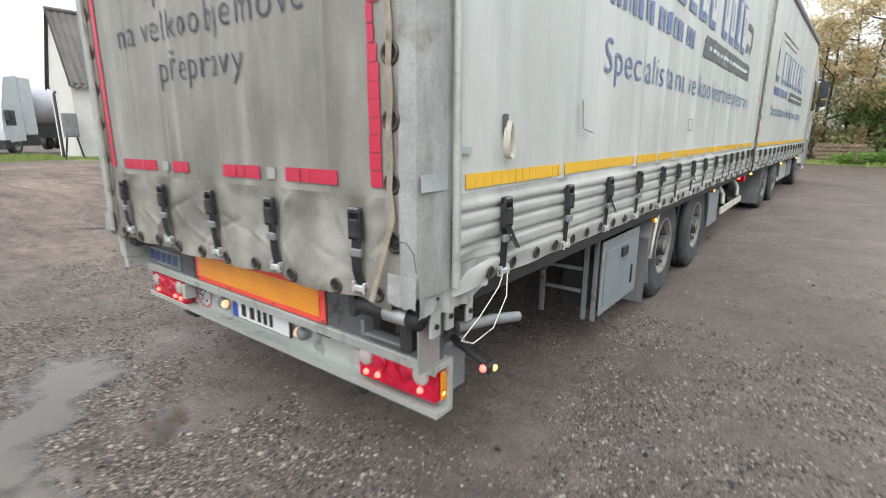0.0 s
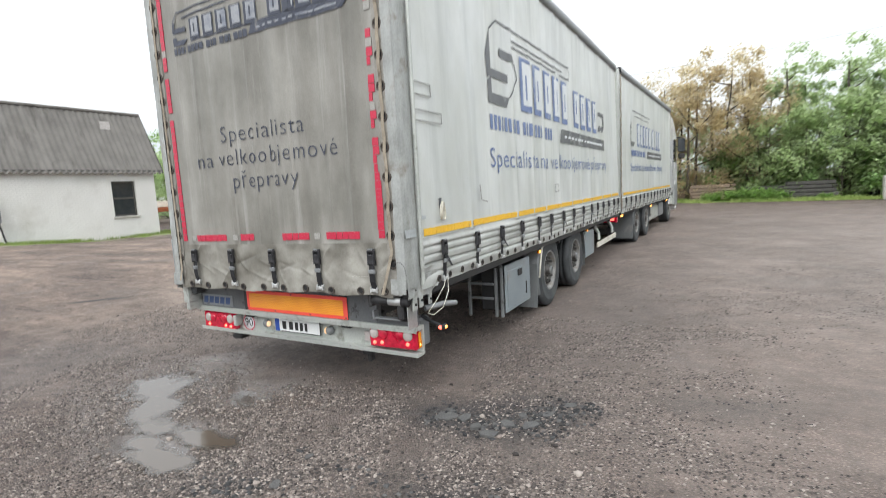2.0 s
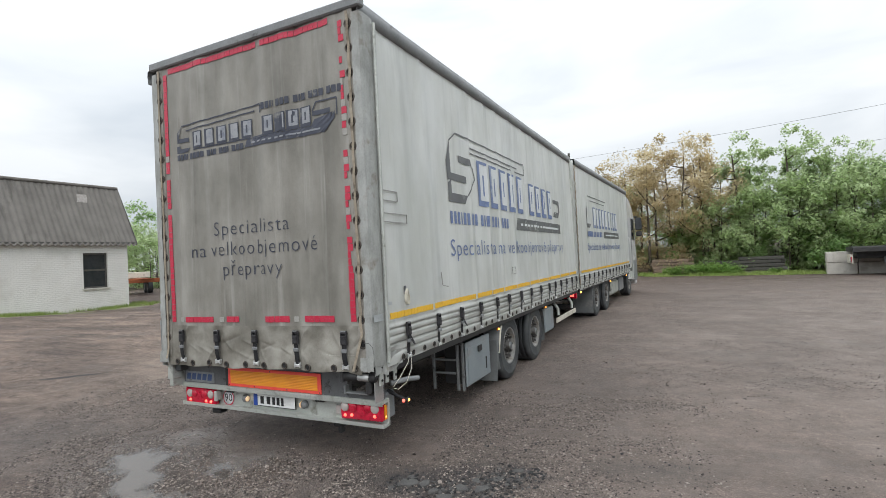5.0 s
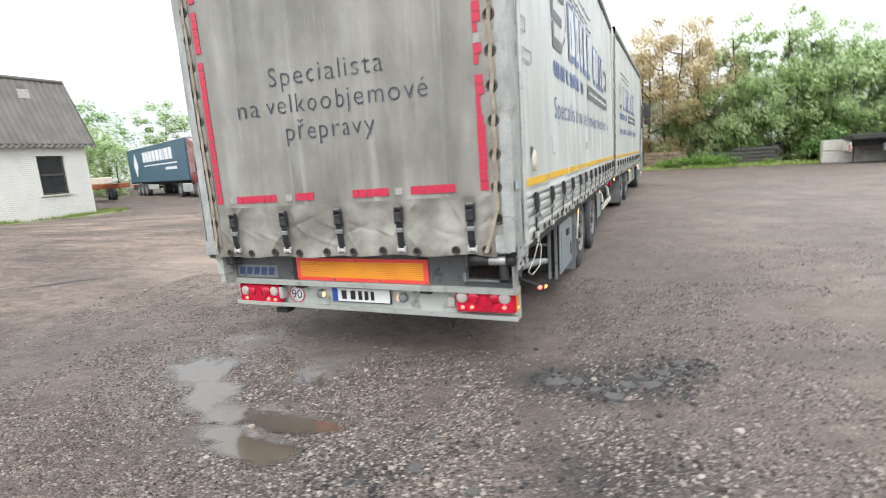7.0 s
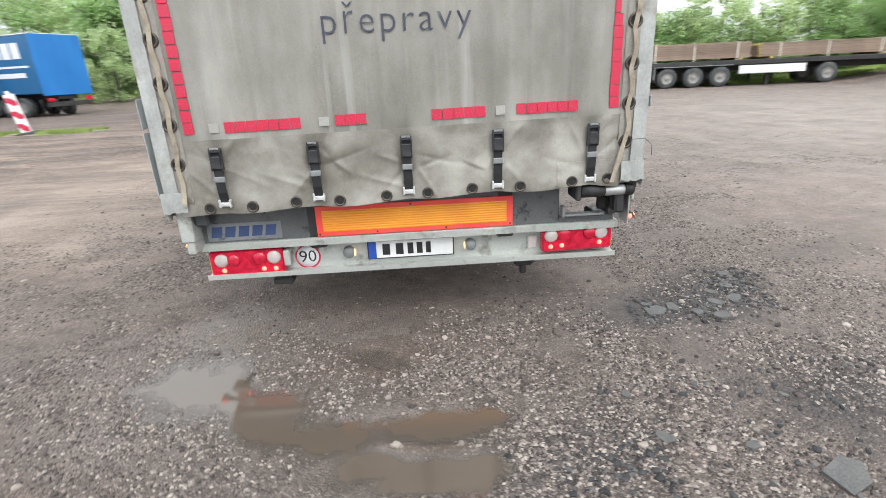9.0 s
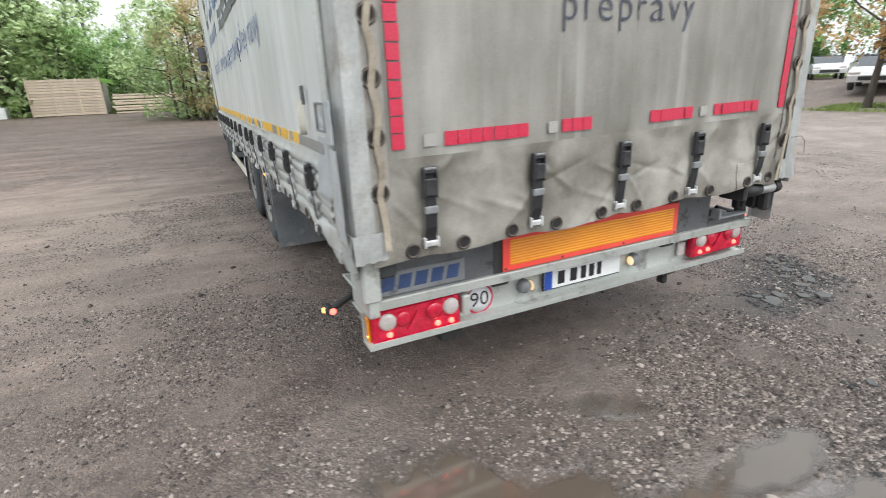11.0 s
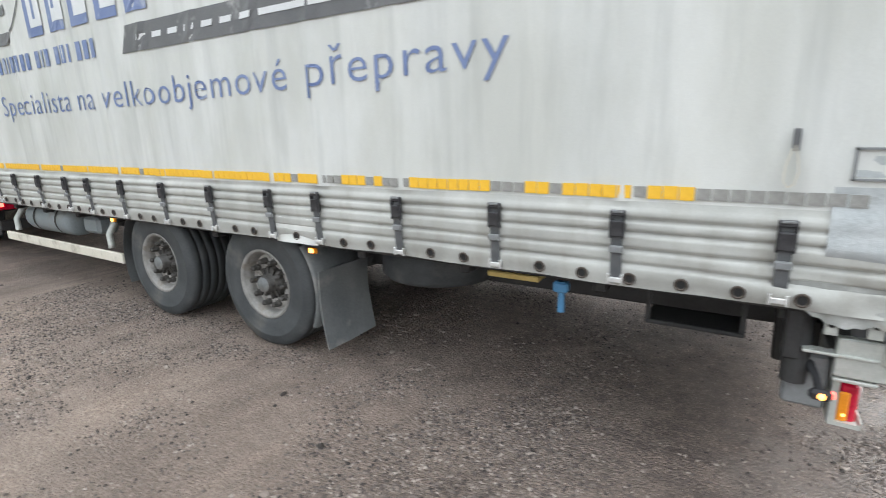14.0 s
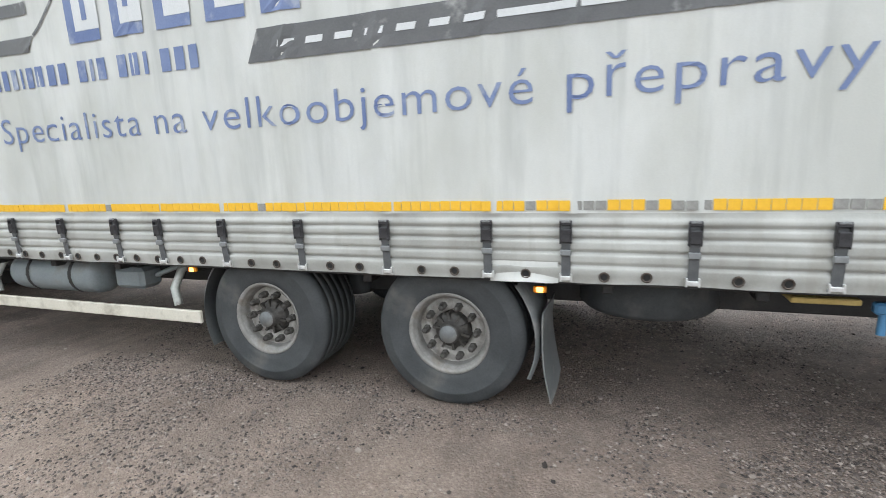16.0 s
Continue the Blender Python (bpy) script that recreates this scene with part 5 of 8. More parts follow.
# lacing along both edges of the rear curtain
for sx in (-1, 1):
    lace = Mesh()
    pts = []
    z = 3.72
    k = 0
    while z > (0.90 if sx < 0 else 1.06):
        pts.append((sx * (1.165 + 0.010 * lump(z, sx, 2.0, 2.0)) + (0.010 if k % 2 else -0.004), -rear_out(sx * 1.165, z) - (0.016 if k % 2 else 0.008), z))
        z -= 0.095
        k += 1
    pts.append((sx * (1.16 if sx < 0 else 1.09), -0.04, 0.865))
    lace.sheet([-0.012, 0.012], list(range(len(pts))), lambda u, k: (pts[k][0] + u, pts[k][1] - 0.003 - 0.3 * abs(u), pts[k][2]), True, 0.003, (0, 1, 0))
    part("lacing_strap", lace, ROPE_BAND, trailer, "weathered beige lacing strap")
    band = Mesh()
    band.sheet([sx * (1.125 + 0.02 * i) for i in range(5)], steps((0.87, 3.74, 0.06)), lambda x, z: (x, -rear_out(x, z) - 0.004 - 0.005 * abs(lump(x * 4, z, 3.0, 4.0)), z))
    part("edge_band", band, EDGE_GRIME, trailer, "worn dirty edge band")
    z = 3.62
    while z > 0.95:
        eyelet(rear, Matrix.Translation((sx * 1.165, -rear_out(sx * 1.165, z) - 0.006, z)), 1.25)
        z -= 0.196
    # corner sheet that wraps the rear post, and the upright curtain pole
    post = Mesh()
    yy = [0.0, 0.02, 0.05, 0.09, 0.13, 0.19]
    post.sheet(yy, steps((0.90, 3.70, 0.08)), lambda y, z: (sx * (1.268 + 0.012 * math.sin(math.pi * y / 0.19) + 0.006 * lump(y * 6, z, sx * 3.0, 2.4)), y - 0.012, z), True, 0.004, (-sx, 0, 0))
    post.sheet([sx * (1.195 + 0.0145 * i) for i in range(6)], steps((0.90, 3.70, 0.1)), lambda x, z: (x, -0.014 - 0.006 * lump(x * 5, z, sx * 9.0, 2.2), z), True)
    part("corner_sheet", post, WORN_EDGE, trailer, "patched worn corner sheet")
    py = 0.122 if sx < 0 else 0.165
    pole = Mesh().tube([(sx * 1.291, py, z) for z in (0.90, 2.0, 3.66)], 0.015, 10)
    part("curtain_pole", pole, ALU, trailer)
    if sx < 0:
        part("corner_post", Mesh().box(-1.252, -1.18, 0.02, 0.13, 0.64, 0.93, 0.008), ALU, trailer, "bare aluminium corner post")
    else:
        part("corner_plate", Mesh().box(1.226, 1.234, 0.03, 0.15, 0.60, 0.93, 0.002).box(1.20, 1.226, 0.142, 0.15, 0.60, 0.93, 0.002), STEEL, trailer, "bent galvanised corner plate")
        for y in (0.02, 0.085):
            part("rubber_pad", Mesh().box(1.150, 1.205, y, y + 0.06, 0.650, 0.765, 0.012), RUBBER_BLACK, trailer, "scuffed dark rubber pad")
    for y0, y1, z0, z1, bolt_holes in ((0.058, 0.112, 0.735, 0.925, (0.775, 0.875)), (0.145, 0.19, 0.74, 0.90, (0.79,)), (0.27, 0.31, 0.735, 0.86, (0.775,))):
        plate = part("corner_bracket", Mesh().box(min(sx * 1.254, sx * 1.268), max(sx * 1.254, sx * 1.268), y0, y1, z0, z1, 0.003), ALU, trailer, "bare bolted corner plate")
        for z in bolt_holes:
            # a solid dark disc drawn in place of the shaded bolt hole
            part("bolt", Mesh().lathe([(0, 0.011), (sx * 0.006, 0.010), (sx * 0.006, 0.0)], (sx * 1.2685, (y0 + y1) / 2, z), "x", 8), HOLE, plate)
# torn tarpaulin hanging round the lower corners
for sx in (-1, 1):
    ragged = lambda u: 0.80 + 0.03 * lump(u * 7, sx, 3.0, 1.6) + 0.02 * lump(u * 30, sx, 5.0, 1.0) + 0.05 * smooth_step((u - 0.25) / 0.2)
    hem = Mesh()
    hem.sheet(steps((0.0, 0.44, 0.01)), [k / 10 for k in range(11)], lambda y, k: (sx * (1.279 + 0.022 * lump(y * 9, k * 1.2, sx * 4.0, 1.3) * k + 0.006 * math.sin(y * 60 + 4 * k) * k), y - 0.01, 0.95 + (ragged(y) - 0.95) * k), True, 0.003, (-sx, 0, 0))
    part("torn_hem", hem, WORN_EDGE, trailer, "torn dirty hem of tarpaulin")
    hem = Mesh()
    hem.sheet(steps((0.0, 0.125, 0.008)), [k / 8 for k in range(9)], lambda u, k: (sx * (1.278 - u), -0.022 - 0.018 * abs(lump(u * 12, k, sx * 5.0, 1.5)) * k, 0.95 + (ragged(u + 0.6) - 0.01 - 0.95) * k), True, 0.003, (0, 1, 0))
    part("torn_hem", hem, WORN_EDGE, trailer, "torn dirty hem of tarpaulin")
# turned-up patch at the lower corner of the rear curtain
tp = Mesh()
tp.sheet(steps((0.80, 1.145, 0.023)), steps((0.0, 1.0, 0.1)), lambda x, k: rear_at(x, 0.965 - k * (0.128 + 0.02 * smooth_step((x - 0.95) / 0.2)), 0.004 + 0.008 * k * abs(lump(x * 4, k, 6.0, 2.0))), True, 0.003, (0, 1, 0))
part("repair_patch", tp, REAR_LOW, trailer, "loose corner patch of pale tarpaulin")
part("rear_header", Mesh().box(-1.29, 1.29, -0.03, 0.05, 3.735, 3.815, 0.012), GREY_STEEL, trailer, "dark rear roof bar")

# silver repair patches and hanging straps
for side, rects in ((-1, ((0.14, 0.345, 1.00, 1.262), (0.18, 0.295, 1.295, 1.378), (0.012, 0.098, 0.92, 1.255), (0.02, 0.098, 1.275, 1.42))), (1, ((0.0, 0.14, 1.225, 1.28), (0.185, 0.275, 1.335, 1.36)))):
    for y0, y1, z0, z1 in rects:
        s = Mesh()
        s.sheet(steps((y0, y1, 0.03)), steps((z0, z1, 0.03)), lambda y, z: (side * ((1.284 + side_out(y, z, 20.0 if side < 0 else 0.0) if y > 0.135 else 1.292) + 0.005 + 0.004 * lump(y * 1.5, z * 5, 3.0, 6.0)), y - (0.008 if y0 < 0.1 else 0), z), True, 0.003, (-side, 0, 0))
        part("repair_patch", s, TAPE_SILVER, trailer, "crinkled silver repair tape")
frame_ = Mesh()
for y0, y1, z0, z1 in ((0.168, 0.176, 1.283, 1.390), (0.299, 0.307, 1.283, 1.390), (0.168, 0.307, 1.382, 1.390), (0.168, 0.307, 1.283, 1.290)):
    frame_.box(-1.298, -1.288, y0, y1, z0, z1)
part("patch_outline", frame_, GREY_STEEL, trailer)
for side, y in ((-1, 0.47), (1, 0.50)):
    ps = part("pull_strap", Mesh().box(min(side * 1.282, side * 1.296), max(side * 1.282, side * 1.296), y - 0.012, y + 0.010, 1.40, 1.475, 0.003), WEBBING_GREY, sides[side], "frayed pull strap with a pale loop")
    loop = Mesh()
    ring = [(0.0, 1.42), (-0.012, 1.38), (-0.018, 1.33), (-0.010, 1.29), (0.008, 1.278), (0.022, 1.30), (0.020, 1.35), (0.006, 1.41)]
    loop.sheet([0.0, 0.028], list(range(8)), lambda u, k: (side * (1.289 + u + 0.004 * math.sin(k * 0.9)), y + ring[k][0] * (1.0 if side < 0 else 1.5), ring[k][1] + (0.03 if side > 0 else 0)), True, 0.003, (0, 1, 0))
    part("strap_loop", loop, CREAM, ps)
# pencil-thin outlines of former stickers on one side
for y0, y1, z0, z1 in ((0.19, 0.46, 2.20, 2.29), (0.18, 0.60, 2.02, 2.10), (3.45, 3.6, 1.42, 1.52)):
    so = Mesh()
    for a in ((y0, y1, z0, z0 + 0.007), (y0, y1, z1 - 0.007, z1), (y0, y0 + 0.007, z0, z1), (y1 - 0.007, y1, z0, z1)):
        so.box(1.2895, 1.2945, a[0], a[1], a[2], a[3])
    part("sticker_outline", so, WORN_TAPE, sides[1], "grey outline of a lost sticker")
sc = Mesh().add([(1.294, 1.20, 1.56), (1.294, 1.22, 1.56), (1.294, 1.24, 1.42), (1.294, 1.36, 1.40), (1.294, 1.36, 1.41), (1.294, 1.22, 1.43)], [tuple(range(6))])
part("scuff", sc, WORN_TAPE, sides[1], "thin grey scuff")

# rear beam, bumper, lamps
rear_from = len(trailer.children)
beam = Mesh().box(-1.20, 0.87, 0.162, 0.222, 0.575, 0.87, 0.008).box(0.87, 1.20, 0.162, 0.222, 0.825, 0.87, 0.006).box(0.87, 1.20, 0.162, 0.222, 0.575, 0.625, 0.006).box(1.165, 1.20, 0.163, 0.221, 0.625, 0.825, 0.004)
part("rear_beam", beam, BEAM_GREY, trailer, "grey rear cross beam with flaking paint")
roll = part("corner_roller", Mesh().lathe([(0.95, 0.0), (0.95, 0.036), (1.075, 0.036), (1.08, 0.029), (1.195, 0.029)], (0, 0.035, 0.803), "x", 18), RUBBER_BLACK, trailer, "black corner roller with a bare sleeve")
part("sleeve", Mesh().lathe([(1.082, 0.030), (1.085, 0.032), (1.190, 0.032), (1.193, 0.030)], (0, 0.035, 0.803), "x", 18), STEEL, roll, "bare zinc sleeve")
part("end_cap", Mesh().lathe([(1.195, 0.020), (1.195, 0.036), (1.240, 0.036), (1.250, 0.026), (1.250, 0.0)], (0, 0.035, 0.803), "x", 18), RUBBER_BLACK, roll)
part("roller_bracket", Mesh().box(0.92, 0.95, 0.0, 0.16, 0.74, 0.835, 0.008), DARK_STEEL, trailer)
part("hatch_stop", Mesh().box(1.10, 1.15, 0.15, 0.20, 0.66, 0.74, 0.01), DARK_STEEL, trailer)
part("corner_buffer", Mesh().box(-1.176, -1.10, 0.05, 0.15, 0.72, 0.80, 0.01), RUBBER, trailer, "dark plastic corner buffer")
lid = Mesh()
lid.box(0.89, 1.12, 0.10, 0.155, 0.640, 0.652, 0.003).box(0.87, 0.89, 0.10, 0.158, 0.635, 0.70, 0.004)
part("hatch_step", lid, GREY_STEEL, trailer)
bump_ = Mesh()
bump_.prism([(0.250, 0.366), (0.150, 0.364), (0.148, 0.394), (0.153, 0.395), (0.156, 0.381), (0.228, 0.383), (0.229, 0.560), (0.147, 0.559), (0.146, 0.546), (0.141, 0.546), (0.140, 0.584), (0.145, 0.589), (0.245, 0.589), (0.250, 0.584)], 2.43, lambda u, v, w: (-1.210 + w, u, v))
part("rear_bumper", bump_, ALU, trailer, "dull aluminium rear bumper channel")
for x in (-0.72, 0.72):
    part("bumper_arm", Mesh().box(x - 0.05, x + 0.05, 0.245, 0.42, 0.40, 0.62, 0.01), DARK_STEEL, trailer)
part("tow_jaw", Mesh().box(0.62, 0.74, 0.24, 0.34, 0.28, 0.35, 0.015).box(0.66, 0.70, 0.26, 0.32, 0.22, 0.30, 0.01), DARK_STEEL, trailer)
part("step_stub", Mesh().box(-0.86, -0.74, 0.20, 0.30, 0.30, 0.345, 0.01), DARK_STEEL, trailer)


def tail_lamp(x0, x1, side):
    body = Mesh().box(x0, x1, 0.165, 0.227, 0.388, 0.553, 0.012)
    lamp = part("tail_lamp", body, LENS_RED, trailer, "red tail lamp, lit")
    inner = x1 if side < 0 else x0
    s = 1 if side < 0 else -1
    for name, u, r, mat in (("reversing_lens", 0.052, 0.040, LENS_CLEAR), ("brake_lens", 0.135, 0.042, LENS_RED), ("tail_lens", 0.285, 0.038, LENS_RED), ("turn_lens", 0.355, 0.040, LENS_CLEAR)):
        part(name, Mesh().lathe([(0.0, r), (-0.010, r * 0.96), (-0.016, r * 0.7), (-0.018, 0.0)], (inner - s * u, 0.166, 0.495), "y", 20), mat, lamp)
    tri = Mesh().prism([(inner - s * 0.16, 0.438), (inner - s * 0.27, 0.438), (inner - s * 0.215, 0.52)], -0.008, lambda u, v, w: (u, 0.164 + w, v))
    part("reflector_triangle", tri, LENS_RED, lamp)
    for u, z, m in ((0.052, 0.424, GLOW_RED), (0.120, 0.428, GLOW_RED), (0.350, 0.432, GLOW_RED)):
        part("bulb", Mesh().lathe([(0, 0.015), (-0.012, 0.010), (-0.014, 0)], (inner - s * u, 0.166, z), "y", 12), m, lamp, "glowing bulb")
    ox = x0 if side < 0 else x1
    part("side_lens", Mesh().box(min(ox, ox + side * 0.012), max(ox, ox + side * 0.010), 0.192, 0.226, 0.400, 0.520, 0.010), LENS_AMBER, lamp, "amber side lens")
    part("side_bulb", Mesh().box(min(ox, ox + side * 0.014), max(ox, ox + side * 0.014), 0.198, 0.212, 0.420, 0.436, 0.004), GLOW_AMBER, lamp, "glowing amber bulb")


tail_lamp(-1.19, -0.765, -1)
tail_lamp(0.775, 1.20, 1)
# reflective board
bd = part("reflector_board", Mesh().box(-0.545, 0.592, 0.150, 0.158, 0.593, 0.772, 0.002), BOARD_RED, trailer, "orange reflector board with a red border")
field = Mesh()
n_r = 9
field.sheet([-0.508, 0.555], list(range(2 * n_r + 1)), lambda x, k: (x, 0.148 - 0.0025 * (k % 2), 0.620 + 0.0625 * k / n_r), False)
part("orange_field", field, BOARD_ORANGE, bd, "ribbed orange reflective field")
for x, z in ((-0.53, 0.606), (-0.2, 0.606), (0.2, 0.606), (0.575, 0.606), (0.0, 0.757)):
    part("rivet", Mesh().lathe([(0, 0.007), (-0.003, 0.005), (-0.003, 0)], (x, 0.149, z), "y", 8), NUT, bd)
# maker's plate: plain blue shapes
mp_ = part("maker_plate", Mesh().box(-1.165, -0.745, 0.154, 0.161, 0.600, 0.703, 0.003), GREY_STEEL, trailer, "grey maker's plate with blue shapes")
for i in range(5):
    u = -1.145 + i * 0.076
    part("plate_mark", Mesh().add([(u, 0.1515, 0.622), (u + 0.058, 0.1515, 0.622), (u + 0.072, 0.1515, 0.685), (u + 0.014, 0.1515, 0.685)], [(0, 1, 2, 3)]), MAKER_BLUE, mp_)
# number plate, its marks as bars
npl = part("number_plate", Mesh().box(-0.275, 0.245, 0.205, 0.215, 0.412, 0.530, 0.004), BLACK, trailer, "white number plate with dark bars")
part("plate_face", Mesh().box(-0.268, 0.238, 0.2005, 0.2045, 0.420, 0.524, 0.002), PLATE, npl)
part("country_band", Mesh().box(-0.268, -0.222, 0.1965, 0.2003, 0.420, 0.524), PLATE_BLUE, npl, "blue country band")
for x, w in ((-0.185, 0.045), (-0.105, 0.045), (-0.035, 0.035), (0.02, 0.035), (0.075, 0.03)):
    part("plate_bar", Mesh().add([(x, 0.1995, 0.438), (x + w, 0.1995, 0.438), (x + w, 0.1995, 0.508), (x, 0.1995, 0.508)], [(0, 1, 2, 3)]), BLACK, npl)
# speed sticker and round lamps
sp = part("speed_sticker", Mesh().lathe([(0, 0.076), (-0.002, 0.076), (-0.002, 0.0)], (-0.635, 0.2245, 0.462), "y", 32), WHITE, trailer, "round white speed sticker with a red rim")
ring = Mesh().lathe([(-0.0035, 0.076), (-0.0035, 0.066)], (-0.635, 0.2245, 0.462), "y", 32)
part("sticker_rim", ring, RED_TAPE, sp)
n90 = Mesh()
written(n90, lettering("90", 0.10, 0.072), lambda u, v: (-0.685 + u, 0.2205, 0.428 + v))
part("speed_number", n90, BLACK, sp)
part("hatch", Mesh().box(-0.760, -0.722, 0.150, 0.2245, 0.425, 0.520, 0.006), ALU, trailer)
part("hatch", Mesh().box(0.695, 0.755, 0.205, 0.2245, 0.42, 0.50, 0.006), LENS_CLEAR, trailer)
pl = part("plate_lamp", Mesh().lathe([(0, 0.036), (-0.03, 0.034), (-0.04, 0.025), (-0.042, 0)], (-0.385, 0.224, 0.468), "y", 20), GREY_STEEL, trailer, "round lamp beside the plate, lit")
part("bulb", Mesh().lathe([(0, 0.026), (0.008, 0.018), (0.010, 0)], (-0.352, 0.200, 0.468), "x", 14), GLOW_WHITE, pl)
pl = part("plate_lamp", Mesh().lathe([(0, 0.036), (-0.03, 0.034), (-0.04, 0.025), (-0.042, 0)], (0.345, 0.224, 0.470), "y", 20), GREY_STEEL, trailer, "round lamp beside the plate, lit")
part("bulb", Mesh().lathe([(0, 0.026), (-0.008, 0.018), (-0.010, 0)], (0.312, 0.200, 0.470), "x", 14), GLOW_WHITE, pl)
# the whole rear group sits slightly askew
for o in list(trailer.children)[rear_from:]:
    o.matrix_basis = Matrix.Translation((0, 0, 0.5)) @ Matrix.Rotation(radians(-0.95), 4, "Y") @ Matrix.Translation((0, 0, -0.5)) @ o.matrix_basis
# rubber outline lamps on stalks
for sx in (-1, 1):
    lx, lz = (1.36, 0.572) if sx > 0 else (1.337, 0.535)
    st = part("outline_lamp", Mesh().tube([(sx * 1.16, 0.33, lz + 0.05), (sx * 1.24, 0.31, lz + 0.03), (sx * (lx - 0.02), 0.30, lz)], [0.02, 0.013, 0.015], 8), WEBBING, trailer, "rubber stalk outline lamp, lit")
    part("lamp_body", Mesh().box(sx * lx - 0.018, sx * lx + 0.018, 0.265, 0.335, lz - 0.02, lz + 0.02, 0.012), WEBBING, st)
    part("red_lens", Mesh().lathe([(0, 0.015), (-0.008, 0.012), (-0.010, 0)], (sx * lx - sx * 0.012, 0.266, lz), "y", 12), GLOW_RED, st)
    part("side_lens", Mesh().lathe([(0, 0.012), (sx * 0.008, 0.010), (sx * 0.009, 0)], (sx * (lx + 0.017), 0.298, lz), "x", 12), GLOW_AMBER, st)
    part("stalk_bracket", Mesh().box(min(sx * 1.10, sx * 1.18), max(sx * 1.10, sx * 1.18), 0.26, 0.40, 0.40, 0.62, 0.012), GREY_STEEL, trailer)

# torn flap of tarpaulin over a wheel
tf = Mesh()
tf.sheet(steps((2.76, 3.12, 0.03)), [0.815, 0.83, 0.85, 0.875, 0.90, 0.925, 0.95, 0.975], lambda y, z: (-(1.281 + side_out(y, z, 20.0) + 0.022 * smooth_step((0.90 - z) / 0.09) * math.sin(math.pi * (y - 2.74) / 0.40)), y, z + 0.012 * lump(y, z, 1.0, 6.0)), True, 0.003, (1, 0, 0))
part("repair_patch", tf, CURTAIN, trailer, "pale flap of repaired tarpaulin")

# underside
for x in (-0.55, 0.55):
    part("chassis_rail", Mesh().box(x - 0.05, x + 0.05, 0.16, 7.6, 0.52, 0.86, 0.01), DARK_STEEL, trailer)
cross = Mesh().box(-1.18, 1.18, -0.03, 0.03, 0.74, 0.86, 0.008).mesh("cross_member")
cross.materials.append(DARK_STEEL)
for i in range(11):
    o = new("cross_member", cross)
    o.parent = trailer
    o.location = (0, 0.42 + i * 0.70, 0)
for y in (3.40, 4.685):
    part("axle", Mesh().tube([(-1.1, y, 0.455), (1.1, y, 0.455)], 0.065, 12), DARK_STEEL, trailer)
    for sx in (-1, 1):
        wheel(trailer, sx * 1.165, y, sx, width=0.385, twin=False)
        part("air_spring", Mesh().lathe([(0.50, 0.12), (0.56, 0.15), (0.66, 0.155), (0.72, 0.14), (0.76, 0.10)], (sx * 0.55, y - 0.35, 0.0), "z", 16), RUBBER, trailer)
for sx in (-1, 1):
    x0, x1 = sorted((sx * 0.74, sx * 1.215))
    guard_arch(trailer, x0, x1, 3.40, 0.455, 0.53, 142, 205, "grey plastic mudguard")
    guard_arch(trailer, x0, x1, 4.685, 0.455, 0.53, -25, 42, "grey plastic mudguard")
    f = Mesh()
    f.sheet([x0 + (x1 - x0) * i / 6 for i in range(7)], [0.10, 0.2, 0.3, 0.40, 0.41, 0.5, 0.62], lambda x, z: (x, 2.80 + 0.05 * math.sin((z - 0.1) * 4) + 0.012 * lump(x * 3, z * 3, sx * 2.0, 1.0), z), True, 0.008, (0, 1, 0))
    part("mudflap", f, FLAP, trailer, "scuffed grey mudflap")
    for y, z in ((2.86, 0.765), (5.23, 0.785)):
        ml = part("marker_lamp", Mesh().box(sx * 1.235 - 0.012, sx * 1.235 + 0.012, y - 0.035, y + 0.035, z - 0.018, z + 0.018, 0.006), LENS_AMBER, trailer, "amber side marker, lit")
        part("bulb", Mesh().box(sx * 1.247 - 0.004, sx * 1.247 + 0.004, y - 0.018, y + 0.018, z - 0.014, z + 0.014, 0.003), GLOW_AMBER, ml)
# far-off side: locker, further box and guard
lk = part("tool_locker", Mesh().box(0.92, 1.19, 1.90, 2.58, 0.28, 0.74, 0.012), DARK_STEEL, trailer, "grey steel tool locker with a hinged door")
part("locker_door", Mesh().box(1.192, 1.212, 1.86, 2.59, 0.265, 0.755, 0.008), BOX_GREY, lk)
for x in (1.085, 1.15):
    part("locker_upright", Mesh().box(x, x + 0.03, 1.855, 1.885, 0.22, 0.76, 0.004), GREY_STEEL, lk)
part("door_recess", Mesh().box(1.2125, 1.218, 1.90, 2.55, 0.31, 0.69, 0.004), BOX_GREY, lk)
part("locker_latch", Mesh().box(1.2185, 1.235, 2.18, 2.29, 0.60, 0.67, 0.006), DARK_STEEL, lk)
part("locker_handle", Mesh().box(1.2185, 1.23, 2.42, 2.435, 0.36, 0.50, 0.004), DARK_STEEL, lk)
rack = part("carrier_frame", Mesh().box(0.79, 0.82, 1.84, 1.87, 0.22, 0.76, 0.004), GREY_STEEL, trailer, "grey carrier frame with rungs")
for z in (0.40, 0.55):
    part("rung", Mesh().box(0.82, 1.08, 1.845, 1.865, z, z + 0.025, 0.004), GREY_STEEL, rack)
part("guard_edge", Mesh().tube([(1.225, 3.02, 0.80), (1.228, 2.95, 0.70), (1.228, 2.91, 0.58), (1.225, 2.90, 0.455), (1.05, 2.90, 0.450)], 0.012, 8), CREAM, trailer, "pale bent mudguard edge")
part("control_box", Mesh().box(0.95, 1.20, 5.30, 5.92, 0.32, 0.74, 0.02), BOX_GREY, trailer, "grey control box")
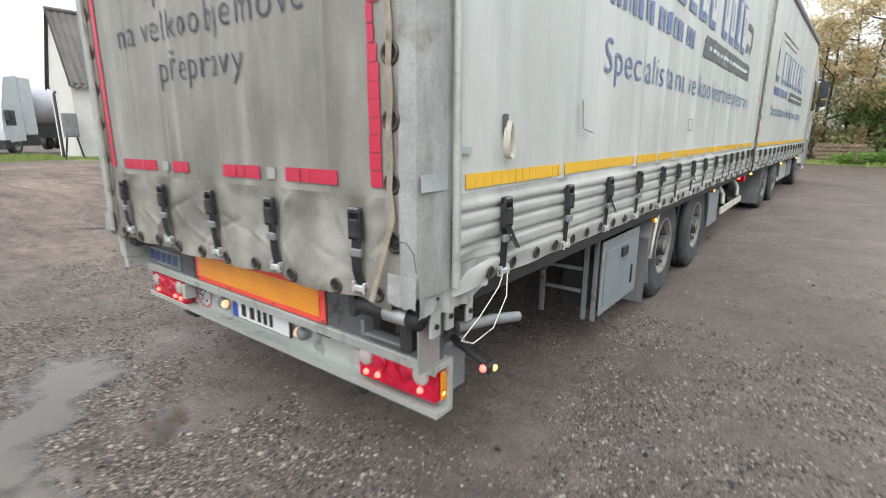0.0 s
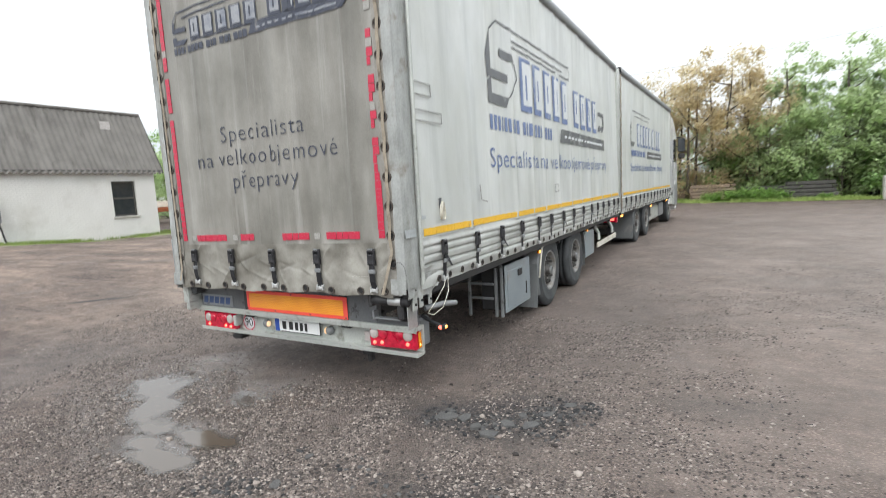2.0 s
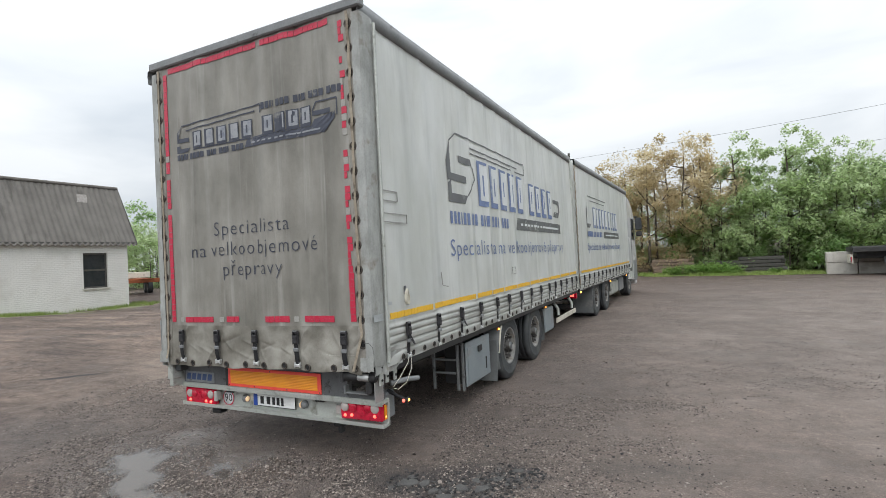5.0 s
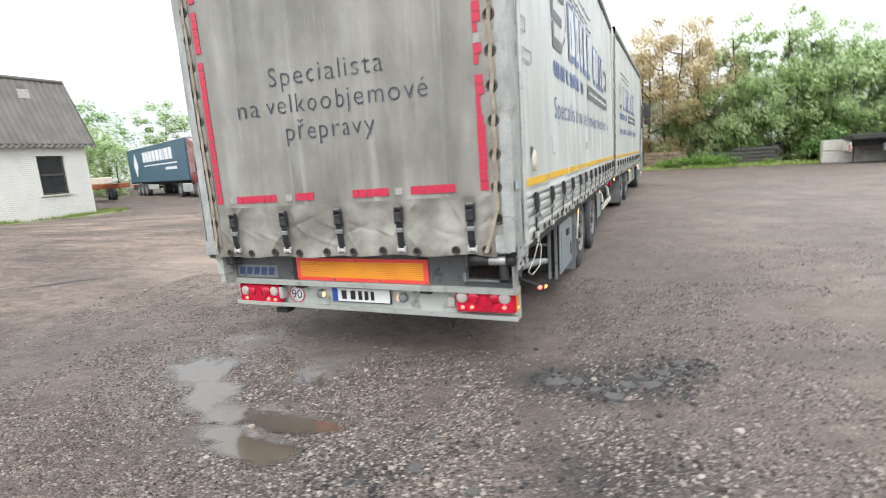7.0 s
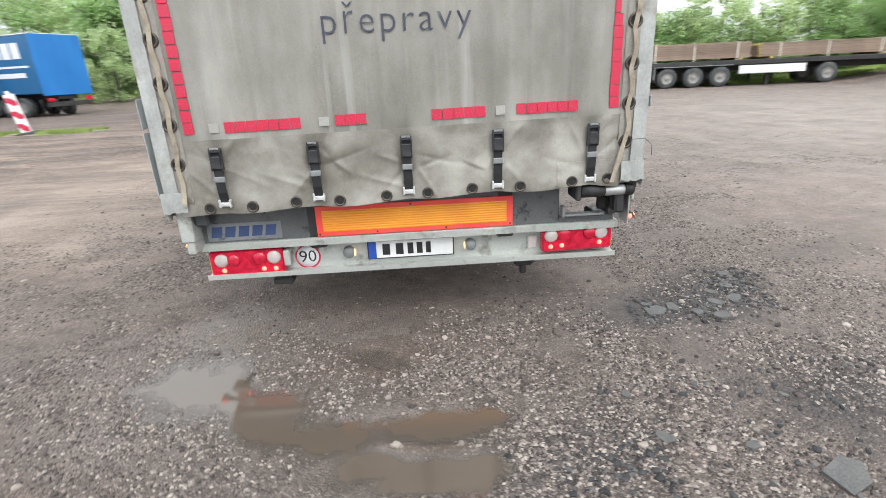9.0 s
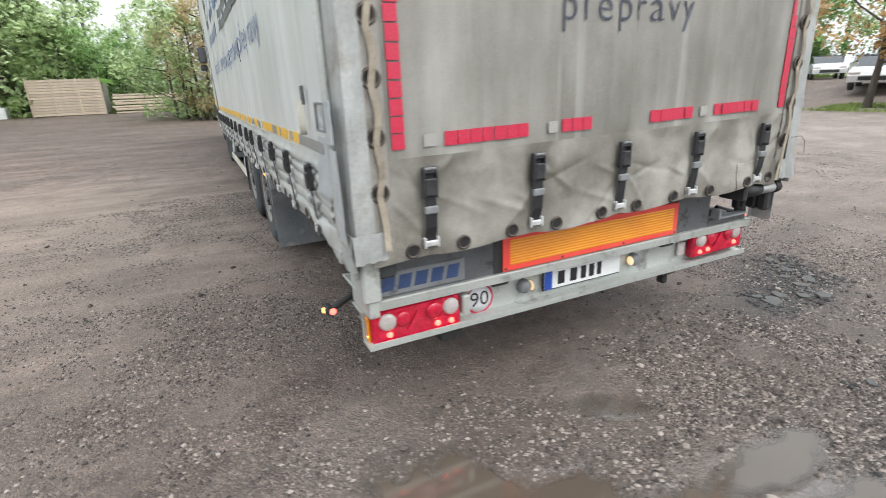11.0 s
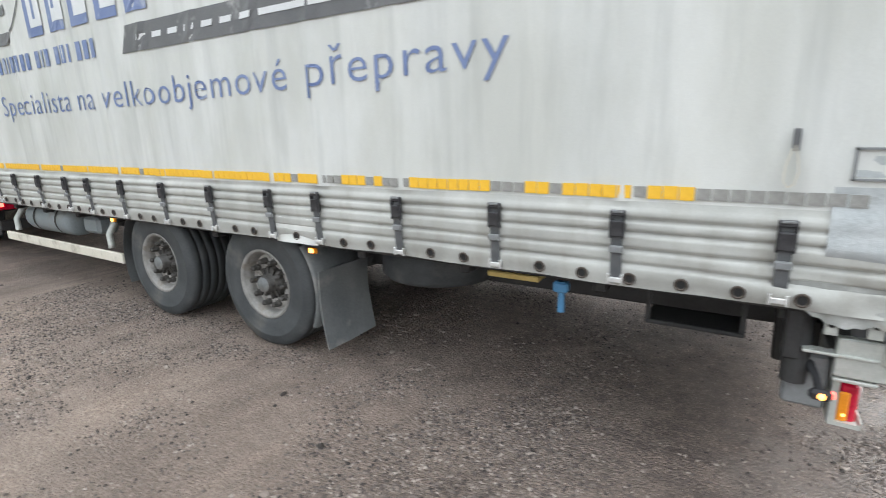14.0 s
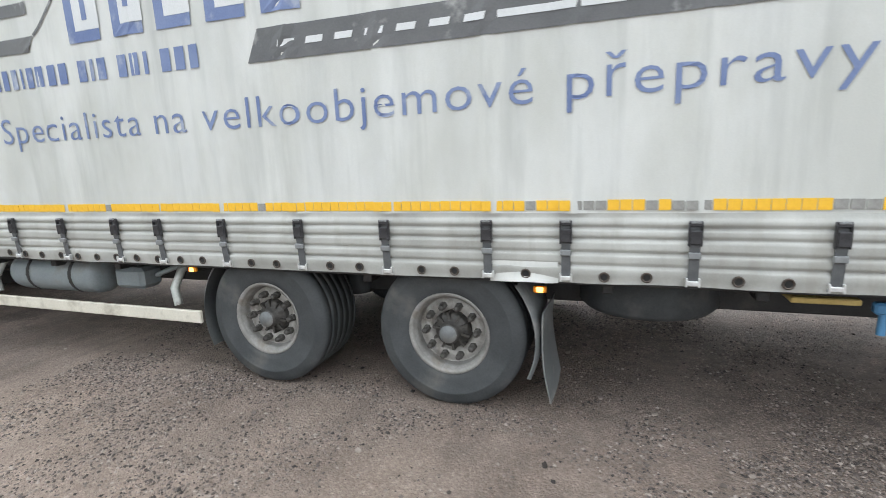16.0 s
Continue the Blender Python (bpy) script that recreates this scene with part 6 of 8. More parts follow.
for sx, y0, y1 in ((1, 6.15, 7.85), (-1, 5.24, 7.70)):
    part("side_guard", Mesh().box(sx * 1.20 - 0.015, sx * 1.20 + 0.015, y0, y1, 0.385, 0.475, 0.006), CREAM, trailer, "cream painted side guard rail")
    for y in (y0 + 0.22, y1 - 0.25):
        br = Mesh().tube([(sx * 1.18, y, 0.50), (sx * 1.17, y + 0.03, 0.62), (sx * 1.10, y + 0.02, 0.74), (sx * 0.98, y, 0.80)], 0.03, 8)
        part("guard_bracket", br, ALU, trailer)
# other side: tanks, spare wheel, step, valve
tank = Mesh().lathe([(6.38, 0.0), (6.385, 0.10), (6.42, 0.148), (6.48, 0.158), (7.30, 0.158), (7.36, 0.148), (7.395, 0.10), (7.40, 0.0)], (-0.98, 0, 0.645), "y", 24)
part("air_tank", tank, BOX_GREY, trailer, "dusty grey air tank")
for y in (6.60, 7.10):
    part("tank_strap", Mesh().lathe([(y, 0.162), (y + 0.04, 0.162)], (-0.98, 0, 0.645), "y", 24), DARK_STEEL, trailer)
part("brake_valve", Mesh().box(-1.05, -0.85, 5.95, 6.25, 0.55, 0.72, 0.03).tube([(-0.95, 5.9, 0.65), (-0.95, 5.7, 0.72), (-0.9, 5.5, 0.78)], 0.02, 8), BOX_GREY, trailer)
sw = Mesh().lathe([(0.56, 0.20), (0.54, 0.28), (0.545, 0.365), (0.575, 0.395), (0.74, 0.395), (0.775, 0.365), (0.78, 0.28), (0.76, 0.20)], (-0.62, 2.30, 0.0), "z", 36)
part("spare_tyre", sw, RUBBER, trailer, "dusty spare tyre slung under the floor")
part("spare_tyre", Mesh().lathe([(0.56, 0.20), (0.54, 0.30), (0.545, 0.42), (0.58, 0.45), (0.74, 0.45), (0.775, 0.42), (0.78, 0.30), (0.76, 0.20)], (0.45, 2.30, 0.0), "z", 36), RUBBER, trailer)
part("timber_chock", Mesh().box(-1.15, -0.8, 1.42, 1.70, 0.735, 0.765, 0.006), TIMBER_END, trailer, "ochre timber block")
part("drain_valve", Mesh().box(-1.125, -1.075, 1.285, 1.36, 0.69, 0.745, 0.01).tube([(-1.10, 1.32, 0.70), (-1.10, 1.32, 0.59)], [0.016, 0.02], 8), BLUE_PLASTIC, trailer, "blue plastic drain valve")
stp = Mesh()
stp.box(-1.05, -0.82, 0.54, 0.94, 0.585, 0.605, 0.006).box(-1.045, -1.02, 0.54, 0.562, 0.60, 0.80, 0.005).box(-1.045, -1.02, 0.918, 0.94, 0.60, 0.80, 0.005)
part("folding_step", stp, DARK_STEEL, trailer)
part("lashing_post", Mesh().tube([(-1.17, 0.37, 0.82), (-1.17, 0.37, 0.50)], 0.045, 10).box(-1.22, -1.1, 0.36, 0.42, 0.60, 0.80, 0.008), DARK_STEEL, trailer)
side_plate = Mesh().box(-1.235, -1.19, 0.03, 0.26, 0.57, 0.72, 0.006)
side_plate.box(-1.245, -1.19, 0.14, 0.36, 0.648, 0.660, 0.003).box(-1.240, -1.19, 0.13, 0.26, 0.553, 0.566, 0.003)
part("corner_step", side_plate, ALU, trailer, "bent aluminium corner step")
cable = Mesh()
cable.tube([(1.29, 0.50, 0.90), (1.312, 0.42, 0.845), (1.305, 0.30, 0.755), (1.285, 0.22, 0.690)], 0.0026, 6)
cable.tube([(1.29, 0.52, 0.90), (1.325, 0.46, 0.80), (1.33, 0.36, 0.70), (1.305, 0.26, 0.662), (1.285, 0.21, 0.685)], 0.0026, 6)
part("seal_cable", cable, CREAM, trailer, "loose pale customs cable")
part("lever_bar", Mesh().tube([(1.22, 0.28, 0.70), (1.30, 0.42, 0.71), (1.33, 0.55, 0.69)], 0.022, 8), GREY_STEEL, trailer)
part("stray_wire", Mesh().tube([(1.19, -0.03, 1.085), (1.25, -0.045, 1.09), (1.285, -0.05, 1.06), (1.295, -0.05, 1.00)], 0.0016, 5), WIRE, trailer)
part("drawbar", Mesh().box(-0.12, 0.12, 7.0, 9.4, 0.42, 0.60, 0.02), DARK_STEEL, trailer)

# ---- the truck in front ----
truck = thing("truck", "white cab truck with a pale grey curtain-sided load box", "truck")
TB0, TB1 = 8.16, 15.95
TSTRAPS = [TB0 + 0.35 + 0.55 * i for i in range(14)]
tsides = curtain_box(truck, TB0, TB1, 3.80, {-1: TSTRAPS, 1: TSTRAPS}, {-1: 41.0, 1: 33.0}, False)


def truck_print(side, curtain, seed):
    sgn = Mesh()
    start = 9.15 if side > 0 else 14.4
    d = 1 if side > 0 else -1
    at = lambda u, v, l=0.004: (side * (1.275 + side_out(start + d * u - TB0, v, seed) + l), start + d * u, v)
    q = lambda pts, l=0.006: facets(sgn, pts, lambda u, v: at(u, v, l))
    q([(0, 2.72), (0.10, 2.95), (0.10, 2.55), (0.02, 2.50)])
    q([(0.02, 2.28), (0.42, 2.28), (0.50, 2.38), (0.10, 2.38), (0.10, 2.5), (0.02, 2.5)])
    q([(0.26, 3.05), (2.6, 3.05), (2.6, 3.075), (0.26, 3.075)])
    q([(0.5, 2.95), (2.4, 2.95), (2.4, 2.97), (0.5, 2.97)])
    q([(2.12, 2.035), (4.70, 2.035), (4.70, 2.215), (2.20, 2.215)])
    sgn.slot = 2
    q([(2.4, 2.11), (4.5, 2.11), (4.5, 2.14), (2.4, 2.14)], 0.009)
    for i in range(9):
        u = 0.8 + i * 0.39 + (0.15 if i > 4 else 0)
        sgn.slot = 1
        q([(u, 2.29), (u + 0.27, 2.29), (u + 0.27, 2.82), (u, 2.82)], 0.008)
        sgn.slot = 2
        q([(u + 0.07, 2.36), (u + 0.30, 2.36), (u + 0.30, 2.79), (u + 0.07, 2.79)], 0.010)
    part("company_sign", sgn, [PRINT_GREY, PRINT_BLUE, PRINT_PALE], curtain, "grey and blue emblem with a road band")
    for word, u0, u1 in (("Specialista", 0.0, 1.30), ("na", 1.40, 1.65), ("velkoobjemové", 1.78, 3.68), ("přepravy", 3.80, 4.9)):
        wd = Mesh()
        written(wd, lettering(word, u1 - u0, 0.18), lambda u, v: at(u0 + u, v + 1.72, 0.006))
        part("slogan_word", wd, PRINT_BLUE, curtain, "faded blue printed word")
    u = 0.03
    for w in (0.09, 0.08, 0.08, 0.10, 0.10, 0.10, -0.06, 0.10, 0.05, 0.10, -0.06, 0.10, 0.10, 0.05, -0.06, 0.10, 0.10, 0.10):
        if w > 0:
            part("print_bar", bars(Mesh(), u, 2.06, [w], 0.135, 0, lambda a, b: at(a, b, 0.006)), PRINT_BLUE, curtain)
        u += abs(w) + 0.022


truck_print(1, tsides[1], 33.0)
truck_print(-1, tsides[-1], 41.0)
part("rear_wall", Mesh().box(-1.26, 1.26, TB0 - 0.02, TB0 + 0.03, 0.86, 3.76, 0.01), CURTAIN, truck)
for sx in (-1, 1):
    part("lacing_rope", Mesh().tube([(sx * (1.285 + 0.006 * (i % 2)), TB0 - 0.02 + 0.01 * (i % 2), 0.95 + 0.1 * i) for i in range(28)], 0.012, 6), ROPE_BAND, truck)
    part("chassis_rail", Mesh().box(sx * 0.42 - 0.04, sx * 0.42 + 0.04, TB0 - 0.1, 17.5, 0.52, 0.82, 0.01), DARK_STEEL, truck)
    tl_ = part("tail_lamp", Mesh().box(sx * 1.0 - 0.2, sx * 1.0 + 0.2, TB0 - 0.06, TB0 + 0.02, 0.66, 0.80, 0.012), LENS_RED, truck, "red tail lamp, lit")
    part("bulb", Mesh().box(sx * 1.1 - 0.04, sx * 1.1 + 0.04, TB0 - 0.072, TB0 - 0.058, 0.70, 0.77, 0.004), GLOW_RED, tl_)
    for y in (10.3, 11.7):
        wheel(truck, sx * 1.165, y, sx, 0.48)
    wheel(truck, sx * 1.165, 16.25, sx, 0.48, twin=False)
    x0, x1 = sorted((sx * 0.72, sx * 1.22))
    guard_arch(truck, x0, x1, 10.3, 0.48, 0.56, 60, 180)
    guard_arch(truck, x0, x1, 11.7, 0.48, 0.56, 0, 120)
    fl = Mesh().sheet([x0, x1], [0.15, 0.3, 0.5, 0.78], lambda x, z: (x, 9.66 + 0.03 * math.sin(z * 4), z), True, 0.01, (0, 1, 0))
    part("mudflap", fl, FLAP, truck, "grey mudflap")
    part("fuel_tank" if sx > 0 else "battery_box", Mesh().box(min(sx * 0.72, sx * 1.18), max(sx * 0.72, sx * 1.18), 12.6, 13.9, 0.32, 0.76, 0.06), ALU if sx > 0 else GREY_STEEL, truck)
    part("locker", Mesh().box(min(sx * 0.78, sx * 1.18), max(sx * 0.78, sx * 1.18), 14.1, 15.0, 0.34, 0.76, 0.03), GREY_STEEL, truck)
    for y in (8.4, 12.2, 15.4):
        part("marker_lamp", Mesh().box(sx * 1.235 - 0.012, sx * 1.235 + 0.012, y - 0.05, y + 0.05, 0.76, 0.80, 0.005), GLOW_AMBER, truck, "amber side marker, lit")
part("rear_bumper", Mesh().box(-1.1, 1.1, TB0 + 0.05, TB0 + 0.15, 0.40, 0.52, 0.01), DARK_STEEL, truck)
for y in (10.3, 11.7, 16.25):
    part("axle", Mesh().tube([(-1.1, y, 0.48), (1.1, y, 0.48)], 0.07, 10), DARK_STEEL, truck)
# cab: outline in the y-z plane, given width, with a chamfered nose
cab_prof = [(16.10, 0.60), (18.10, 0.45), (18.22, 0.75), (18.20, 1.55), (18.10, 1.75), (17.97, 2.95), (17.62, 3.20), (16.90, 3.55), (16.15, 3.62), (16.10, 3.3)]
cab = Mesh()
xs_c = (-1.25, -1.19, 1.19, 1.25)
ins = (0.025, 0.0, 0.0, 0.025)
n = len(cab_prof)
cy, cz = 17.10, 1.9
ringv = []
for x, i_ in zip(xs_c, ins):
    ringv.append([(x, y + (cy - y) * i_, z + (cz - z) * i_ * 0.5) for y, z in cab_prof])
cab.add([p for r in ringv for p in r], [(k * n + i, k * n + (i + 1) % n, (k + 1) * n + (i + 1) % n, (k + 1) * n + i) for k in range(3) for i in range(n)] + [tuple(range(n)), tuple(range(3 * n, 4 * n))])
cabo = part("cab", cab, WHITE, truck, "white sleeper cab")
part("windscreen", Mesh().add([(-1.1, 18.11, 1.80), (1.1, 18.11, 1.80), (1.05, 17.99, 2.9), (-1.05, 17.99, 2.9)], [(0, 1, 2, 3)]), GLASS, cabo)
for sx in (-1, 1):
    part("side_window", Mesh().box(sx * 1.253 - 0.003, sx * 1.253 + 0.003, 17.05, 17.86, 2.05, 2.85, 0.002), GLASS, cabo)
    part("door_seam", Mesh().box(sx * 1.252 - 0.003, sx * 1.252 + 0.003, 16.90, 16.91, 0.8, 2.9), DARK_STEEL, cabo)
    part("lower_skirt", Mesh().box(sx * 1.248 - 0.012, sx * 1.248 + 0.012, 17.25, 18.16, 0.50, 1.25, 0.006), GREY_STEEL, cabo, "grey lower step panel")
    part("wheel_arch", Mesh().box(sx * 1.20 - 0.06, sx * 1.20 + 0.06, 15.75, 16.80, 0.86, 1.02, 0.03), DARK_STEEL, cabo)
    mr = part("wing_mirror", Mesh().box(sx * 1.42 - 0.12, sx * 1.42 + 0.12, 17.88, 18.00, 2.42, 2.92, 0.04), DARK_STEEL, truck, "black wing mirror")
    part("mirror_arm", Mesh().tube([(sx * 1.2, 17.93, 2.95), (sx * 1.4, 17.93, 2.95)], 0.025, 6), DARK_STEEL, mr)
    part("mirror_glass", Mesh().box(sx * 1.42 - 0.10, sx * 1.42 + 0.10, 17.87, 17.88, 2.45, 2.89), GLASS, mr)
    part("lower_mirror", Mesh().box(sx * 1.42 - 0.11, sx * 1.42 + 0.11, 17.90, 18.00, 2.18, 2.38, 0.04), DARK_STEEL, mr)
    part("wind_deflector", Mesh().box(sx * 1.20 - 0.02, sx * 1.20 + 0.02, 15.90, 16.30, 1.0, 3.5, 0.01), WHITE, truck)
part("bumper", Mesh().box(-1.22, 1.22, 18.05, 18.30, 0.30, 0.75, 0.05), WHITE, truck)

truck.matrix_basis = Matrix.Translation((0, 8.0, 0)) @ Matrix.Rotation(radians(-2.0), 4, "Z") @ Matrix.Translation((0, -8.0, 0))

# ---- buildings round the yard ----
def brick_wall_material():
    m = surface("whitewashed_brick_wall", (0.68, 0.67, 0.63), (0.78, 0.77, 0.73), 0.85, scale=0.7, fine=14, fine_mix=0.2, bump=0, stain=(0.47, 0.45, 0.39), stain_scale=0.5, stain_at=(0.55, 0.8))
    t = m.node_tree
    b = t.nodes["Principled BSDF"]
    co = t.nodes.new("ShaderNodeTexCoord")
    sp = t.nodes.new("ShaderNodeSeparateXYZ")
    ad = t.nodes.new("ShaderNodeMath")
    mp = t.nodes.new("ShaderNodeCombineXYZ")
    t.links.new(sp.outputs["X"], ad.inputs[0])
    t.links.new(sp.outputs["Y"], ad.inputs[1])
    t.links.new(ad.outputs[0], mp.inputs["X"])
    t.links.new(sp.outputs["Z"], mp.inputs["Y"])
    br = t.nodes.new("ShaderNodeTexBrick")
    br.inputs["Scale"].default_value = 1.0
    br.inputs["Brick Width"].default_value = 0.26
    br.inputs["Row Height"].default_value = 0.10
    br.inputs["Mortar Size"].default_value = 0.010
    t.links.new(co.outputs["Object"], sp.inputs[0])
    t.links.new(mp.outputs[0], br.inputs["Vector"])
    bp = t.nodes.new("ShaderNodeBump")
    bp.inputs["Distance"].default_value = 0.012
    bp.invert = True
    dm = t.nodes.new("ShaderNodeMix")
    dm.data_type = "RGBA"
    dm.inputs[7].default_value = (0.645, 0.635, 0.595, 1)
    t.links.new(br.outputs["Fac"], dm.inputs[0])
    t.links.new(b.inputs["Base Color"].links[0].from_socket, dm.inputs[6])
    t.links.new(dm.outputs[2], b.inputs["Base Color"])
    t.links.new(br.outputs["Fac"], bp.inputs["Height"])
    t.links.new(bp.outputs[0], b.inputs["Normal"])
    return m


WALL_WHITE = brick_wall_material()
house = thing("workshop", "white brick workshop with a grey fibre-cement gable roof", "building", "", pose(-27.0, 15.45, 0))
L_, W_, H_, RZ = 7.72, 3.0, 3.68, 7.0
wy0, wy1, wz0, wz1 = -2.49, -1.17, 0.95, 2.95
wm = Mesh()
for y0, y1, z0, z1 in ((-L_, wy0, -0.6, H_), (wy1, 0, -0.6, H_), (wy0, wy1, -0.6, wz0), (wy0, wy1, wz1, H_)):
    wm.box(-0.38, 0.0, y0, y1, z0, z1)
part("front_wall", wm, WALL_WHITE, house, "whitewashed brick wall with a window opening")
part("back_wall", Mesh().box(-W_, -W_ + 0.38, -L_, 0, -0.6, H_), WALL_WHITE, house)
for ya in (-L_, -0.38):
    gw = Mesh().prism([(-W_ + 0.38, -0.6), (-0.38, -0.6), (-0.38, H_), (0, H_), (-W_ / 2, RZ - 0.15), (-W_, H_), (-W_ + 0.38, H_)], 0.38, lambda u, v, w: (u, ya + w, v))
    part("gable_wall", gw, WALL_WHITE, house)
for i, slope in enumerate((1, -1)):
    rf = Mesh()
    us = [j / 6 for j in range(7)]
    ys_ = steps((-L_ - 0.12, 0.45, 0.05))
    rf.sheet(ys_, us, lambda y, u: (-W_ / 2 + slope * (W_ / 2 + 0.30) * u, y, RZ - (RZ - H_ + 0.28) * u * (W_ / 2 + 0.3) / (W_ / 2 + 0.3) + 0.06 * math.sin(y * 2 * math.pi / 0.30) - 0.03 * (int(u * 2.99) % 2)), True, 0.02, (0, 0, -1))
    part("roof", rf, ASBESTOS, house, "weathered corrugated fibre-cement roof")
part("ridge", Mesh().tube([(-W_ / 2, -L_ - 0.12, RZ + 0.02), (-W_ / 2, 0.40, RZ + 0.02)], 0.10, 8), ASBESTOS, house)
fs_ = Mesh()
for slope in (1, -1):
    for y in (-L_ - 0.13, 0.40):
        a, b = (-W_ / 2, RZ - 0.10), (-W_ / 2 + slope * (W_ / 2 + 0.28), H_ - 0.33)
        fs_.add([(a[0], y, a[1]), (b[0], y, b[1]), (b[0], y, b[1] + 0.22), (a[0], y, a[1] + 0.12), (a[0], y + 0.05, a[1]), (b[0], y + 0.05, b[1]), (b[0], y + 0.05, b[1] + 0.22), (a[0], y + 0.05, a[1] + 0.12)],
                [(0, 1, 2, 3), (4, 7, 6, 5), (0, 4, 5, 1), (3, 2, 6, 7), (1, 5, 6, 2), (0, 3, 7, 4)])
fs_.box(0.0, 0.25, -L_ - 0.1, 0.42, H_ - 0.22, H_ - 0.12)
part("fascia", fs_, DARK_WOOD, house, "dark weathered eaves boards")
part("roof_patch", Mesh().sheet([-2.25 + 0.11 * i for i in range(6)], [0.17, 0.22, 0.27, 0.31], lambda y, u: (-W_ / 2 + (W_ / 2 + 0.30) * u, y + 0.15 * math.sin(9 * u), RZ - (RZ - H_ + 0.28) * u + 0.06)), TIMBER_GREY, house, "dull repair patch")
win = part("window", Mesh().box(-0.20, -0.12, wy0, wy1, wz0, wz0 + 0.09).box(-0.20, -0.12, wy0, wy1, wz1 - 0.09, wz1).box(-0.20, -0.12, wy0, wy0 + 0.09, wz0 + 0.09, wz1 - 0.09).box(-0.20, -0.12, wy1 - 0.09, wy1, wz0 + 0.09, wz1 - 0.09).box(-0.20, -0.12, wy0 + 0.09, wy1 - 0.09, 1.93, 2.03), DARK_WOOD, house, "dark framed two-light window")
for z0, z1 in ((wz0 + 0.09, 1.93), (2.03, wz1 - 0.09)):
    part("pane", Mesh().box(-0.17, -0.15, wy0 + 0.09, wy1 - 0.09, z0, z1), GLASS, win)
part("sill", Mesh().box(-0.05, 0.10, wy0 - 0.08, wy1 + 0.08, wz0 - 0.08, wz0, 0.01), CONCRETE, win)
# meter cabinet on posts by the near corner
meter = thing("meter_cabinet", "grey electric cabinet on thin posts beside the white wall", "cabinet", "", pose(-26.6, 7.35, 0))
part("body", Mesh().box(-0.15, 0.15, -0.28, 0.28, 1.05, 2.15, 0.02), GREY_STEEL, meter)
part("door", Mesh().box(0.152, 0.17, -0.24, 0.24, 1.1, 2.1, 0.008), GREY_STEEL, meter)
for y in (-0.2, 0.2):
    part("leg", Mesh().tube([(0, y, 1.05), (0, y * 2.0, -0.1)], 0.04, 8), DARK_STEEL, meter)
part("conduit", Mesh().tube([(-0.1, -0.42, -0.1), (-0.1, -0.42, 3.0), (-0.3, -0.3, 3.1)], 0.06, 8), DARK_STEEL, meter)

# dark shed on the other side of the yard
shed = thing("shed", "dark slate-blue clad shed with a flat overhanging roof", "shed", "", pose(19.6, 5.8, 0))
part("wall", Mesh().box(0.03, 4.0, -4.6, 0.0, -0.1, 3.05), SHED_DARK, shed)
plank = Mesh().box(0.0, 0.028, -4.6, 0.0, 0.0, 0.29, 0.006).mesh("cladding_board")
plank.materials.append(SHED_DARK)
for i in range(10):
    o = new("cladding_board", plank)
    o.parent = shed
    o.location = (0, 0, 0.02 + i * 0.302)
part("roof", Mesh().box(-0.12, 4.15, -4.65, 0.35, 3.06, 3.18, 0.02), DARK_WOOD, shed, "thin dark overhanging roof")
marks = Mesh().prism([(-1.62, 2.52), (-2.30, 2.50), (-2.24, 1.95), (-2.26, 1.62), (-2.16, 1.60), (-2.14, 1.80), (-2.02, 1.86), (-1.96, 1.64), (-1.84, 1.64), (-1.80, 1.84), (-1.70, 1.80), (-1.66, 1.64), (-1.56, 1.66), (-1.58, 1.90), (-1.66, 2.05)], 0.012, lambda u, v, w: (-w, u, v))
part("torn_poster", marks, PRINT_PALE, shed, "torn white sheet on the cladding")
board = thing("leaning_panel", "rusty orange panel leaning on the dark shed", "panel", "", pose(19.48, 3.05, 0, 0, 4, 0))
part("sheet", Mesh().box(-0.03, 0.03, -0.45, 0.45, 0.0, 0.95, 0.01), RUST, board)
part("rail", Mesh().box(-0.05, -0.031, -0.45, 0.45, 0.6, 0.68, 0.004), RUST, board)

# pale blue house with a window behind the shed
blue = thing("blue_house", "pale blue clad house with peach upper wall", "house", "", pose(30, 3.2, 0))
part("wall", Mesh().box(0, 8, -20, 0.0, -0.1, 1.75), HOUSE_BLUE, blue)
part("upper_wall", Mesh().box(0.05, 7.95, -19.95, -0.05, 1.75, 2.75), PEACH, blue)
part("roof", Mesh().prism([(-0.4, 2.76), (8.4, 2.76), (4.0, 4.4)], 20.6, lambda u, v, w: (u, -20.3 + w, v)), ASBESTOS, blue)
for y in (-7.5, -11.0, -14.5):
    wn_ = part("window", Mesh().box(-0.06, 0.0, y - 0.7, y + 0.7, 0.9, 2.3, 0.01), WHITE, blue)
    part("pane", Mesh().box(-0.07, -0.062, y - 0.58, y + 0.58, 1.02, 2.18), GLASS, wn_)
part("door", Mesh().box(-0.05, 0.0, -3.45, -2.6, 1.35, 2.3, 0.01), BLUE_CURTAIN, blue, "dark blue hung sheet")
for y in (-2.35, -1.9):
    part("post", Mesh().box(-0.08, 0.0, y - 0.09, y + 0.09, 1.5, 2.5, 0.01), WHITE, blue)
grill = thing("kettle_grill", "black kettle grill on thin legs by the blue house", "grill", "", pose(28.4, -0.75, 0))
part("kettle", Mesh().lathe([(0.75, 0.0), (0.78, 0.22), (0.95, 0.34), (1.10, 0.30), (1.20, 0.12), (1.22, 0.0)], (0, 0, 0), "z", 18), BLACK, grill)
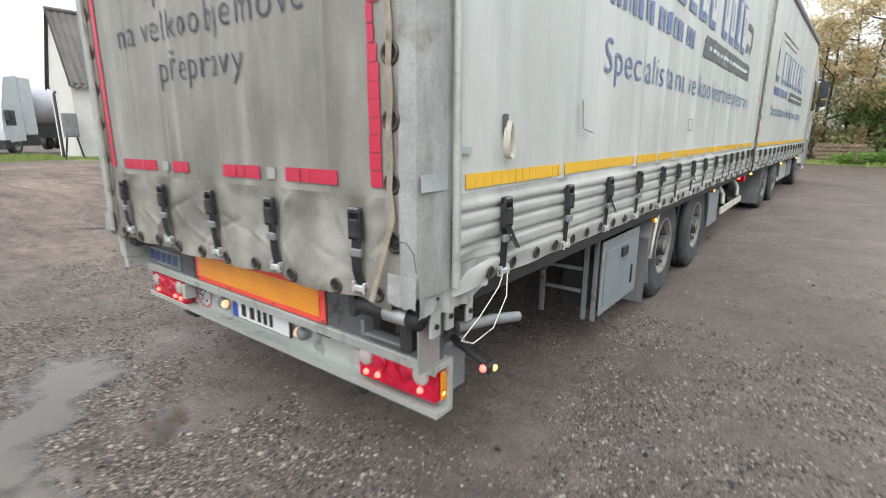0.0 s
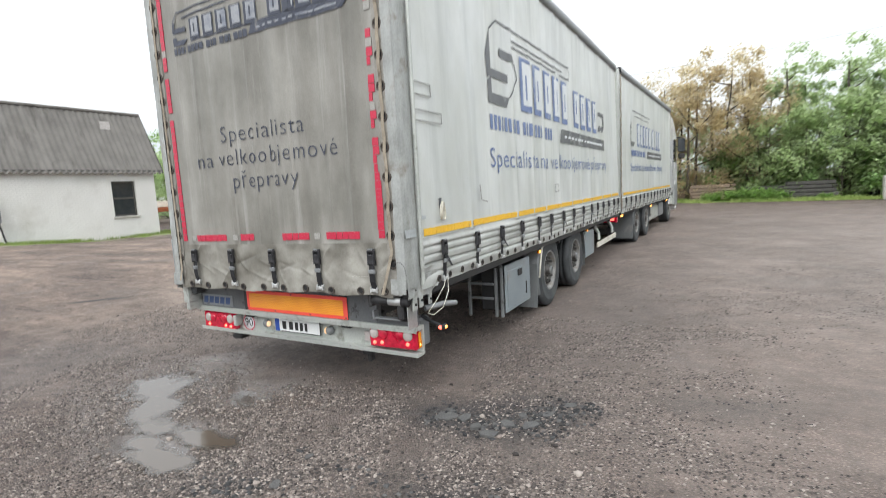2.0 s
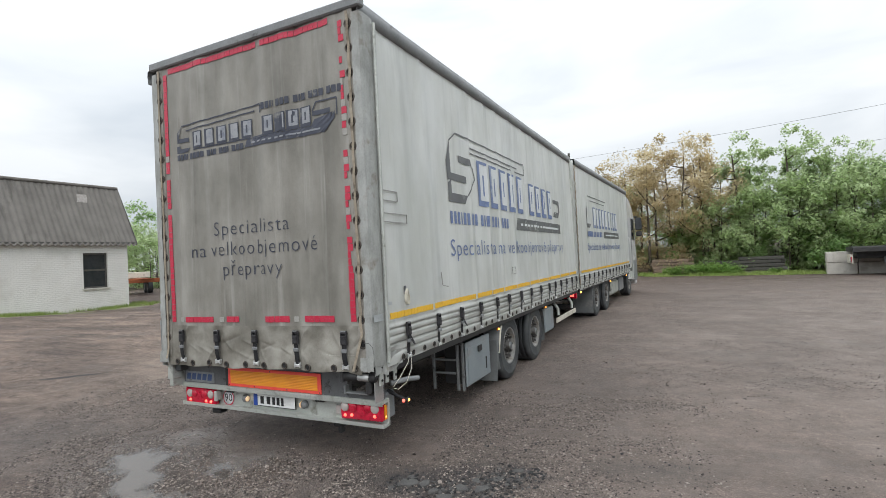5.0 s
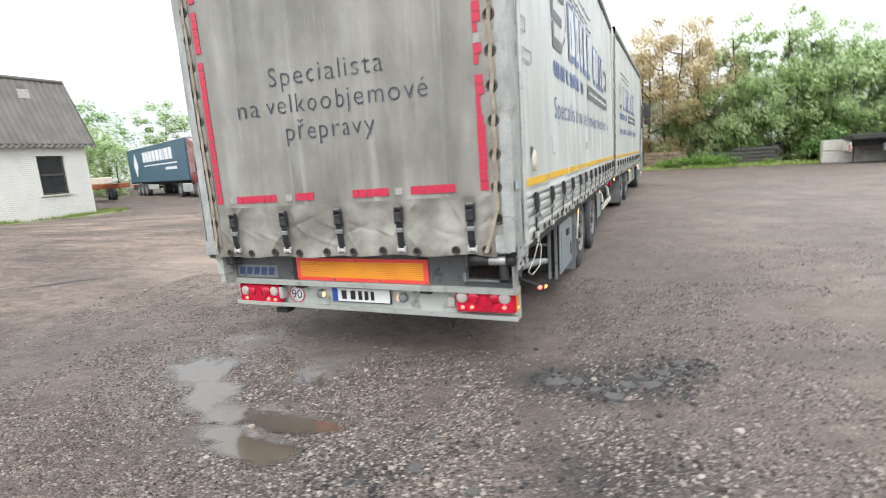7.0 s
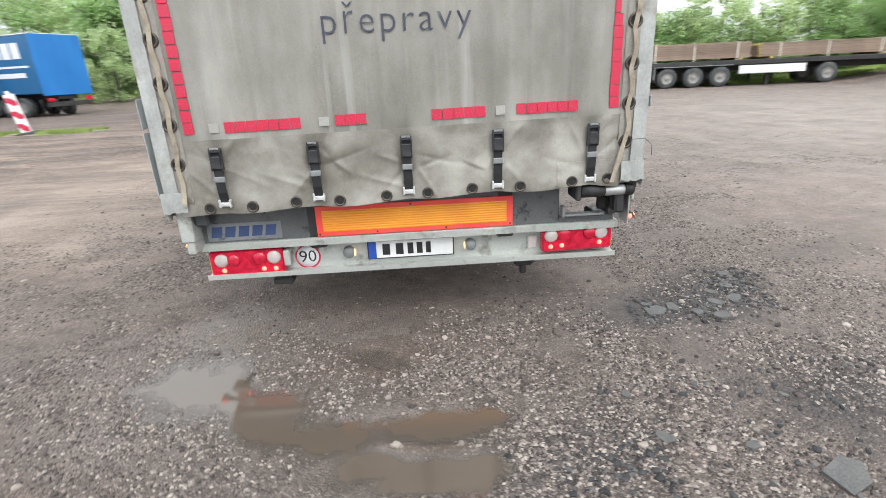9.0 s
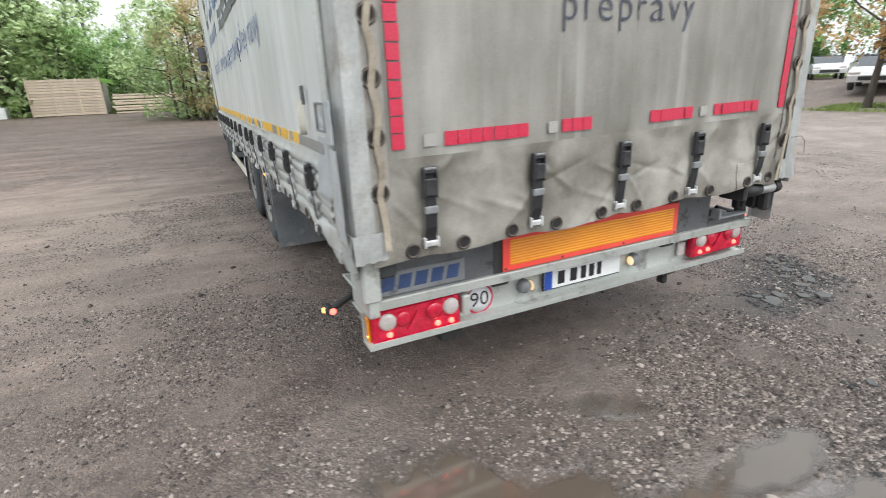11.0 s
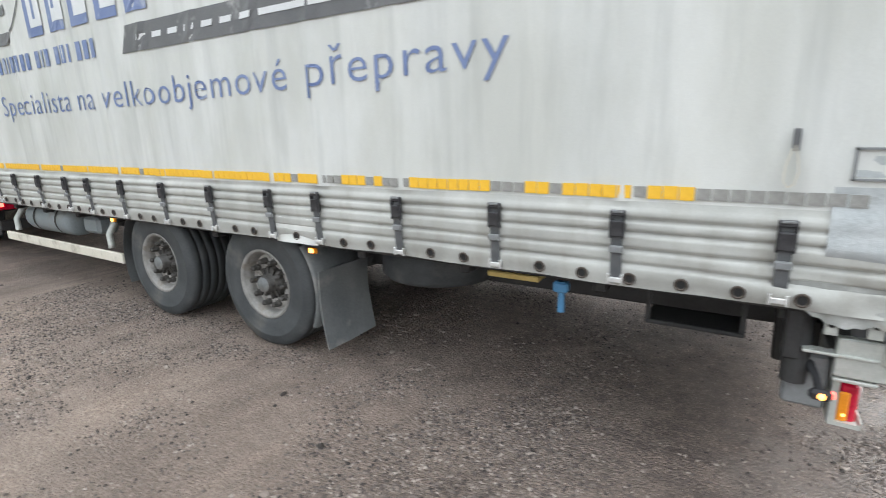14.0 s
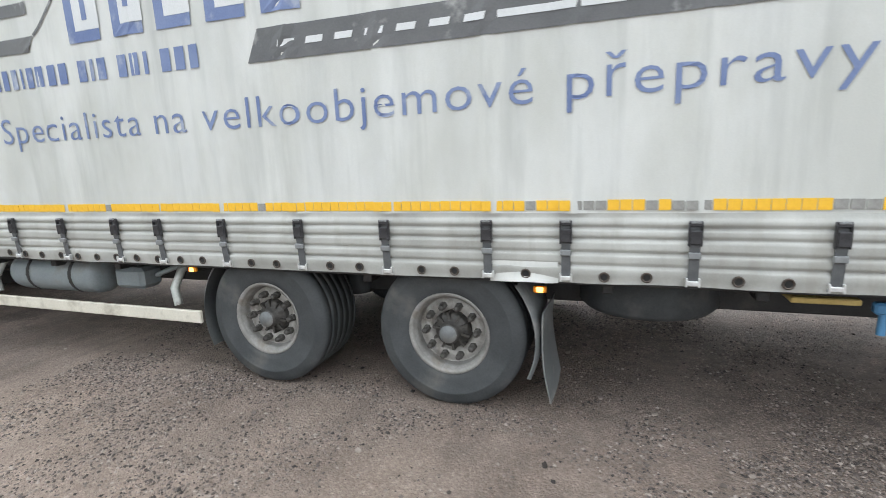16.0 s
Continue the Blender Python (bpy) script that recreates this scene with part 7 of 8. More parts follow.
for a in (0, 120, 240):
    part("leg", Mesh().tube([(0.15 * math.cos(radians(a)), 0.15 * math.sin(radians(a)), 0.82), (0.35 * math.cos(radians(a)), 0.35 * math.sin(radians(a)), -0.02)], 0.02, 6), DARK_STEEL, grill)
rack = thing("metal_rack", "low bent metal rack on the grass", "rack", "", pose(23.2, 1.0, 0, 0, 0, 80))
part("frame", Mesh().tube([(-0.35, 0, -0.02), (-0.3, 0, 0.48), (0.3, 0, 0.5), (0.35, 0, -0.02)], 0.02, 6), GREY_STEEL, rack)

# ---- parked vehicles ----
def small_wheel(owner, x, y, r, w, ax="y", rim=RIM):
    """A simple wheel for far vehicles, turning about y."""
    t = part("wheel", Mesh().lathe([(-w / 2, r * 0.55), (-w / 2, r * 0.92), (-w / 2 + 0.03, r), (w / 2 - 0.03, r), (w / 2, r * 0.92), (w / 2, r * 0.55)], (x, y, r), "y", 24), RUBBER, owner)
    part("rim", Mesh().lathe([(-w / 2 - 0.004, r * 0.60), (-w / 2 + 0.01, r * 0.55), (-w / 2 + 0.05, r * 0.35), (-w / 2 + 0.03, r * 0.2), (-w / 2, 0.0)], (x, y, r), "y", 18), rim, t)
    part("rim", Mesh().lathe([(w / 2 + 0.004, r * 0.60), (w / 2 - 0.01, r * 0.55), (w / 2 - 0.05, r * 0.35), (w / 2 - 0.03, r * 0.2), (w / 2, 0.0)], (x, y, r), "y", 18), rim, t)


def semi_trailer(name, label, at, length, curtain, marks, panel=None, end=None):
    """A curtain-sided semi-trailer: local x forwards, y to its left, rear end at x=0."""
    t = thing(name, label, "semi-trailer", "parked lorries", at)
    part("body", Mesh().box(0, length, -1.27, 1.27, 1.15, 3.95, 0.03), curtain, t)
    part("roof", Mesh().box(-0.02, length + 0.02, -1.285, 1.285, 3.95, 4.0, 0.01), WHITE, t)
    part("rear_frame", Mesh().box(-0.05, 0.0, -1.28, 1.28, 1.05, 3.98, 0.01), end or curtain, t)
    part("chassis", Mesh().box(0.1, length - 0.3, -0.5, 0.5, 0.85, 1.15, 0.01), DARK_STEEL, t)
    for x in (1.9, 3.2, 4.5):
        for y in (-1.05, 1.05):
            small_wheel(t, x, y, 0.5, 0.36)
    for y in (-1.2, 1.2):
        part("side_guard", Mesh().box(5.4, 8.4, y - 0.02, y + 0.02, 0.55, 0.95, 0.01), ALU, t)
        part("landing_leg", Mesh().box(length - 3.2, length - 3.05, y * 0.7 - 0.07, y * 0.7 + 0.07, 0.02, 1.0, 0.01), DARK_STEEL, t)
    part("rear_bumper", Mesh().box(-0.04, 0.06, -1.2, 1.2, 0.5, 0.72, 0.01), DARK_STEEL, t)
    for y in (-1.0, 1.0):
        part("tail_lamp", Mesh().box(-0.06, -0.041, y - 0.18, y + 0.18, 0.76, 0.92, 0.01), LENS_RED, t)
    s = Mesh()
    for side in (-1, 1):
        for x0, x1, z0, z1 in marks:
            a, b = (x0, x1) if side < 0 else (x0, x1)
            s.box(a, b, min(side * 1.272, side * 1.279), max(side * 1.272, side * 1.279), z0, z1)
        if panel:
            xc, zc, r = panel
            s.add([(xc - r * 0.72, side * 1.28, zc), (xc, side * 1.28, zc - r), (xc + r * 0.72, side * 1.28, zc), (xc, side * 1.28, zc + r)], [(0, 1, 2, 3)])
    part("side_print", s, WHITE_PRINT, t, "white printed shapes and bars")
    return t


def letters_as_bars(x0, widths, z0, z1, gap=0.16):
    out, x = [], x0
    for w in widths:
        out.append((x, x + w, z0, z1))
        x += w + gap
    return out


# dark blue trailer coupled to a red tractor; local x points from its tail to its nose
FDIR = -24
semi_trailer("blue_curtain_trailer", "slate-blue curtain-sided semi-trailer coupled to a red tractor", pose(-41.3, 29.6, 0.0, 0, 0, FDIR), 16.55, BLUE_CURTAIN,
             letters_as_bars(5.2, [0.8, 0.78, 0.85, 0.85, 0.92, 0.74, 0.26, 0.92, 0.78], 2.75, 3.55) + [(5.2, 14.4, 2.42, 2.50), (11.4, 14.2, 2.0, 2.2)], (2.6, 2.6, 1.05))
tractor = thing("tractor", "red tractor unit with grey fuel tanks, coupled to a trailer", "truck", "parked lorries", pose(-26.55, 23.0, 0, 0, 0, FDIR))
prof = [(0.7, 0.9), (3.15, 0.72), (3.28, 0.9), (3.25, 1.55), (3.05, 2.35), (2.85, 3.05), (2.45, 3.45), (1.1, 3.85), (0.75, 3.8)]
cb = Mesh().prism(prof, 2.48, lambda u, v, w: (u, -1.24 + w, v))
cb_ = part("cab", cb, RED_PAINT, tractor, "red high-roof cab")
part("windscreen", Mesh().add([(3.24, -1.1, 1.68), (3.24, 1.1, 1.68), (3.06, 1.05, 2.4), (3.06, -1.05, 2.4)], [(0, 1, 2, 3)]), GLASS, cb_)
part("sun_visor", Mesh().add([(3.09, -1.15, 2.42), (3.09, 1.15, 2.42), (2.90, 1.12, 2.95), (2.90, -1.12, 2.95)], [(0, 1, 2, 3)]), WHITE, cb_)
part("grille", Mesh().box(3.255, 3.30, -0.8, 0.8, 1.15, 1.5, 0.02), DARK_STEEL, cb_)
part("grille_bar", Mesh().box(3.30, 3.32, -0.85, 0.85, 1.50, 1.55, 0.005).box(3.30, 3.32, -0.85, 0.85, 1.10, 1.14, 0.005), ALU, cb_)
part("bumper", Mesh().box(3.1, 3.38, -1.24, 1.24, 0.35, 1.0, 0.05), RED_PAINT, cb_)
part("number_plate", Mesh().box(3.382, 3.39, -0.26, 0.26, 0.45, 0.57), PLATE, cb_)
for y in (-1, 1):
    part("headlamp", Mesh().box(3.30, 3.40, y * 0.98 - 0.2, y * 0.98 + 0.2, 0.72, 1.02, 0.03), LENS_CLEAR, cb_)
    part("side_window", Mesh().box(1.95, 2.75, y * 1.243 - 0.004, y * 1.243 + 0.004, 1.75, 2.4), GLASS, cb_)
    part("wing_mirror", Mesh().box(2.85, 3.0, y * 1.45 - 0.12, y * 1.45 + 0.12, 1.7, 2.35, 0.04), DARK_STEEL, cb_)
    part("fuel_tank", Mesh().box(-1.5, 0.5, y * 1.0 - 0.22, y * 1.0 + 0.22, 0.35, 0.95, 0.06), ALU, tractor)
    part("wheel_arch", Mesh().box(0.9, 2.4, y * 1.16 - 0.09, y * 1.16 + 0.09, 1.0, 1.14, 0.02), DARK_STEEL, cb_)
    small_wheel(tractor, 1.7, y * 1.05, 0.5, 0.34)
    small_wheel(tractor, -2.1, y * 0.98, 0.5, 0.5)
part("chassis", Mesh().box(-3.0, 3.0, -0.45, 0.45, 0.6, 0.9, 0.01), DARK_STEEL, tractor)

# another blue trailer behind, tail towards the yard
semi_trailer("slate_trailer", "blue curtain-sided trailer with white lettering bars", pose(-17.9, 26.1, 0, 0, 0, 156), 11.5, MID_BLUE,
             letters_as_bars(0.9, [0.6, 0.62, 0.66, 0.6, 0.62, -0.2, 0.5, 0.2], 2.85, 3.6, 0.14) + [(0.5, 6.5, 2.42, 2.52), (0.9, 5.8, 1.95, 2.18)], None, BRIGHT_BLUE)
semi_trailer("bright_blue_trailer", "plain bright blue curtain-sided trailer beside the red tractor", pose(-32.2, 29.1, 0, 0, 0, -24), 10.2, BRIGHT_BLUE, [(0.3, 9.9, 1.30, 1.35)])
# low orange chassis trailer beside the workshop
ch = thing("container_chassis", "empty orange container chassis with a white block on it", "trailer", "parked lorries", pose(-38.9, 22.9, 0, 0, 0, -24))
part("frame", Mesh().box(0, 7.5, -0.5, 0.5, 0.95, 1.25, 0.02).box(0, 0.3, -1.2, 1.2, 0.95, 1.25, 0.02).box(7.2, 7.5, -1.2, 1.2, 0.95, 1.25, 0.02), RUST, ch)
part("front_box", Mesh().box(2.0, 3.6, -0.9, 0.9, 1.26, 1.75, 0.04), CREAM, ch)
part("bumper", Mesh().box(3.4, 7.0, -1.25, -1.2, 0.45, 0.9, 0.02), WHITE, ch)
for x in (1.2, 2.5):
    for y in (-1.0, 1.0):
        small_wheel(ch, x, y, 0.5, 0.36)

# white van truck and silver tanker beyond the workshop's other end
van = thing("silver_truck", "pale silver high-roofed truck cab with dark mirrors", "truck", "parked lorries", pose(-36.65, 6.9, 0, 0, 0, -42) @ Matrix.Diagonal((1, 1, 0.94, 1)))
part("body", Mesh().box(-1.3, 0, -1.22, 1.22, 1.1, 4.7, 0.08), SILVER, van)
cab_ = part("cab", Mesh().prism([(0.02, 0.8), (1.9, 0.7), (1.95, 1.5), (1.72, 2.9), (1.15, 4.5), (0.02, 4.7)], 2.4, lambda u, v, w: (u, -1.2 + w, v)), SILVER, van)
part("windscreen", Mesh().add([(1.955, -1.05, 1.62), (1.955, 1.05, 1.62), (1.76, 1.0, 2.75), (1.76, -1.0, 2.75)], [(0, 1, 2, 3)]), GLASS, cab_)
part("bumper", Mesh().box(1.5, 2.0, -1.22, 1.22, 0.3, 0.85, 0.03), DARK_STEEL, van)
part("chassis", Mesh().box(-1.5, 1.5, -1.15, 1.15, 0.45, 1.05, 0.03), DARK_STEEL, van)
for y in (-1.0, 1.0):
    part("wing_mirror", Mesh().box(1.6, 1.75, y * 1.4 - 0.14, y * 1.4 + 0.14, 2.0, 2.6, 0.04), DARK_STEEL, cab_)
    part("side_window", Mesh().box(0.7, 1.6, y * 1.204 - 0.004, y * 1.204 + 0.004, 1.7, 2.6), GLASS, cab_)
    small_wheel(van, 0.9, y, 0.5, 0.34)
tanker = thing("tank_trailer", "dull silver cylindrical tank trailer", "tanker", "parked lorries", pose(-40.85, 10.8, 0, 0, 0, -42) @ Matrix.Diagonal((1, 1, 0.94, 1)))
part("tank", Mesh().lathe([(-4, 0.0), (-3.95, 0.9), (-3.6, 1.3), (3.6, 1.3), (3.95, 0.9), (4, 0.0)], (0, 0, 3.05), "x", 32), TANK_METAL, tanker)
for x in (-2.4, 0.0, 2.4):
    part("tank_band", Mesh().lathe([(x - 0.04, 1.305), (x + 0.04, 1.305)], (0, 0, 3.05), "x", 32), TANK_METAL, tanker)
part("chassis", Mesh().box(-3.8, 3.8, -0.6, 0.6, 0.9, 1.8, 0.02), DARK_STEEL, tanker)
part("side_box", Mesh().box(1.4, 3.4, -1.25, -0.65, 0.55, 1.2, 0.03), WHITE, tanker)
for x in (-3, -1.7, -0.4):
    for y in (-1.0, 1.0):
        small_wheel(tanker, x, y, 0.5, 0.36)

# flatbed with timber on the far side
flat = thing("flatbed_trailer", "dark flatbed semi-trailer with grey mudguards", "semi-trailer", "parked lorries", pose(10.15, 25.8, 0, 0, 0, -7))
part("deck", Mesh().box(0, 15.5, -1.25, 1.25, 1.05, 1.28, 0.02), DARK_STEEL, flat)
part("beam", Mesh().box(0.2, 15, -0.5, 0.5, 0.75, 1.05, 0.01), DARK_STEEL, flat)
part("tail_board", Mesh().box(-0.04, 0.0, -1.2, 1.2, 0.55, 0.95, 0.01), CREAM, flat)
for y in (-1.0, 1.0):
    part("tail_lamp", Mesh().box(-0.06, -0.041, y - 0.2, y + 0.2, 0.6, 0.85, 0.01), LENS_RED, flat)
for x in (3.5, 4.85, 6.2):
    for y in (-1.05, 1.05):
        small_wheel(flat, x, y, 0.5, 0.36, rim=RIM)
part("mudguard", Mesh().box(2.85, 6.8, -1.26, 1.26, 1.03, 1.07, 0.01).box(2.8, 2.86, -1.26, 1.26, 0.45, 1.05, 0.01), GREY_STEEL, flat)
part("side_box", Mesh().box(1.1, 2.5, -1.2, -0.7, 0.5, 0.85, 0.05), GREY_STEEL, flat)
part("side_guard", Mesh().box(7.1, 10.4, -1.24, -1.20, 0.6, 1.0, 0.01), WHITE, flat)
for y in (-1.0, 0.85):
    part("landing_leg", Mesh().box(8.6, 8.75, y, y + 0.15, 0.02, 1.0, 0.01), DARK_STEEL, flat)
for y in (-1.0, 1.0):
    small_wheel(flat, 11.5, y, 0.5, 0.5)


def timber_pack(x0, x1, rows, cols, base, parent_pose, label):
    """A strapped pack of sawn timber: each board a part of its own."""
    pk = thing("timber_pack", label, "timber", "timber on the flatbed", parent_pose)
    me = Mesh().box(0, x1 - x0, 0, 2.3 / cols - 0.01, 0, 0.105, 0.006).mesh("plank")
    me.materials.append(TIMBER)
    end = Mesh().box(-0.012, -0.002, 0.005, 2.3 / cols - 0.015, 0.005, 0.10).mesh("plank_end")
    end.materials.append(TIMBER_END)
    rr_ = random.Random(int(x0 * 10))
    for r_ in range(rows):
        for c_ in range(cols):
            if 0 < c_ < cols - 1 and 0 < r_ < rows - 1:
                continue
            o = new("plank", me)
            o.parent = pk
            o.location = (x0 + rr_.uniform(-0.06, 0.06), -1.15 + c_ * 2.3 / cols, base + r_ * 0.11)
            if c_ == 0 or r_ == rows - 1:
                e = new("plank_end", end)
                e.parent = o
    part("core", Mesh().box(x0 + 0.1, x1 - 0.1, -1.0, 1.0, base + 0.05, base + rows * 0.11 - 0.08), TIMBER, pk)
    for x in (x0 + 0.9, (x0 + x1) / 2, x1 - 0.7):
        part("lashing_strap", Mesh().box(x, x + 0.06, -1.165, 1.165, base + rows * 0.11, base + rows * 0.11 + 0.012).box(x, x + 0.06, -1.175, -1.163, base - 0.2, base + rows * 0.11 + 0.012).box(x, x + 0.06, 1.163, 1.175, base - 0.2, base + rows * 0.11 + 0.012), CREAM, pk)
    for x in (x0 + 0.5, x1 - 0.5):
        part("bearer", Mesh().box(x, x + 0.12, -1.15, 1.15, base - 0.1, base, 0.01), TIMBER_END, pk)
    return pk


FL = pose(10.15, 25.8, 0, 0, 0, -7)
timber_pack(1.9, 7.6, 7, 8, 1.385, FL, "strapped pack of brown sawn timber on the flatbed")
timber_pack(8.1, 14.6, 6, 8, 1.385, FL, "strapped pack of sawn timber near the flatbed's nose")


# white concrete blocks and dark stacked sleepers on the verge
def stack(name, label, category, at, sizes, material, group=""):
    st = thing(name, label, category, group, at)
    for i, (x0, x1, y0, y1, z0, z1) in enumerate(sizes):
        part("piece", Mesh().box(x0, x1, y0, y1, z0, z1, 0.02), material, st)
    return st


stack("concrete_blocks", "pale concrete blocks stacked on the verge", "concrete block", pose(9.4, 26.4, 0, 0, 0, -8), [(0, 1.15, 0, 0.9, 0, 0.55), (1.19, 2.4, 0, 0.9, 0, 0.55), (0.0, 1.18, 0, 0.9, 0.56, 1.06), (1.21, 2.38, 0.02, 0.9, 0.56, 1.04)], CONCRETE)
rr = random.Random(5)
for x, y, n_, h_ in ((5.9, 28.4, 5, 5), (4.3, 28.9, 6, 4), (1.5, 29.5, 7, 5), (0.2, 30.5, 5, 4)):
    stack("sleeper_stack", "dark weathered timber sleepers stacked in the weeds", "timber", pose(x, y, 0, 0, 0, rr.uniform(-12, 6)),
          [(rr.uniform(-0.1, 0.1), 2.1 + rr.uniform(-0.15, 0.15), c * 0.26, c * 0.26 + 0.23, k * 0.19, k * 0.19 + 0.17) for k in range(h_) for c in range(4)], TIMBER if x < 2 else DARK_WOOD, "sleeper stacks")
gz = ground_height(-10, 44)
slats = thing("slatted_bin", "weathered slatted timber bin with a green cover", "bin", "", pose(-11.5, 42.4, gz, 0, 0, -5))
bl = Mesh().box(0, 4.4, 0, 0.04, 0, 0.15, 0.006).mesh("slat")
bl.materials.append(TIMBER_PALE)
for i in range(13):
    o = new("slat", bl)
    o.parent = slats
    o.location = (0, 0, 0.05 + i * 0.185)
part("back", Mesh().box(0.05, 4.35, 0.06, 2.0, 0.05, 2.4), TIMBER_GREY, slats)
for x in (0.0, 1.4, 2.9, 4.3):
    part("upright", Mesh().box(x, x + 0.1, -0.06, 0.0, 0, 2.5, 0.01), TIMBER_PALE, slats)
part("cover", Mesh().sheet([4.2, 4.5, 4.8, 5.1], [0, 1, 2, 3], lambda x, k: (x, -0.1 + 0.3 * k, 2.45 - 0.25 * abs(x - 4.5) - 0.1 * k + 0.05 * lump(x * 3, k, 1, 1)), True, 0.02, (0, 0, -1)), FOLIAGE[1], slats, "green plastic cover")
for x0, h_, mat, lab in ((-6.6, 1.45, TIMBER_PALE, "pale stacked boards on the verge"), (-1.6, 1.5, TIMBER_GREY, "grey stacked boards on the verge"), (2.9, 1.1, TIMBER_PALE, "low stack of pale boards on the verge")):
    stack("board_stack", lab, "timber", pose(x0, 41.8 - x0 * 0.02, gz, 0, 0, -3), [(rr.uniform(-0.1, 0.1), 4.3 + rr.uniform(-0.2, 0.2), c * 0.5, c * 0.5 + 0.46, k * 0.2, k * 0.2 + (0.17 if k % 2 else 0.12)) for k in range(int(h_ / 0.2)) for c in range(3)], mat, "board stacks")
stack("wrapped_bale", "white plastic-wrapped bale on the grass", "bale", pose(-15.2, 42.2, gz), [(0, 2.3, 0, 1.0, 0, 0.75)], WHITE)

# barrier board at the yard's edge
bar_ = thing("barrier_board", "red and white striped traffic barrier board, leaning", "barrier", "", pose(-12.7, 15.1, 0, 0, -9, 14))
part("panel", Mesh().box(-0.16, 0.16, -0.025, 0.025, 0.08, 1.32, 0.03), WHITE, bar_)
for z in (0.12, 0.52, 0.95):
    part("stripe", Mesh().add([(-0.15, -0.029, z + 0.15), (0.0, -0.029, z), (0.14, -0.029, z), (0.14, -0.029, z + 0.12), (-0.02, -0.029, z + 0.27), (-0.15, -0.029, z + 0.27)], [tuple(range(6))]), RED_TAPE, bar_)
part("handle", Mesh().box(-0.06, 0.06, -0.02, 0.02, 1.32, 1.42, 0.01), WHITE, bar_)
part("foot", Mesh().box(-0.3, 0.3, -0.2, 0.2, -0.01, 0.09, 0.02), RUBBER, bar_)

# parked cars and a white lorry beyond the oak
def car(at):
    c = thing("parked_car", "white parked saloon car in a row", "car", "parked cars", at)
    prof_ = [(-2.2, 0.35), (2.2, 0.35), (2.25, 0.62), (2.1, 0.82), (1.0, 0.98), (-1.75, 1.0), (-2.25, 0.9)]
    part("body", Mesh().prism(prof_, 1.74, lambda u, v, w: (u, -0.87 + w, v)), WHITE, c)
    cab_ = [(0.95, 0.98), (0.2, 1.42), (-1.1, 1.44), (-1.8, 1.0)]
    part("cabin", Mesh().prism(cab_, 1.5, lambda u, v, w: (u, -0.75 + w, v)), GLASS, c)
    part("roof", Mesh().prism([(0.15, 1.425), (0.2, 1.46), (-1.1, 1.48), (-1.15, 1.445)], 1.44, lambda u, v, w: (u, -0.72 + w, v)), WHITE, c)
    for x in (-1.35, 1.35):
        for y in (-0.78, 0.78):
            small_wheel(c, x, y, 0.31, 0.2)
    for y in (-0.65, 0.65):
        part("headlamp", Mesh().box(2.1, 2.22, y - 0.2, y + 0.2, 0.62, 0.76, 0.02), LENS_CLEAR, c)
    part("grille", Mesh().box(2.2, 2.26, -0.5, 0.5, 0.42, 0.58, 0.01), DARK_STEEL, c)
    return c


first_car = car(pose(33.0, 19.5, ground_height(33, 19.5), 0, 0, 215))
for x, y, a in ((36.2, 18.6, 214), (39.4, 17.6, 213), (42.4, 16.8, 214), (26.2, 11.0, 200), (29.5, 9.5, 205)):
    copy_thing(first_car, pose(x, y, ground_height(x, y), 0, 0, a))
lor = thing("white_lorry", "white lorry parked at the yard's end", "truck", "parked lorries", pose(32.5, 24.0, ground_height(32, 24), 0, 0, 200))
part("cab", Mesh().prism([(0, 0.7), (2.1, 0.6), (2.15, 1.6), (1.9, 3.0), (1.4, 3.5), (0, 3.6)], 2.45, lambda u, v, w: (u, -1.22 + w, v)), WHITE, lor)
part("windscreen", Mesh().add([(2.16, -1.1, 1.65), (2.16, 1.1, 1.65), (1.96, 1.05, 2.7), (1.96, -1.05, 2.7)], [(0, 1, 2, 3)]), GLASS, lor)
part("side_window", Mesh().box(0.9, 1.7, 1.23, 1.238, 1.7, 2.5).box(0.9, 1.7, -1.238, -1.23, 1.7, 2.5), GLASS, lor)
part("body", Mesh().box(-7, -0.2, -1.25, 1.25, 1.1, 3.7, 0.04), WHITE, lor)
for x in (1.2, -5.0):
    for y in (-1.0, 1.0):
        small_wheel(lor, x, y, 0.5, 0.34)
post_ = thing("marker_post", "white and dark striped marker post", "post", "", pose(27.5, 16.0, ground_height(27.5, 16)))
part("post", Mesh().box(-0.13, 0.13, -0.04, 0.04, -0.02, 1.5, 0.02), WHITE, post_)
part("stripe", Mesh().box(-0.131, 0.131, -0.044, -0.041, 0.3, 0.5).box(-0.131, 0.131, -0.044, -0.041, 0.8, 1.0), DARK_STEEL, post_)

# old metal chair and table at the blue house
tb = thing("garden_table", "rusty metal table frame at the house", "table", "", pose(24.5, -3.2, 0))
part("top", Mesh().box(-0.6, 0.6, -0.4, 0.4, 0.70, 0.74, 0.01), DARK_STEEL, tb)
for x in (-0.5, 0.5):
    for y in (-0.3, 0.3):
        part("leg", Mesh().tube([(x, y, 0.0), (x, y, 0.7)], 0.03, 6), DARK_STEEL, tb)

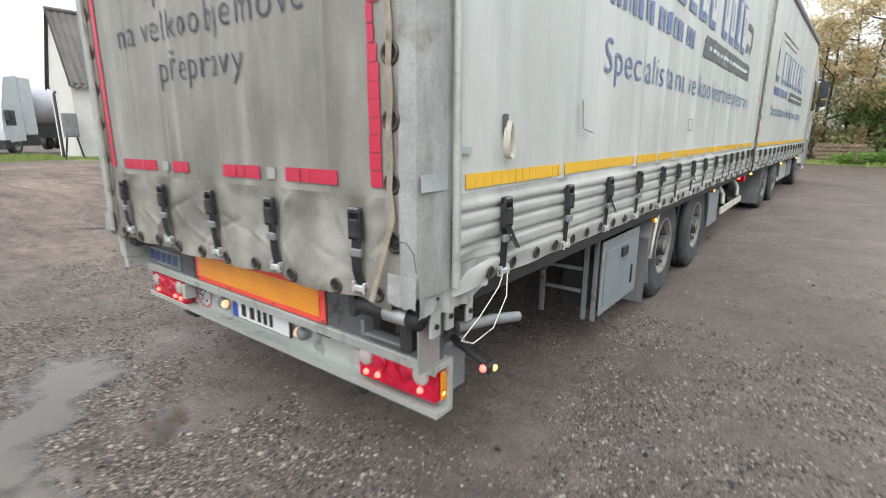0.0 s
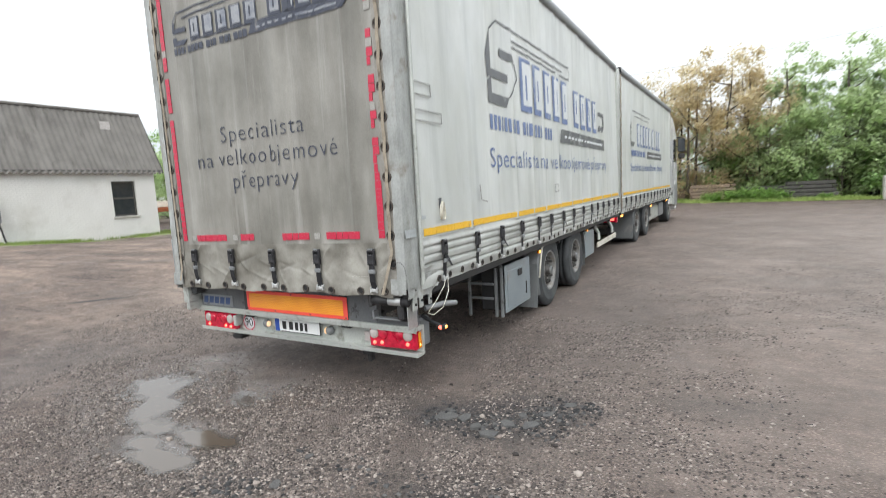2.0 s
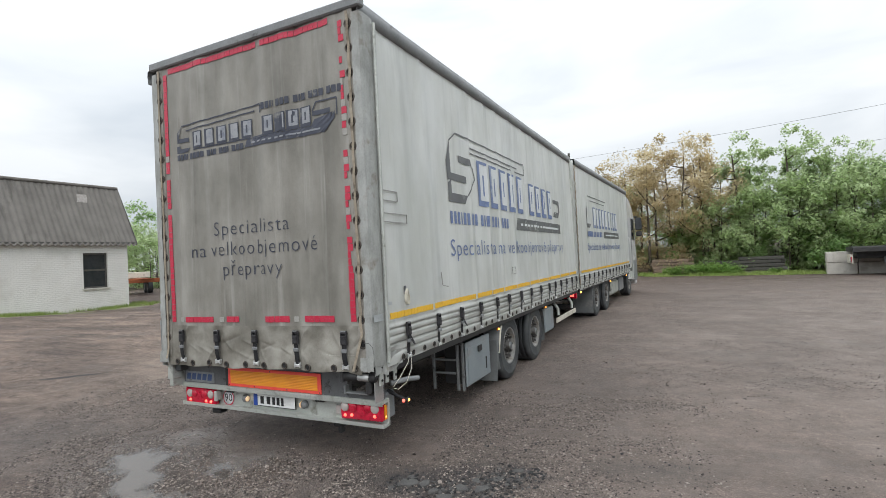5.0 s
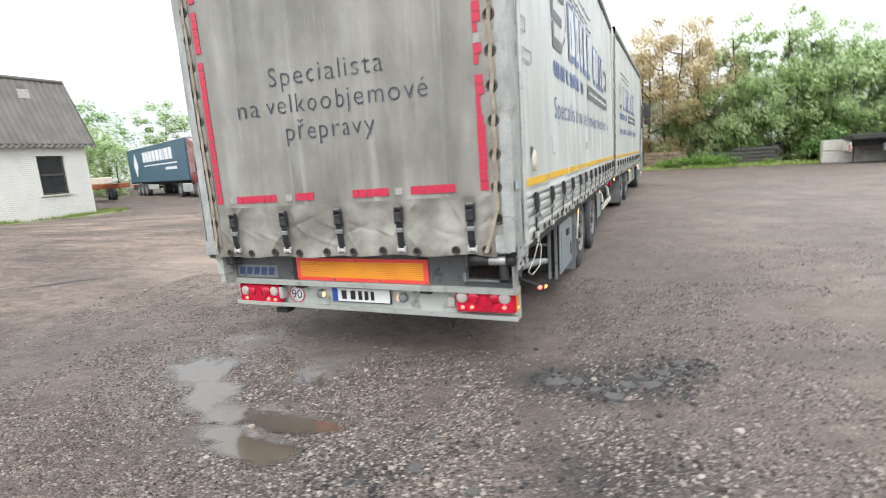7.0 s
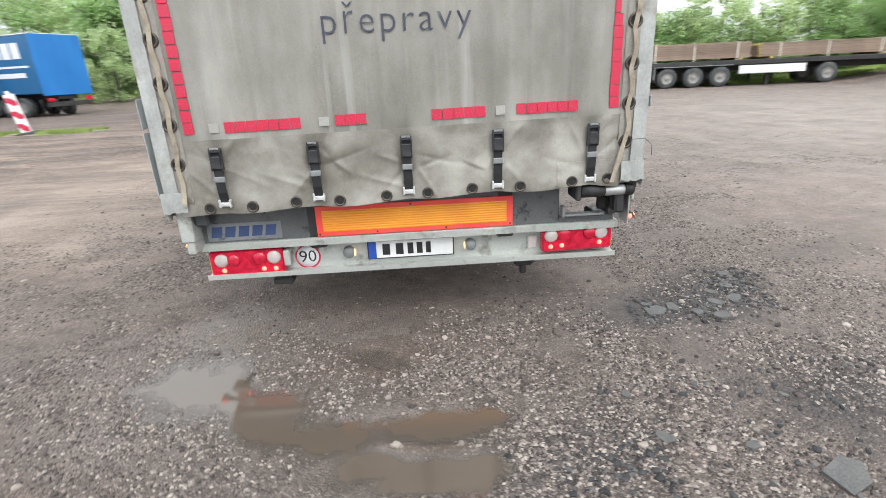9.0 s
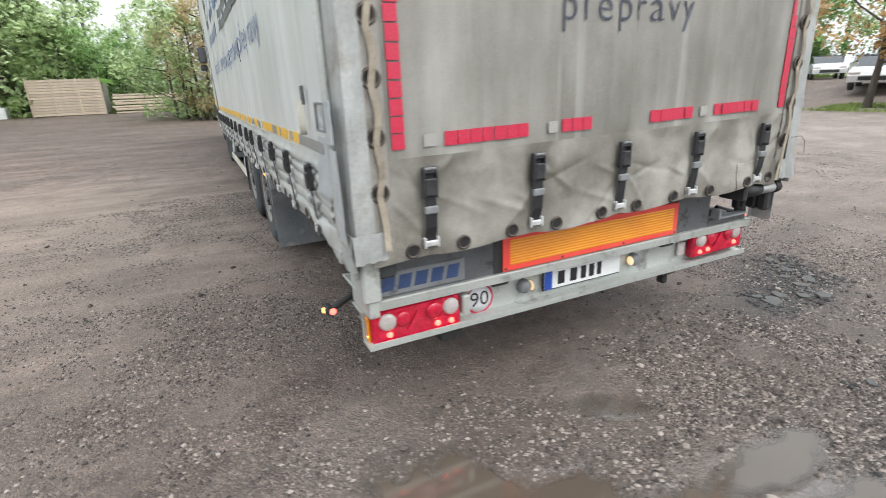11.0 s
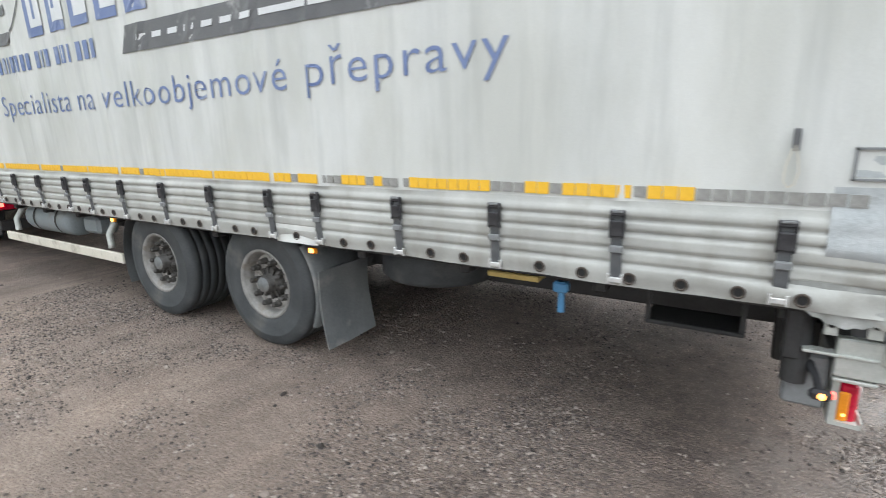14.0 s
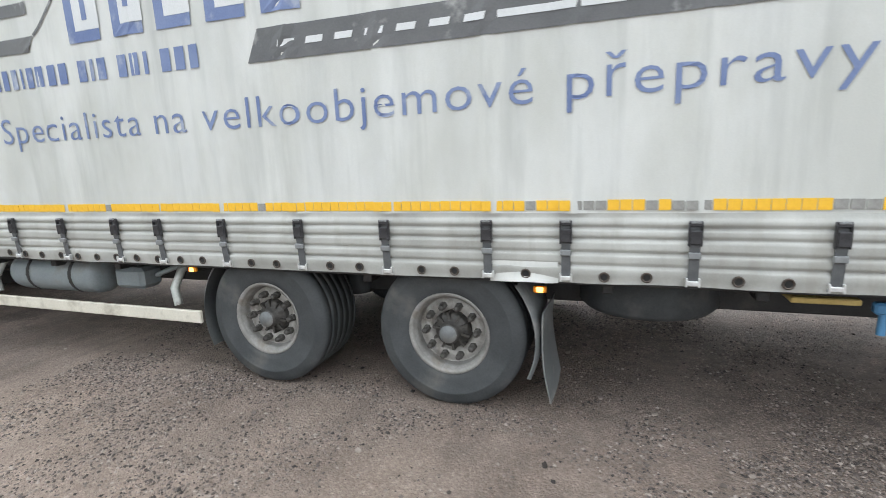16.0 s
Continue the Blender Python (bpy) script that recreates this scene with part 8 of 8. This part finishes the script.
# ---- trees, bushes, grass, gravel ----
def leaf_cloud(points, size, rng, droop=0.3):
    """Leaves as small tilted quads round the points, in one array."""
    n = len(points)
    p = np.array(points)
    a = np.array([rng.uniform(0, 2 * math.pi) for _ in range(n)])
    tilt = np.array([rng.uniform(-0.9, 0.9) - droop for _ in range(n)])
    s = np.array([size * rng.uniform(0.6, 1.35) for _ in range(n)])
    ux = np.stack([np.cos(a), np.sin(a), np.zeros(n)], 1)
    vx = np.stack([-np.sin(a) * np.cos(tilt), np.cos(a) * np.cos(tilt), np.sin(tilt)], 1)
    corners = [p + ux * s[:, None] * 0.5 * i + vx * s[:, None] * j for i, j in ((0, -0.62), (0.9, 0.0), (0, 0.70), (-0.9, 0.0))]
    v = np.stack(corners, 1).reshape(-1, 3)
    return v, np.arange(n * 4).reshape(-1, 4)


def tree(name, label, height, crown_r, crown_from, leaves, size, material, seed, clumps=34, open_=0.0, stems=1, category="tree"):
    rng = random.Random(seed)
    t = thing(name, label, category)
    tr = Mesh()
    tips = []
    for s in range(stems):
        bx, by = (0, 0) if stems == 1 else (rng.uniform(-0.5, 0.5), rng.uniform(-0.5, 0.5))
        lean = (rng.uniform(-0.12, 0.12), rng.uniform(-0.12, 0.12))
        pts, n = [], 7
        for i in range(n):
            k = i / (n - 1)
            z = height * 0.88 * k
            pts.append((bx + lean[0] * z + 0.12 * lump(z, s, seed, 0.7), by + lean[1] * z + 0.12 * lump(s, z, seed + 3, 0.7), z - 0.1))
        r0 = height * 0.016 / math.sqrt(stems) + 0.02
        tr.tube(pts, [r0 * (1.25 if i == 0 else 1) * (1 - 0.85 * i / (n - 1)) + 0.008 for i in range(n)], 7)
        for b in range(9 if stems == 1 else 5):
            k = rng.uniform(max(0.12, crown_from / height - 0.05), 0.92)
            i = min(int(k * (n - 1)), n - 2)
            f = k * (n - 1) - i
            base = Vector(pts[i]).lerp(Vector(pts[i + 1]), f)
            a = rng.uniform(0, 2 * math.pi)
            reach = crown_r * rng.uniform(0.55, 1.0) * (1.15 - 0.6 * k)
            end = base + Vector((math.cos(a) * reach, math.sin(a) * reach, reach * rng.uniform(0.25, 0.8)))
            midp = base.lerp(end, 0.5) + Vector((0, 0, -0.08 * reach))
            tr.tube([base, midp, end], [r0 * 0.42 * (1 - 0.6 * k) + 0.008, r0 * 0.25 + 0.005, 0.006], 5)
            tips.append(end)
            tips.append(midp.lerp(end, 0.5))
        tips.append(Vector(pts[-1]))
    part("trunk", tr, BARK, t, "bark-covered trunk and limbs")
    centres = [(c, rng.uniform(0.45, 0.85) * crown_r * 0.5) for c in tips]
    while len(centres) < clumps:
        a, k = rng.uniform(0, 2 * math.pi), rng.random()
        z = crown_from + (height - crown_from) * k
        r = crown_r * math.sqrt(rng.random()) * (0.55 + 0.75 * math.sin(math.pi * min(1, 0.15 + 0.8 * k))) * 0.9
        centres.append((Vector((r * math.cos(a), r * math.sin(a), z)), rng.uniform(0.3, 0.75) * crown_r * 0.5))
    pts = []
    for _ in range(leaves):
        c, r = centres[rng.randrange(len(centres))]
        d = Vector((rng.gauss(0, 1), rng.gauss(0, 1), rng.gauss(0, 0.8)))
        d.normalize()
        p = c + d * r * (rng.random() ** 0.45)
        if p.z > 0.05 and not (open_ and lump(p.x, p.y, p.z + seed, 0.9) < open_ - 0.5):
            pts.append(tuple(p))
    v, f = leaf_cloud(pts, size, rng)
    me = bpy.data.meshes.new("crown")
    me.from_pydata(v.tolist(), [], f.tolist())
    me.materials.append(material)
    part("crown", me, material, t, "loose crown of small leaves")
    return t


PROTO = [
    tree("broadleaf_tree", "tall green broadleaf tree at the edge of the yard", 8.6, 2.6, 0.9, 7600, 0.19, FOLIAGE[0], 1, 50, 0.32),
    tree("broadleaf_tree", "dark green broadleaf tree at the edge of the yard", 7.4, 2.9, 0.4, 7600, 0.19, FOLIAGE[1], 2, 52, 0.27),
    tree("autumn_tree", "thin yellowing tree with sky showing through", 8.2, 2.4, 0.6, 12500, 0.125, FOLIAGE[2], 3, 74, 0.38, 2),
    tree("broadleaf_tree", "leaning green willow with several stems", 6.8, 3.1, 0.3, 7600, 0.185, FOLIAGE[0], 4, 56, 0.27, 3),
    tree("slim_tree", "slim tall green tree with gaps in its crown", 8.7, 1.55, 2.8, 8200, 0.13, FOLIAGE[0], 5, 52, 0.24),
]
BUSH = [
    tree("bush", "dense green bush on the verge", 2.6, 1.7, 0.1, 2600, 0.17, FOLIAGE[0], 11, 26, 0.1, 4, "bush"),
    tree("bush", "dark green bush on the verge", 3.2, 1.9, 0.1, 2800, 0.18, FOLIAGE[1], 12, 28, 0.1, 4, "bush"),
    tree("bush", "low leafy weeds on the verge", 0.8, 1.2, 0.05, 2000, 0.12, FOLIAGE[4], 13, 22, 0.0, 5, "bush"),
]
for o in PROTO:
    o["group"] = "trees round the yard"
for o in BUSH:
    o["group"] = "bushes on the verge"


def verge_y(x):
    """Where the grass verge begins, along the far side of the yard."""
    if x > 9:
        return 26.6 - 0.12 * (x - 9)
    if x > 2:
        return 26.6 + 0.15 * (9 - x)
    return 27.65 + 15.0 * smooth_step((2 - x) / 7) + 0.05 * (2 - x)


rt_ = random.Random(21)
used = set()


def plant(kind, x, y, s, spin=None):
    m = pose(x, y, ground_height(x, y) - 0.03, 0, 0, rt_.uniform(0, 360) if spin is None else spin) @ Matrix.Diagonal((s, s, s * rt_.uniform(0.92, 1.1), 1))
    if kind.name in used:
        o = copy_thing(kind, Matrix())
        o.matrix_basis = m
    else:
        used.add(kind.name)
        kind.matrix_basis = m
        o = kind
    return o


x = -34.0
while x < 46:
    y = verge_y(x)
    for row, off in enumerate((3.2, 5.2, 8.5) if not -2.5 < x < 14.5 else ()):
        kind = rt_.choice((PROTO[0], PROTO[1], PROTO[3], PROTO[0]))
        s = rt_.uniform(0.60, 0.98) * (1.4 if x < -7 else 0.88 if x < 2.6 else 0.96 if x < 8 else 0.86 if x < 13 else 0.72)
        plant(kind, x + rt_.uniform(-0.8, 0.8), y + off + rt_.uniform(-0.7, 0.7), s)
    for off in (2.9, 3.6):
        plant(rt_.choice(BUSH[:2]), x + rt_.uniform(-1, 1), y + off + rt_.uniform(0, 0.5), rt_.uniform(0.6, 0.95))
    x += 2.1 if x > -3 else 3.0
# bare-branched autumn trees, then slim tall ones over a low green mass
for x, y, k, s in ((-2.0, 32.6, 3, 0.95), (-0.9, 31.0, 2, 0.86), (0.5, 32.0, 2, 0.95), (1.7, 30.6, 2, 0.93), (2.9, 31.6, 2, 0.99), (4.1, 30.9, 2, 0.93), (5.2, 32.5, 2, 0.80),
                   (6.5, 31.2, 4, 0.95), (7.2, 32.4, 4, 0.84), (8.9, 31.0, 4, 0.94), (10.4, 32.0, 4, 0.80), (11.3, 31.2, 4, 0.76), (12.6, 32.2, 4, 0.80), (13.8, 31.5, 4, 0.78),
                   (5.3, 30.4, 3, 0.62), (6.9, 30.0, 3, 0.66), (8.5, 30.2, 3, 0.70), (10.2, 29.9, 3, 0.70), (11.9, 30.2, 3, 0.74), (13.5, 30.0, 3, 0.74), (9.4, 32.8, 1, 0.68), (11.2, 33.4, 0, 0.66), (13.0, 33.2, 1, 0.74), (7.6, 33.6, 1, 0.60), (14.6, 32.6, 0, 0.70),
                   (0.2, 35.5, 0, 0.62), (2.4, 36.5, 1, 0.62), (5.0, 36.0, 1, 0.56)):
    plant(PROTO[k], x, y, s)
for x, k in ((2.8, 0.55), (3.5, 0.65), (4.1, 0.6), (4.8, 0.65), (5.5, 0.5), (7.6, 0.3), (10.2, 0.3), (12.4, 0.35), (14.5, 0.5)):
    plant(BUSH[2], x, verge_y(x) + 0.9 + rt_.uniform(-0.1, 0.3), k)
for x, y, k, s in ((-52, 40, 0, 1.2), (-58, 36, 1, 1.3), (-47, 44, 3, 1.3), (-63, 30, 0, 1.2), (-41, 42, 1, 0.85), (-36, 46, 3, 0.85), (-31, 42, 3, 0.7), (-26, 38, 3, 0.7), (-21, 36, 3, 0.7), (-45, 29, 3, 0.75), (-48, 27, 3, 0.8), (-55, 27, 3, 1.0), (-50, 31, 3, 0.9),
                   (48, 30, 0, 1.3), (44, 24, 1, 1.3), (50, 14, 0, 1.4), (47, 20, 3, 1.3), (52, 5, 1, 1.4), (42, 2, 0, 1.3), (27, 3.5, 0, 1.2), (33, -2, 3, 1.1), (40, 27, 3, 1.2), (37, 29, 1, 1.2)):
    plant(PROTO[k], x, y, s)
for i, x in enumerate((-19, -16.4, -14)):
    plant(PROTO[(0, 1, 3, 1)[i % 4]], x, 45.5 + 1.5 * (i % 2), 1.55 + 0.1 * (i % 3))
oak = tree("oak_tree", "small oak with brown autumn leaves beside the yard", 6.5, 3.1, 2.0, 6000, 0.17, FOLIAGE[3], 31, 40, 0.3)
oak.matrix_basis = pose(20.4, 8.5, 0)
oak2 = tree("lime_tree", "yellow-green tree in front of the blue house", 6.0, 2.6, 1.7, 5200, 0.17, FOLIAGE[2], 32, 40, 0.3)
oak2.matrix_basis = pose(23.4, 0.2, 0)
oak3 = copy_thing(oak2, Matrix())
oak3.matrix_basis = pose(22.5, -4.0, 0, 0, 0, 130)

# grass
def blades(name, label, areas, count, height, seed):
    rng = random.Random(seed)
    vs, fs = [], []
    weights = [a[4] for a in areas]
    while len(fs) < count:
        x0, x1, y0, y1, _ = rng.choices(areas, weights)[0]
        x, y = rng.uniform(x0, x1), rng.uniform(0, 1)
        y = (verge_y(x) if y0 is None else y0) + y * ((y1 if y0 is None else y1 - y0))
        if lump(x, y, seed, 0.8) < -0.25:
            continue
        h = height * rng.uniform(0.4, 1.2)
        a = rng.uniform(0, 2 * math.pi)
        w = 0.012 + 0.02 * rng.random()
        z = ground_height(x, y)
        lx, ly = rng.uniform(-0.4, 0.4) * h, rng.uniform(-0.4, 0.4) * h
        n = len(vs)
        vs += [(x - w * math.cos(a), y - w * math.sin(a), z), (x + w * math.cos(a), y + w * math.sin(a), z), (x + lx, y + ly, z + h)]
        fs.append((n, n + 1, n + 2))
    me = bpy.data.meshes.new(name)
    me.from_pydata(vs, [], fs)
    me.materials.append(GRASS_BLADE)
    return tagged(part(name, me, GRASS_BLADE), label, "grass", "", "stuff")


blades("verge_grass", "rough green grass along the verge", [(-25, 45, None, 1.6, 1.0)], 26000, 0.22, 1)
blades("wall_grass", "tufts of grass at the foot of the white wall", [(-27.0, -25.8, 7.2, 16.2, 1.0), (-29, -26.5, 15.6, 17.2, 0.3), (-32, -26.2, 4.3, 7.6, 0.7)], 5000, 0.20, 2)
blades("shed_grass", "short grass in front of the dark shed", [(18.3, 19.5, -6, 10, 1.0), (18.5, 22, 7.2, 9.8, 0.4), (21, 27, -12, -5.2, 0.6)], 9000, 0.14, 3)
blades("island_grass", "thin grass round the barrier board", [(-15.5, -10.5, 14.7, 16.0, 1.0)], 2500, 0.12, 4)
GRASS_SOIL = surface("grassy_soil", (0.13, 0.20, 0.04), (0.24, 0.29, 0.08), 0.9, scale=2.5, fine=25, fine_mix=0.5, bump=0.4, bump_depth=0.03)
GRASS_THIN = surface("thin_grassy_earth", (0.15, 0.145, 0.085), (0.27, 0.245, 0.165), 0.9, scale=1.6, fine=25, fine_mix=0.5, bump=0.4, bump_depth=0.02, stain=(0.14, 0.19, 0.05), stain_scale=1.2, stain_at=(0.5, 0.62))
vg = Mesh()
vx = steps((-60, 60, 0.6))
vg.sheet(vx, [0.0, 0.15, 0.5, 1.0, 3.0, 12.0, 40.0], lambda x, k: (x, verge_y(x) + k + (0.35 * lump(x, 1.0, 4.0, 0.7) + 0.15 * lump(x, 1.0, 2.0, 2.5)) * (1 if k < 0.4 else 0.3), ground_height(x, verge_y(x) + k) + 0.02 + 0.05 * min(1, k)))
tagged(part("grass_verge", vg, GRASS_SOIL), "rough grass verge below the trees", "verge", "", "structure")
for nm, x0, x1, y0, y1 in (("grass_strip_1", -27.4, -25.4, 6.0, 17.0), ("grass_strip_2", 18.2, 19.58, -6.5, 10.2), ("grass_strip_3", -15.6, -10.4, 14.6, 16.1), ("grass_strip_4", 19.6, 29.8, -14, -1.6)):
    gs = Mesh()
    gs.sheet(steps((x0, x1, 0.3)), steps((y0, y1, 0.3)), lambda x, y: (x, y, ground_height(x, y) + 0.012 + 0.03 * min(1, max(0, min(x - x0, x1 - x, y - y0, y1 - y)) * 3) - 0.05 * (0.5 - lump(x, y, 2.0, 1.1))))
    tagged(part(nm, gs, GRASS_SOIL if nm == "grass_strip_4" else GRASS_THIN), "thin grass on trodden soil", "grass", "", "structure")


# loose stones and broken asphalt
def scatter(name, label, count, areas, sizes, material, seed, flat=0.6, small=False):
    rng = np.random.RandomState(seed)
    if small:
        bv = np.array([(1, 0, 0), (-1, 0, 0), (0, 1, 0), (0, -1, 0), (0, 0, 1), (0, 0, -1)], float)
        bf = np.array([(0, 2, 4), (2, 1, 4), (1, 3, 4), (3, 0, 4), (2, 0, 5), (1, 2, 5), (3, 1, 5), (0, 3, 5)])
    else:
        ico = bmesh.new()
        bmesh.ops.create_icosphere(ico, subdivisions=1, radius=1.0)
        bv = np.array([v.co[:] for v in ico.verts])
        bf = np.array([[v.index for v in f.verts] for f in ico.faces])
        ico.free()
    tot = sum(a[4] for a in areas)
    P = []
    for x0, x1, y0, y1, w in areas:
        n = int(count * w / tot)
        P.append(np.stack([rng.uniform(x0, x1, n), rng.uniform(y0, y1, n)], 1))
    P = np.concatenate(P)
    n = len(P)
    keep = np.array([0.55 * lump(p[0], p[1], seed, 0.9) + 0.75 * lump(p[0], p[1], seed + 9, 2.7) > -0.30 + 0.55 * rng.rand() and rng.rand() > 0.85 * trodden(p[0], p[1]) for p in P])
    P = P[keep]
    n = len(P)
    s = sizes[0] + (sizes[1] - sizes[0]) * rng.rand(n) ** 3
    ang = rng.uniform(0, 2 * np.pi, n)
    jit = 1 + 0.28 * rng.uniform(-1, 1, (n, len(bv), 1))
    v = bv[None] * jit * s[:, None, None] * np.stack([np.ones(n), rng.uniform(0.6, 1.0, n), rng.uniform(0.35, 0.75, n) * flat / 0.6], 1)[:, None, :]
    c, q = np.cos(ang)[:, None], np.sin(ang)[:, None]
    vx_, vy_ = v[:, :, 0] * c - v[:, :, 1] * q, v[:, :, 0] * q + v[:, :, 1] * c
    z0 = np.array([ground_height(a, b) + ground_bumps(a, b) for a, b in P])
    out = np.stack([vx_ + P[:, :1], vy_ + P[:, 1:], v[:, :, 2] + z0[:, None] + s[:, None] * 0.12], 2).reshape(-1, 3)
    f = (bf[None] + (np.arange(n) * len(bv))[:, None, None]).reshape(-1, 3)
    me = bpy.data.meshes.new(name)
    me.from_pydata(out.tolist(), [], f.tolist())
    me.materials.append(material)
    return tagged(part(name, me, material), label, "gravel", "", "stuff")


def stone_material(name, stops):
    m = surface(name, stops[0], stops[-1], 0.7, scale=25, fine=120, bump=0.2)
    t = m.node_tree
    b = t.nodes["Principled BSDF"]
    ge = t.nodes.new("ShaderNodeNewGeometry")
    r = t.nodes.new("ShaderNodeValToRGB")
    e = r.color_ramp.elements
    while len(e) < len(stops):
        e.new(0.5)
    for i, c in enumerate(stops):
        e[i].position, e[i].color = i / (len(stops) - 1), (*c, 1)
    t.links.new(ge.outputs["Random Per Island"], r.inputs[0])
    t.links.new(r.outputs[0], b.inputs["Base Color"])
    return m


STONE = stone_material("mixed_gravel_stones", [(0.020, 0.016, 0.014), (0.052, 0.042, 0.037), (0.095, 0.077, 0.068), (0.14, 0.116, 0.103), (0.215, 0.178, 0.154), (0.37, 0.325, 0.285)])
TARMAC = stone_material("broken_black_tarmac", [(0.008, 0.008, 0.009), (0.02, 0.02, 0.021), (0.04, 0.04, 0.041), (0.11, 0.106, 0.10)])
scatter("gravel", "loose mixed gravel on the yard", 340000, [(2.4, 8.5, -2.6, 5.0, 1.0), (-1.5, 1.0, 0.4, 6.4, 1.0), (-2.6, -1.0, 0.4, 6.4, 0.8), (-4.2, 4.5, -2.9, 2.5, 0.9), (-4.2, -1.2, 0.2, 6.0, 1.0), (-0.4, 3.2, -2.7, -0.3, 1.7), (0.8, 8, 0, 7, 0.4), (-9, 0, -2, 3, 0.2), (-2.4, 1.4, -1.7, 0.5, 1.5), (0.9, 3.6, -0.6, 2.8, 1.1)], (0.004, 0.014), STONE, 3, 0.6, True)
scatter("coarse_gravel", "scattered larger stones on the yard", 3200, [(-4.6, 5, -3.0, 5, 0.7), (-9, 9, -4, 12, 0.3), (-0.2, 3.2, -2.4, 0.2, 0.7)], (0.009, 0.026), STONE, 4)
scatter("broken_tarmac", "crumbled black tarmac pieces", 3600, [(1.3, 1.9, -0.1, 0.30, 0.8), (1.7, 2.3, 0.0, 0.45, 1.0), (2.0, 2.42, 0.25, 0.65, 0.8), (0.3, 0.95, -1.35, -1.0, 0.5), (1.65, 2.25, -1.0, -0.55, 0.5), (2.85, 3.45, 0.95, 1.2, 0.3), (1.75, 2.2, 0.95, 1.25, 0.35), (0.8, 1.9, -1.6, -0.6, 0.5)], (0.003, 0.022), TARMAC, 5, 0.5)
SLAB = surface("dusty_tarmac_slab", (0.050, 0.050, 0.050), (0.13, 0.126, 0.12), 0.75, scale=14, fine=90, fine_mix=0.5, bump=0.5, bump_depth=0.006)
slab = thing("tarmac_slab", "flat broken slab of dark tarmac", "rubble", "rubble on the yard")
part("slab", Mesh().prism([(-0.11, -0.05), (0.02, -0.08), (0.12, -0.02), (0.09, 0.06), (-0.06, 0.08)], 0.035, lambda u, v, w: (u, v, w)), SLAB, slab)
slab.matrix_basis = pose(1.47, 0.07, -0.004, 2, 2, 20) @ Matrix.Diagonal((0.72, 0.72, 0.5, 1))
for x, y, a, k in ((1.60, 0.10, 80, 0.48), (1.90, 0.13, 140, 0.5), (2.04, 0.17, 30, 0.52), (1.84, -0.04, 200, 0.55), (1.72, 0.02, 250, 0.4), (2.10, 0.36, 260, 0.42), (1.95, 0.28, 310, 0.36), (1.56, -1.28, 35, 0.85), (1.00, -1.02, 120, 0.38), (1.46, 0.16, 170, 0.35), (2.2, 0.55, 15, 0.4), (0.96, -0.72, 60, 0.26), (1.32, -1.10, 200, 0.3)):
    o = copy_thing(slab, Matrix())
    o.matrix_basis = pose(x, y, -0.003, 2, -3, a) @ Matrix.Diagonal((k, k, 0.45, 1))

# overhead wires far behind the trees
for i, (a, b) in enumerate((((-10, 62, 13.5), (70, 34, 15.5)), ((-10, 64, 11.0), (70, 36, 12.5)))):
    wpts = [Vector(a).lerp(Vector(b), k / 16) - Vector((0, 0, 1.4 * math.sin(math.pi * k / 16))) for k in range(17)]
    wr = thing("overhead_wire", "thin dark overhead wire against the sky", "wire", "overhead wires")
    part("cable", Mesh().tube(wpts, 0.014, 5), WIRE, wr)
for x, y, zt in ((-10, 63, 14.2), (70, 35, 16.0)):
    pp = thing("wire_pole", "wooden wire pole behind the trees", "pole", "wire poles", pose(x, y, ground_height(x, y)))
    part("mast", Mesh().tube([(0, 0, -0.2), (0, 0, zt)], [0.2, 0.14], 10), DARK_WOOD, pp)
    part("crossarm", Mesh().box(-1.2, 1.2, -0.08, 0.08, zt - 2.6, zt - 2.4, 0.02), DARK_WOOD, pp)
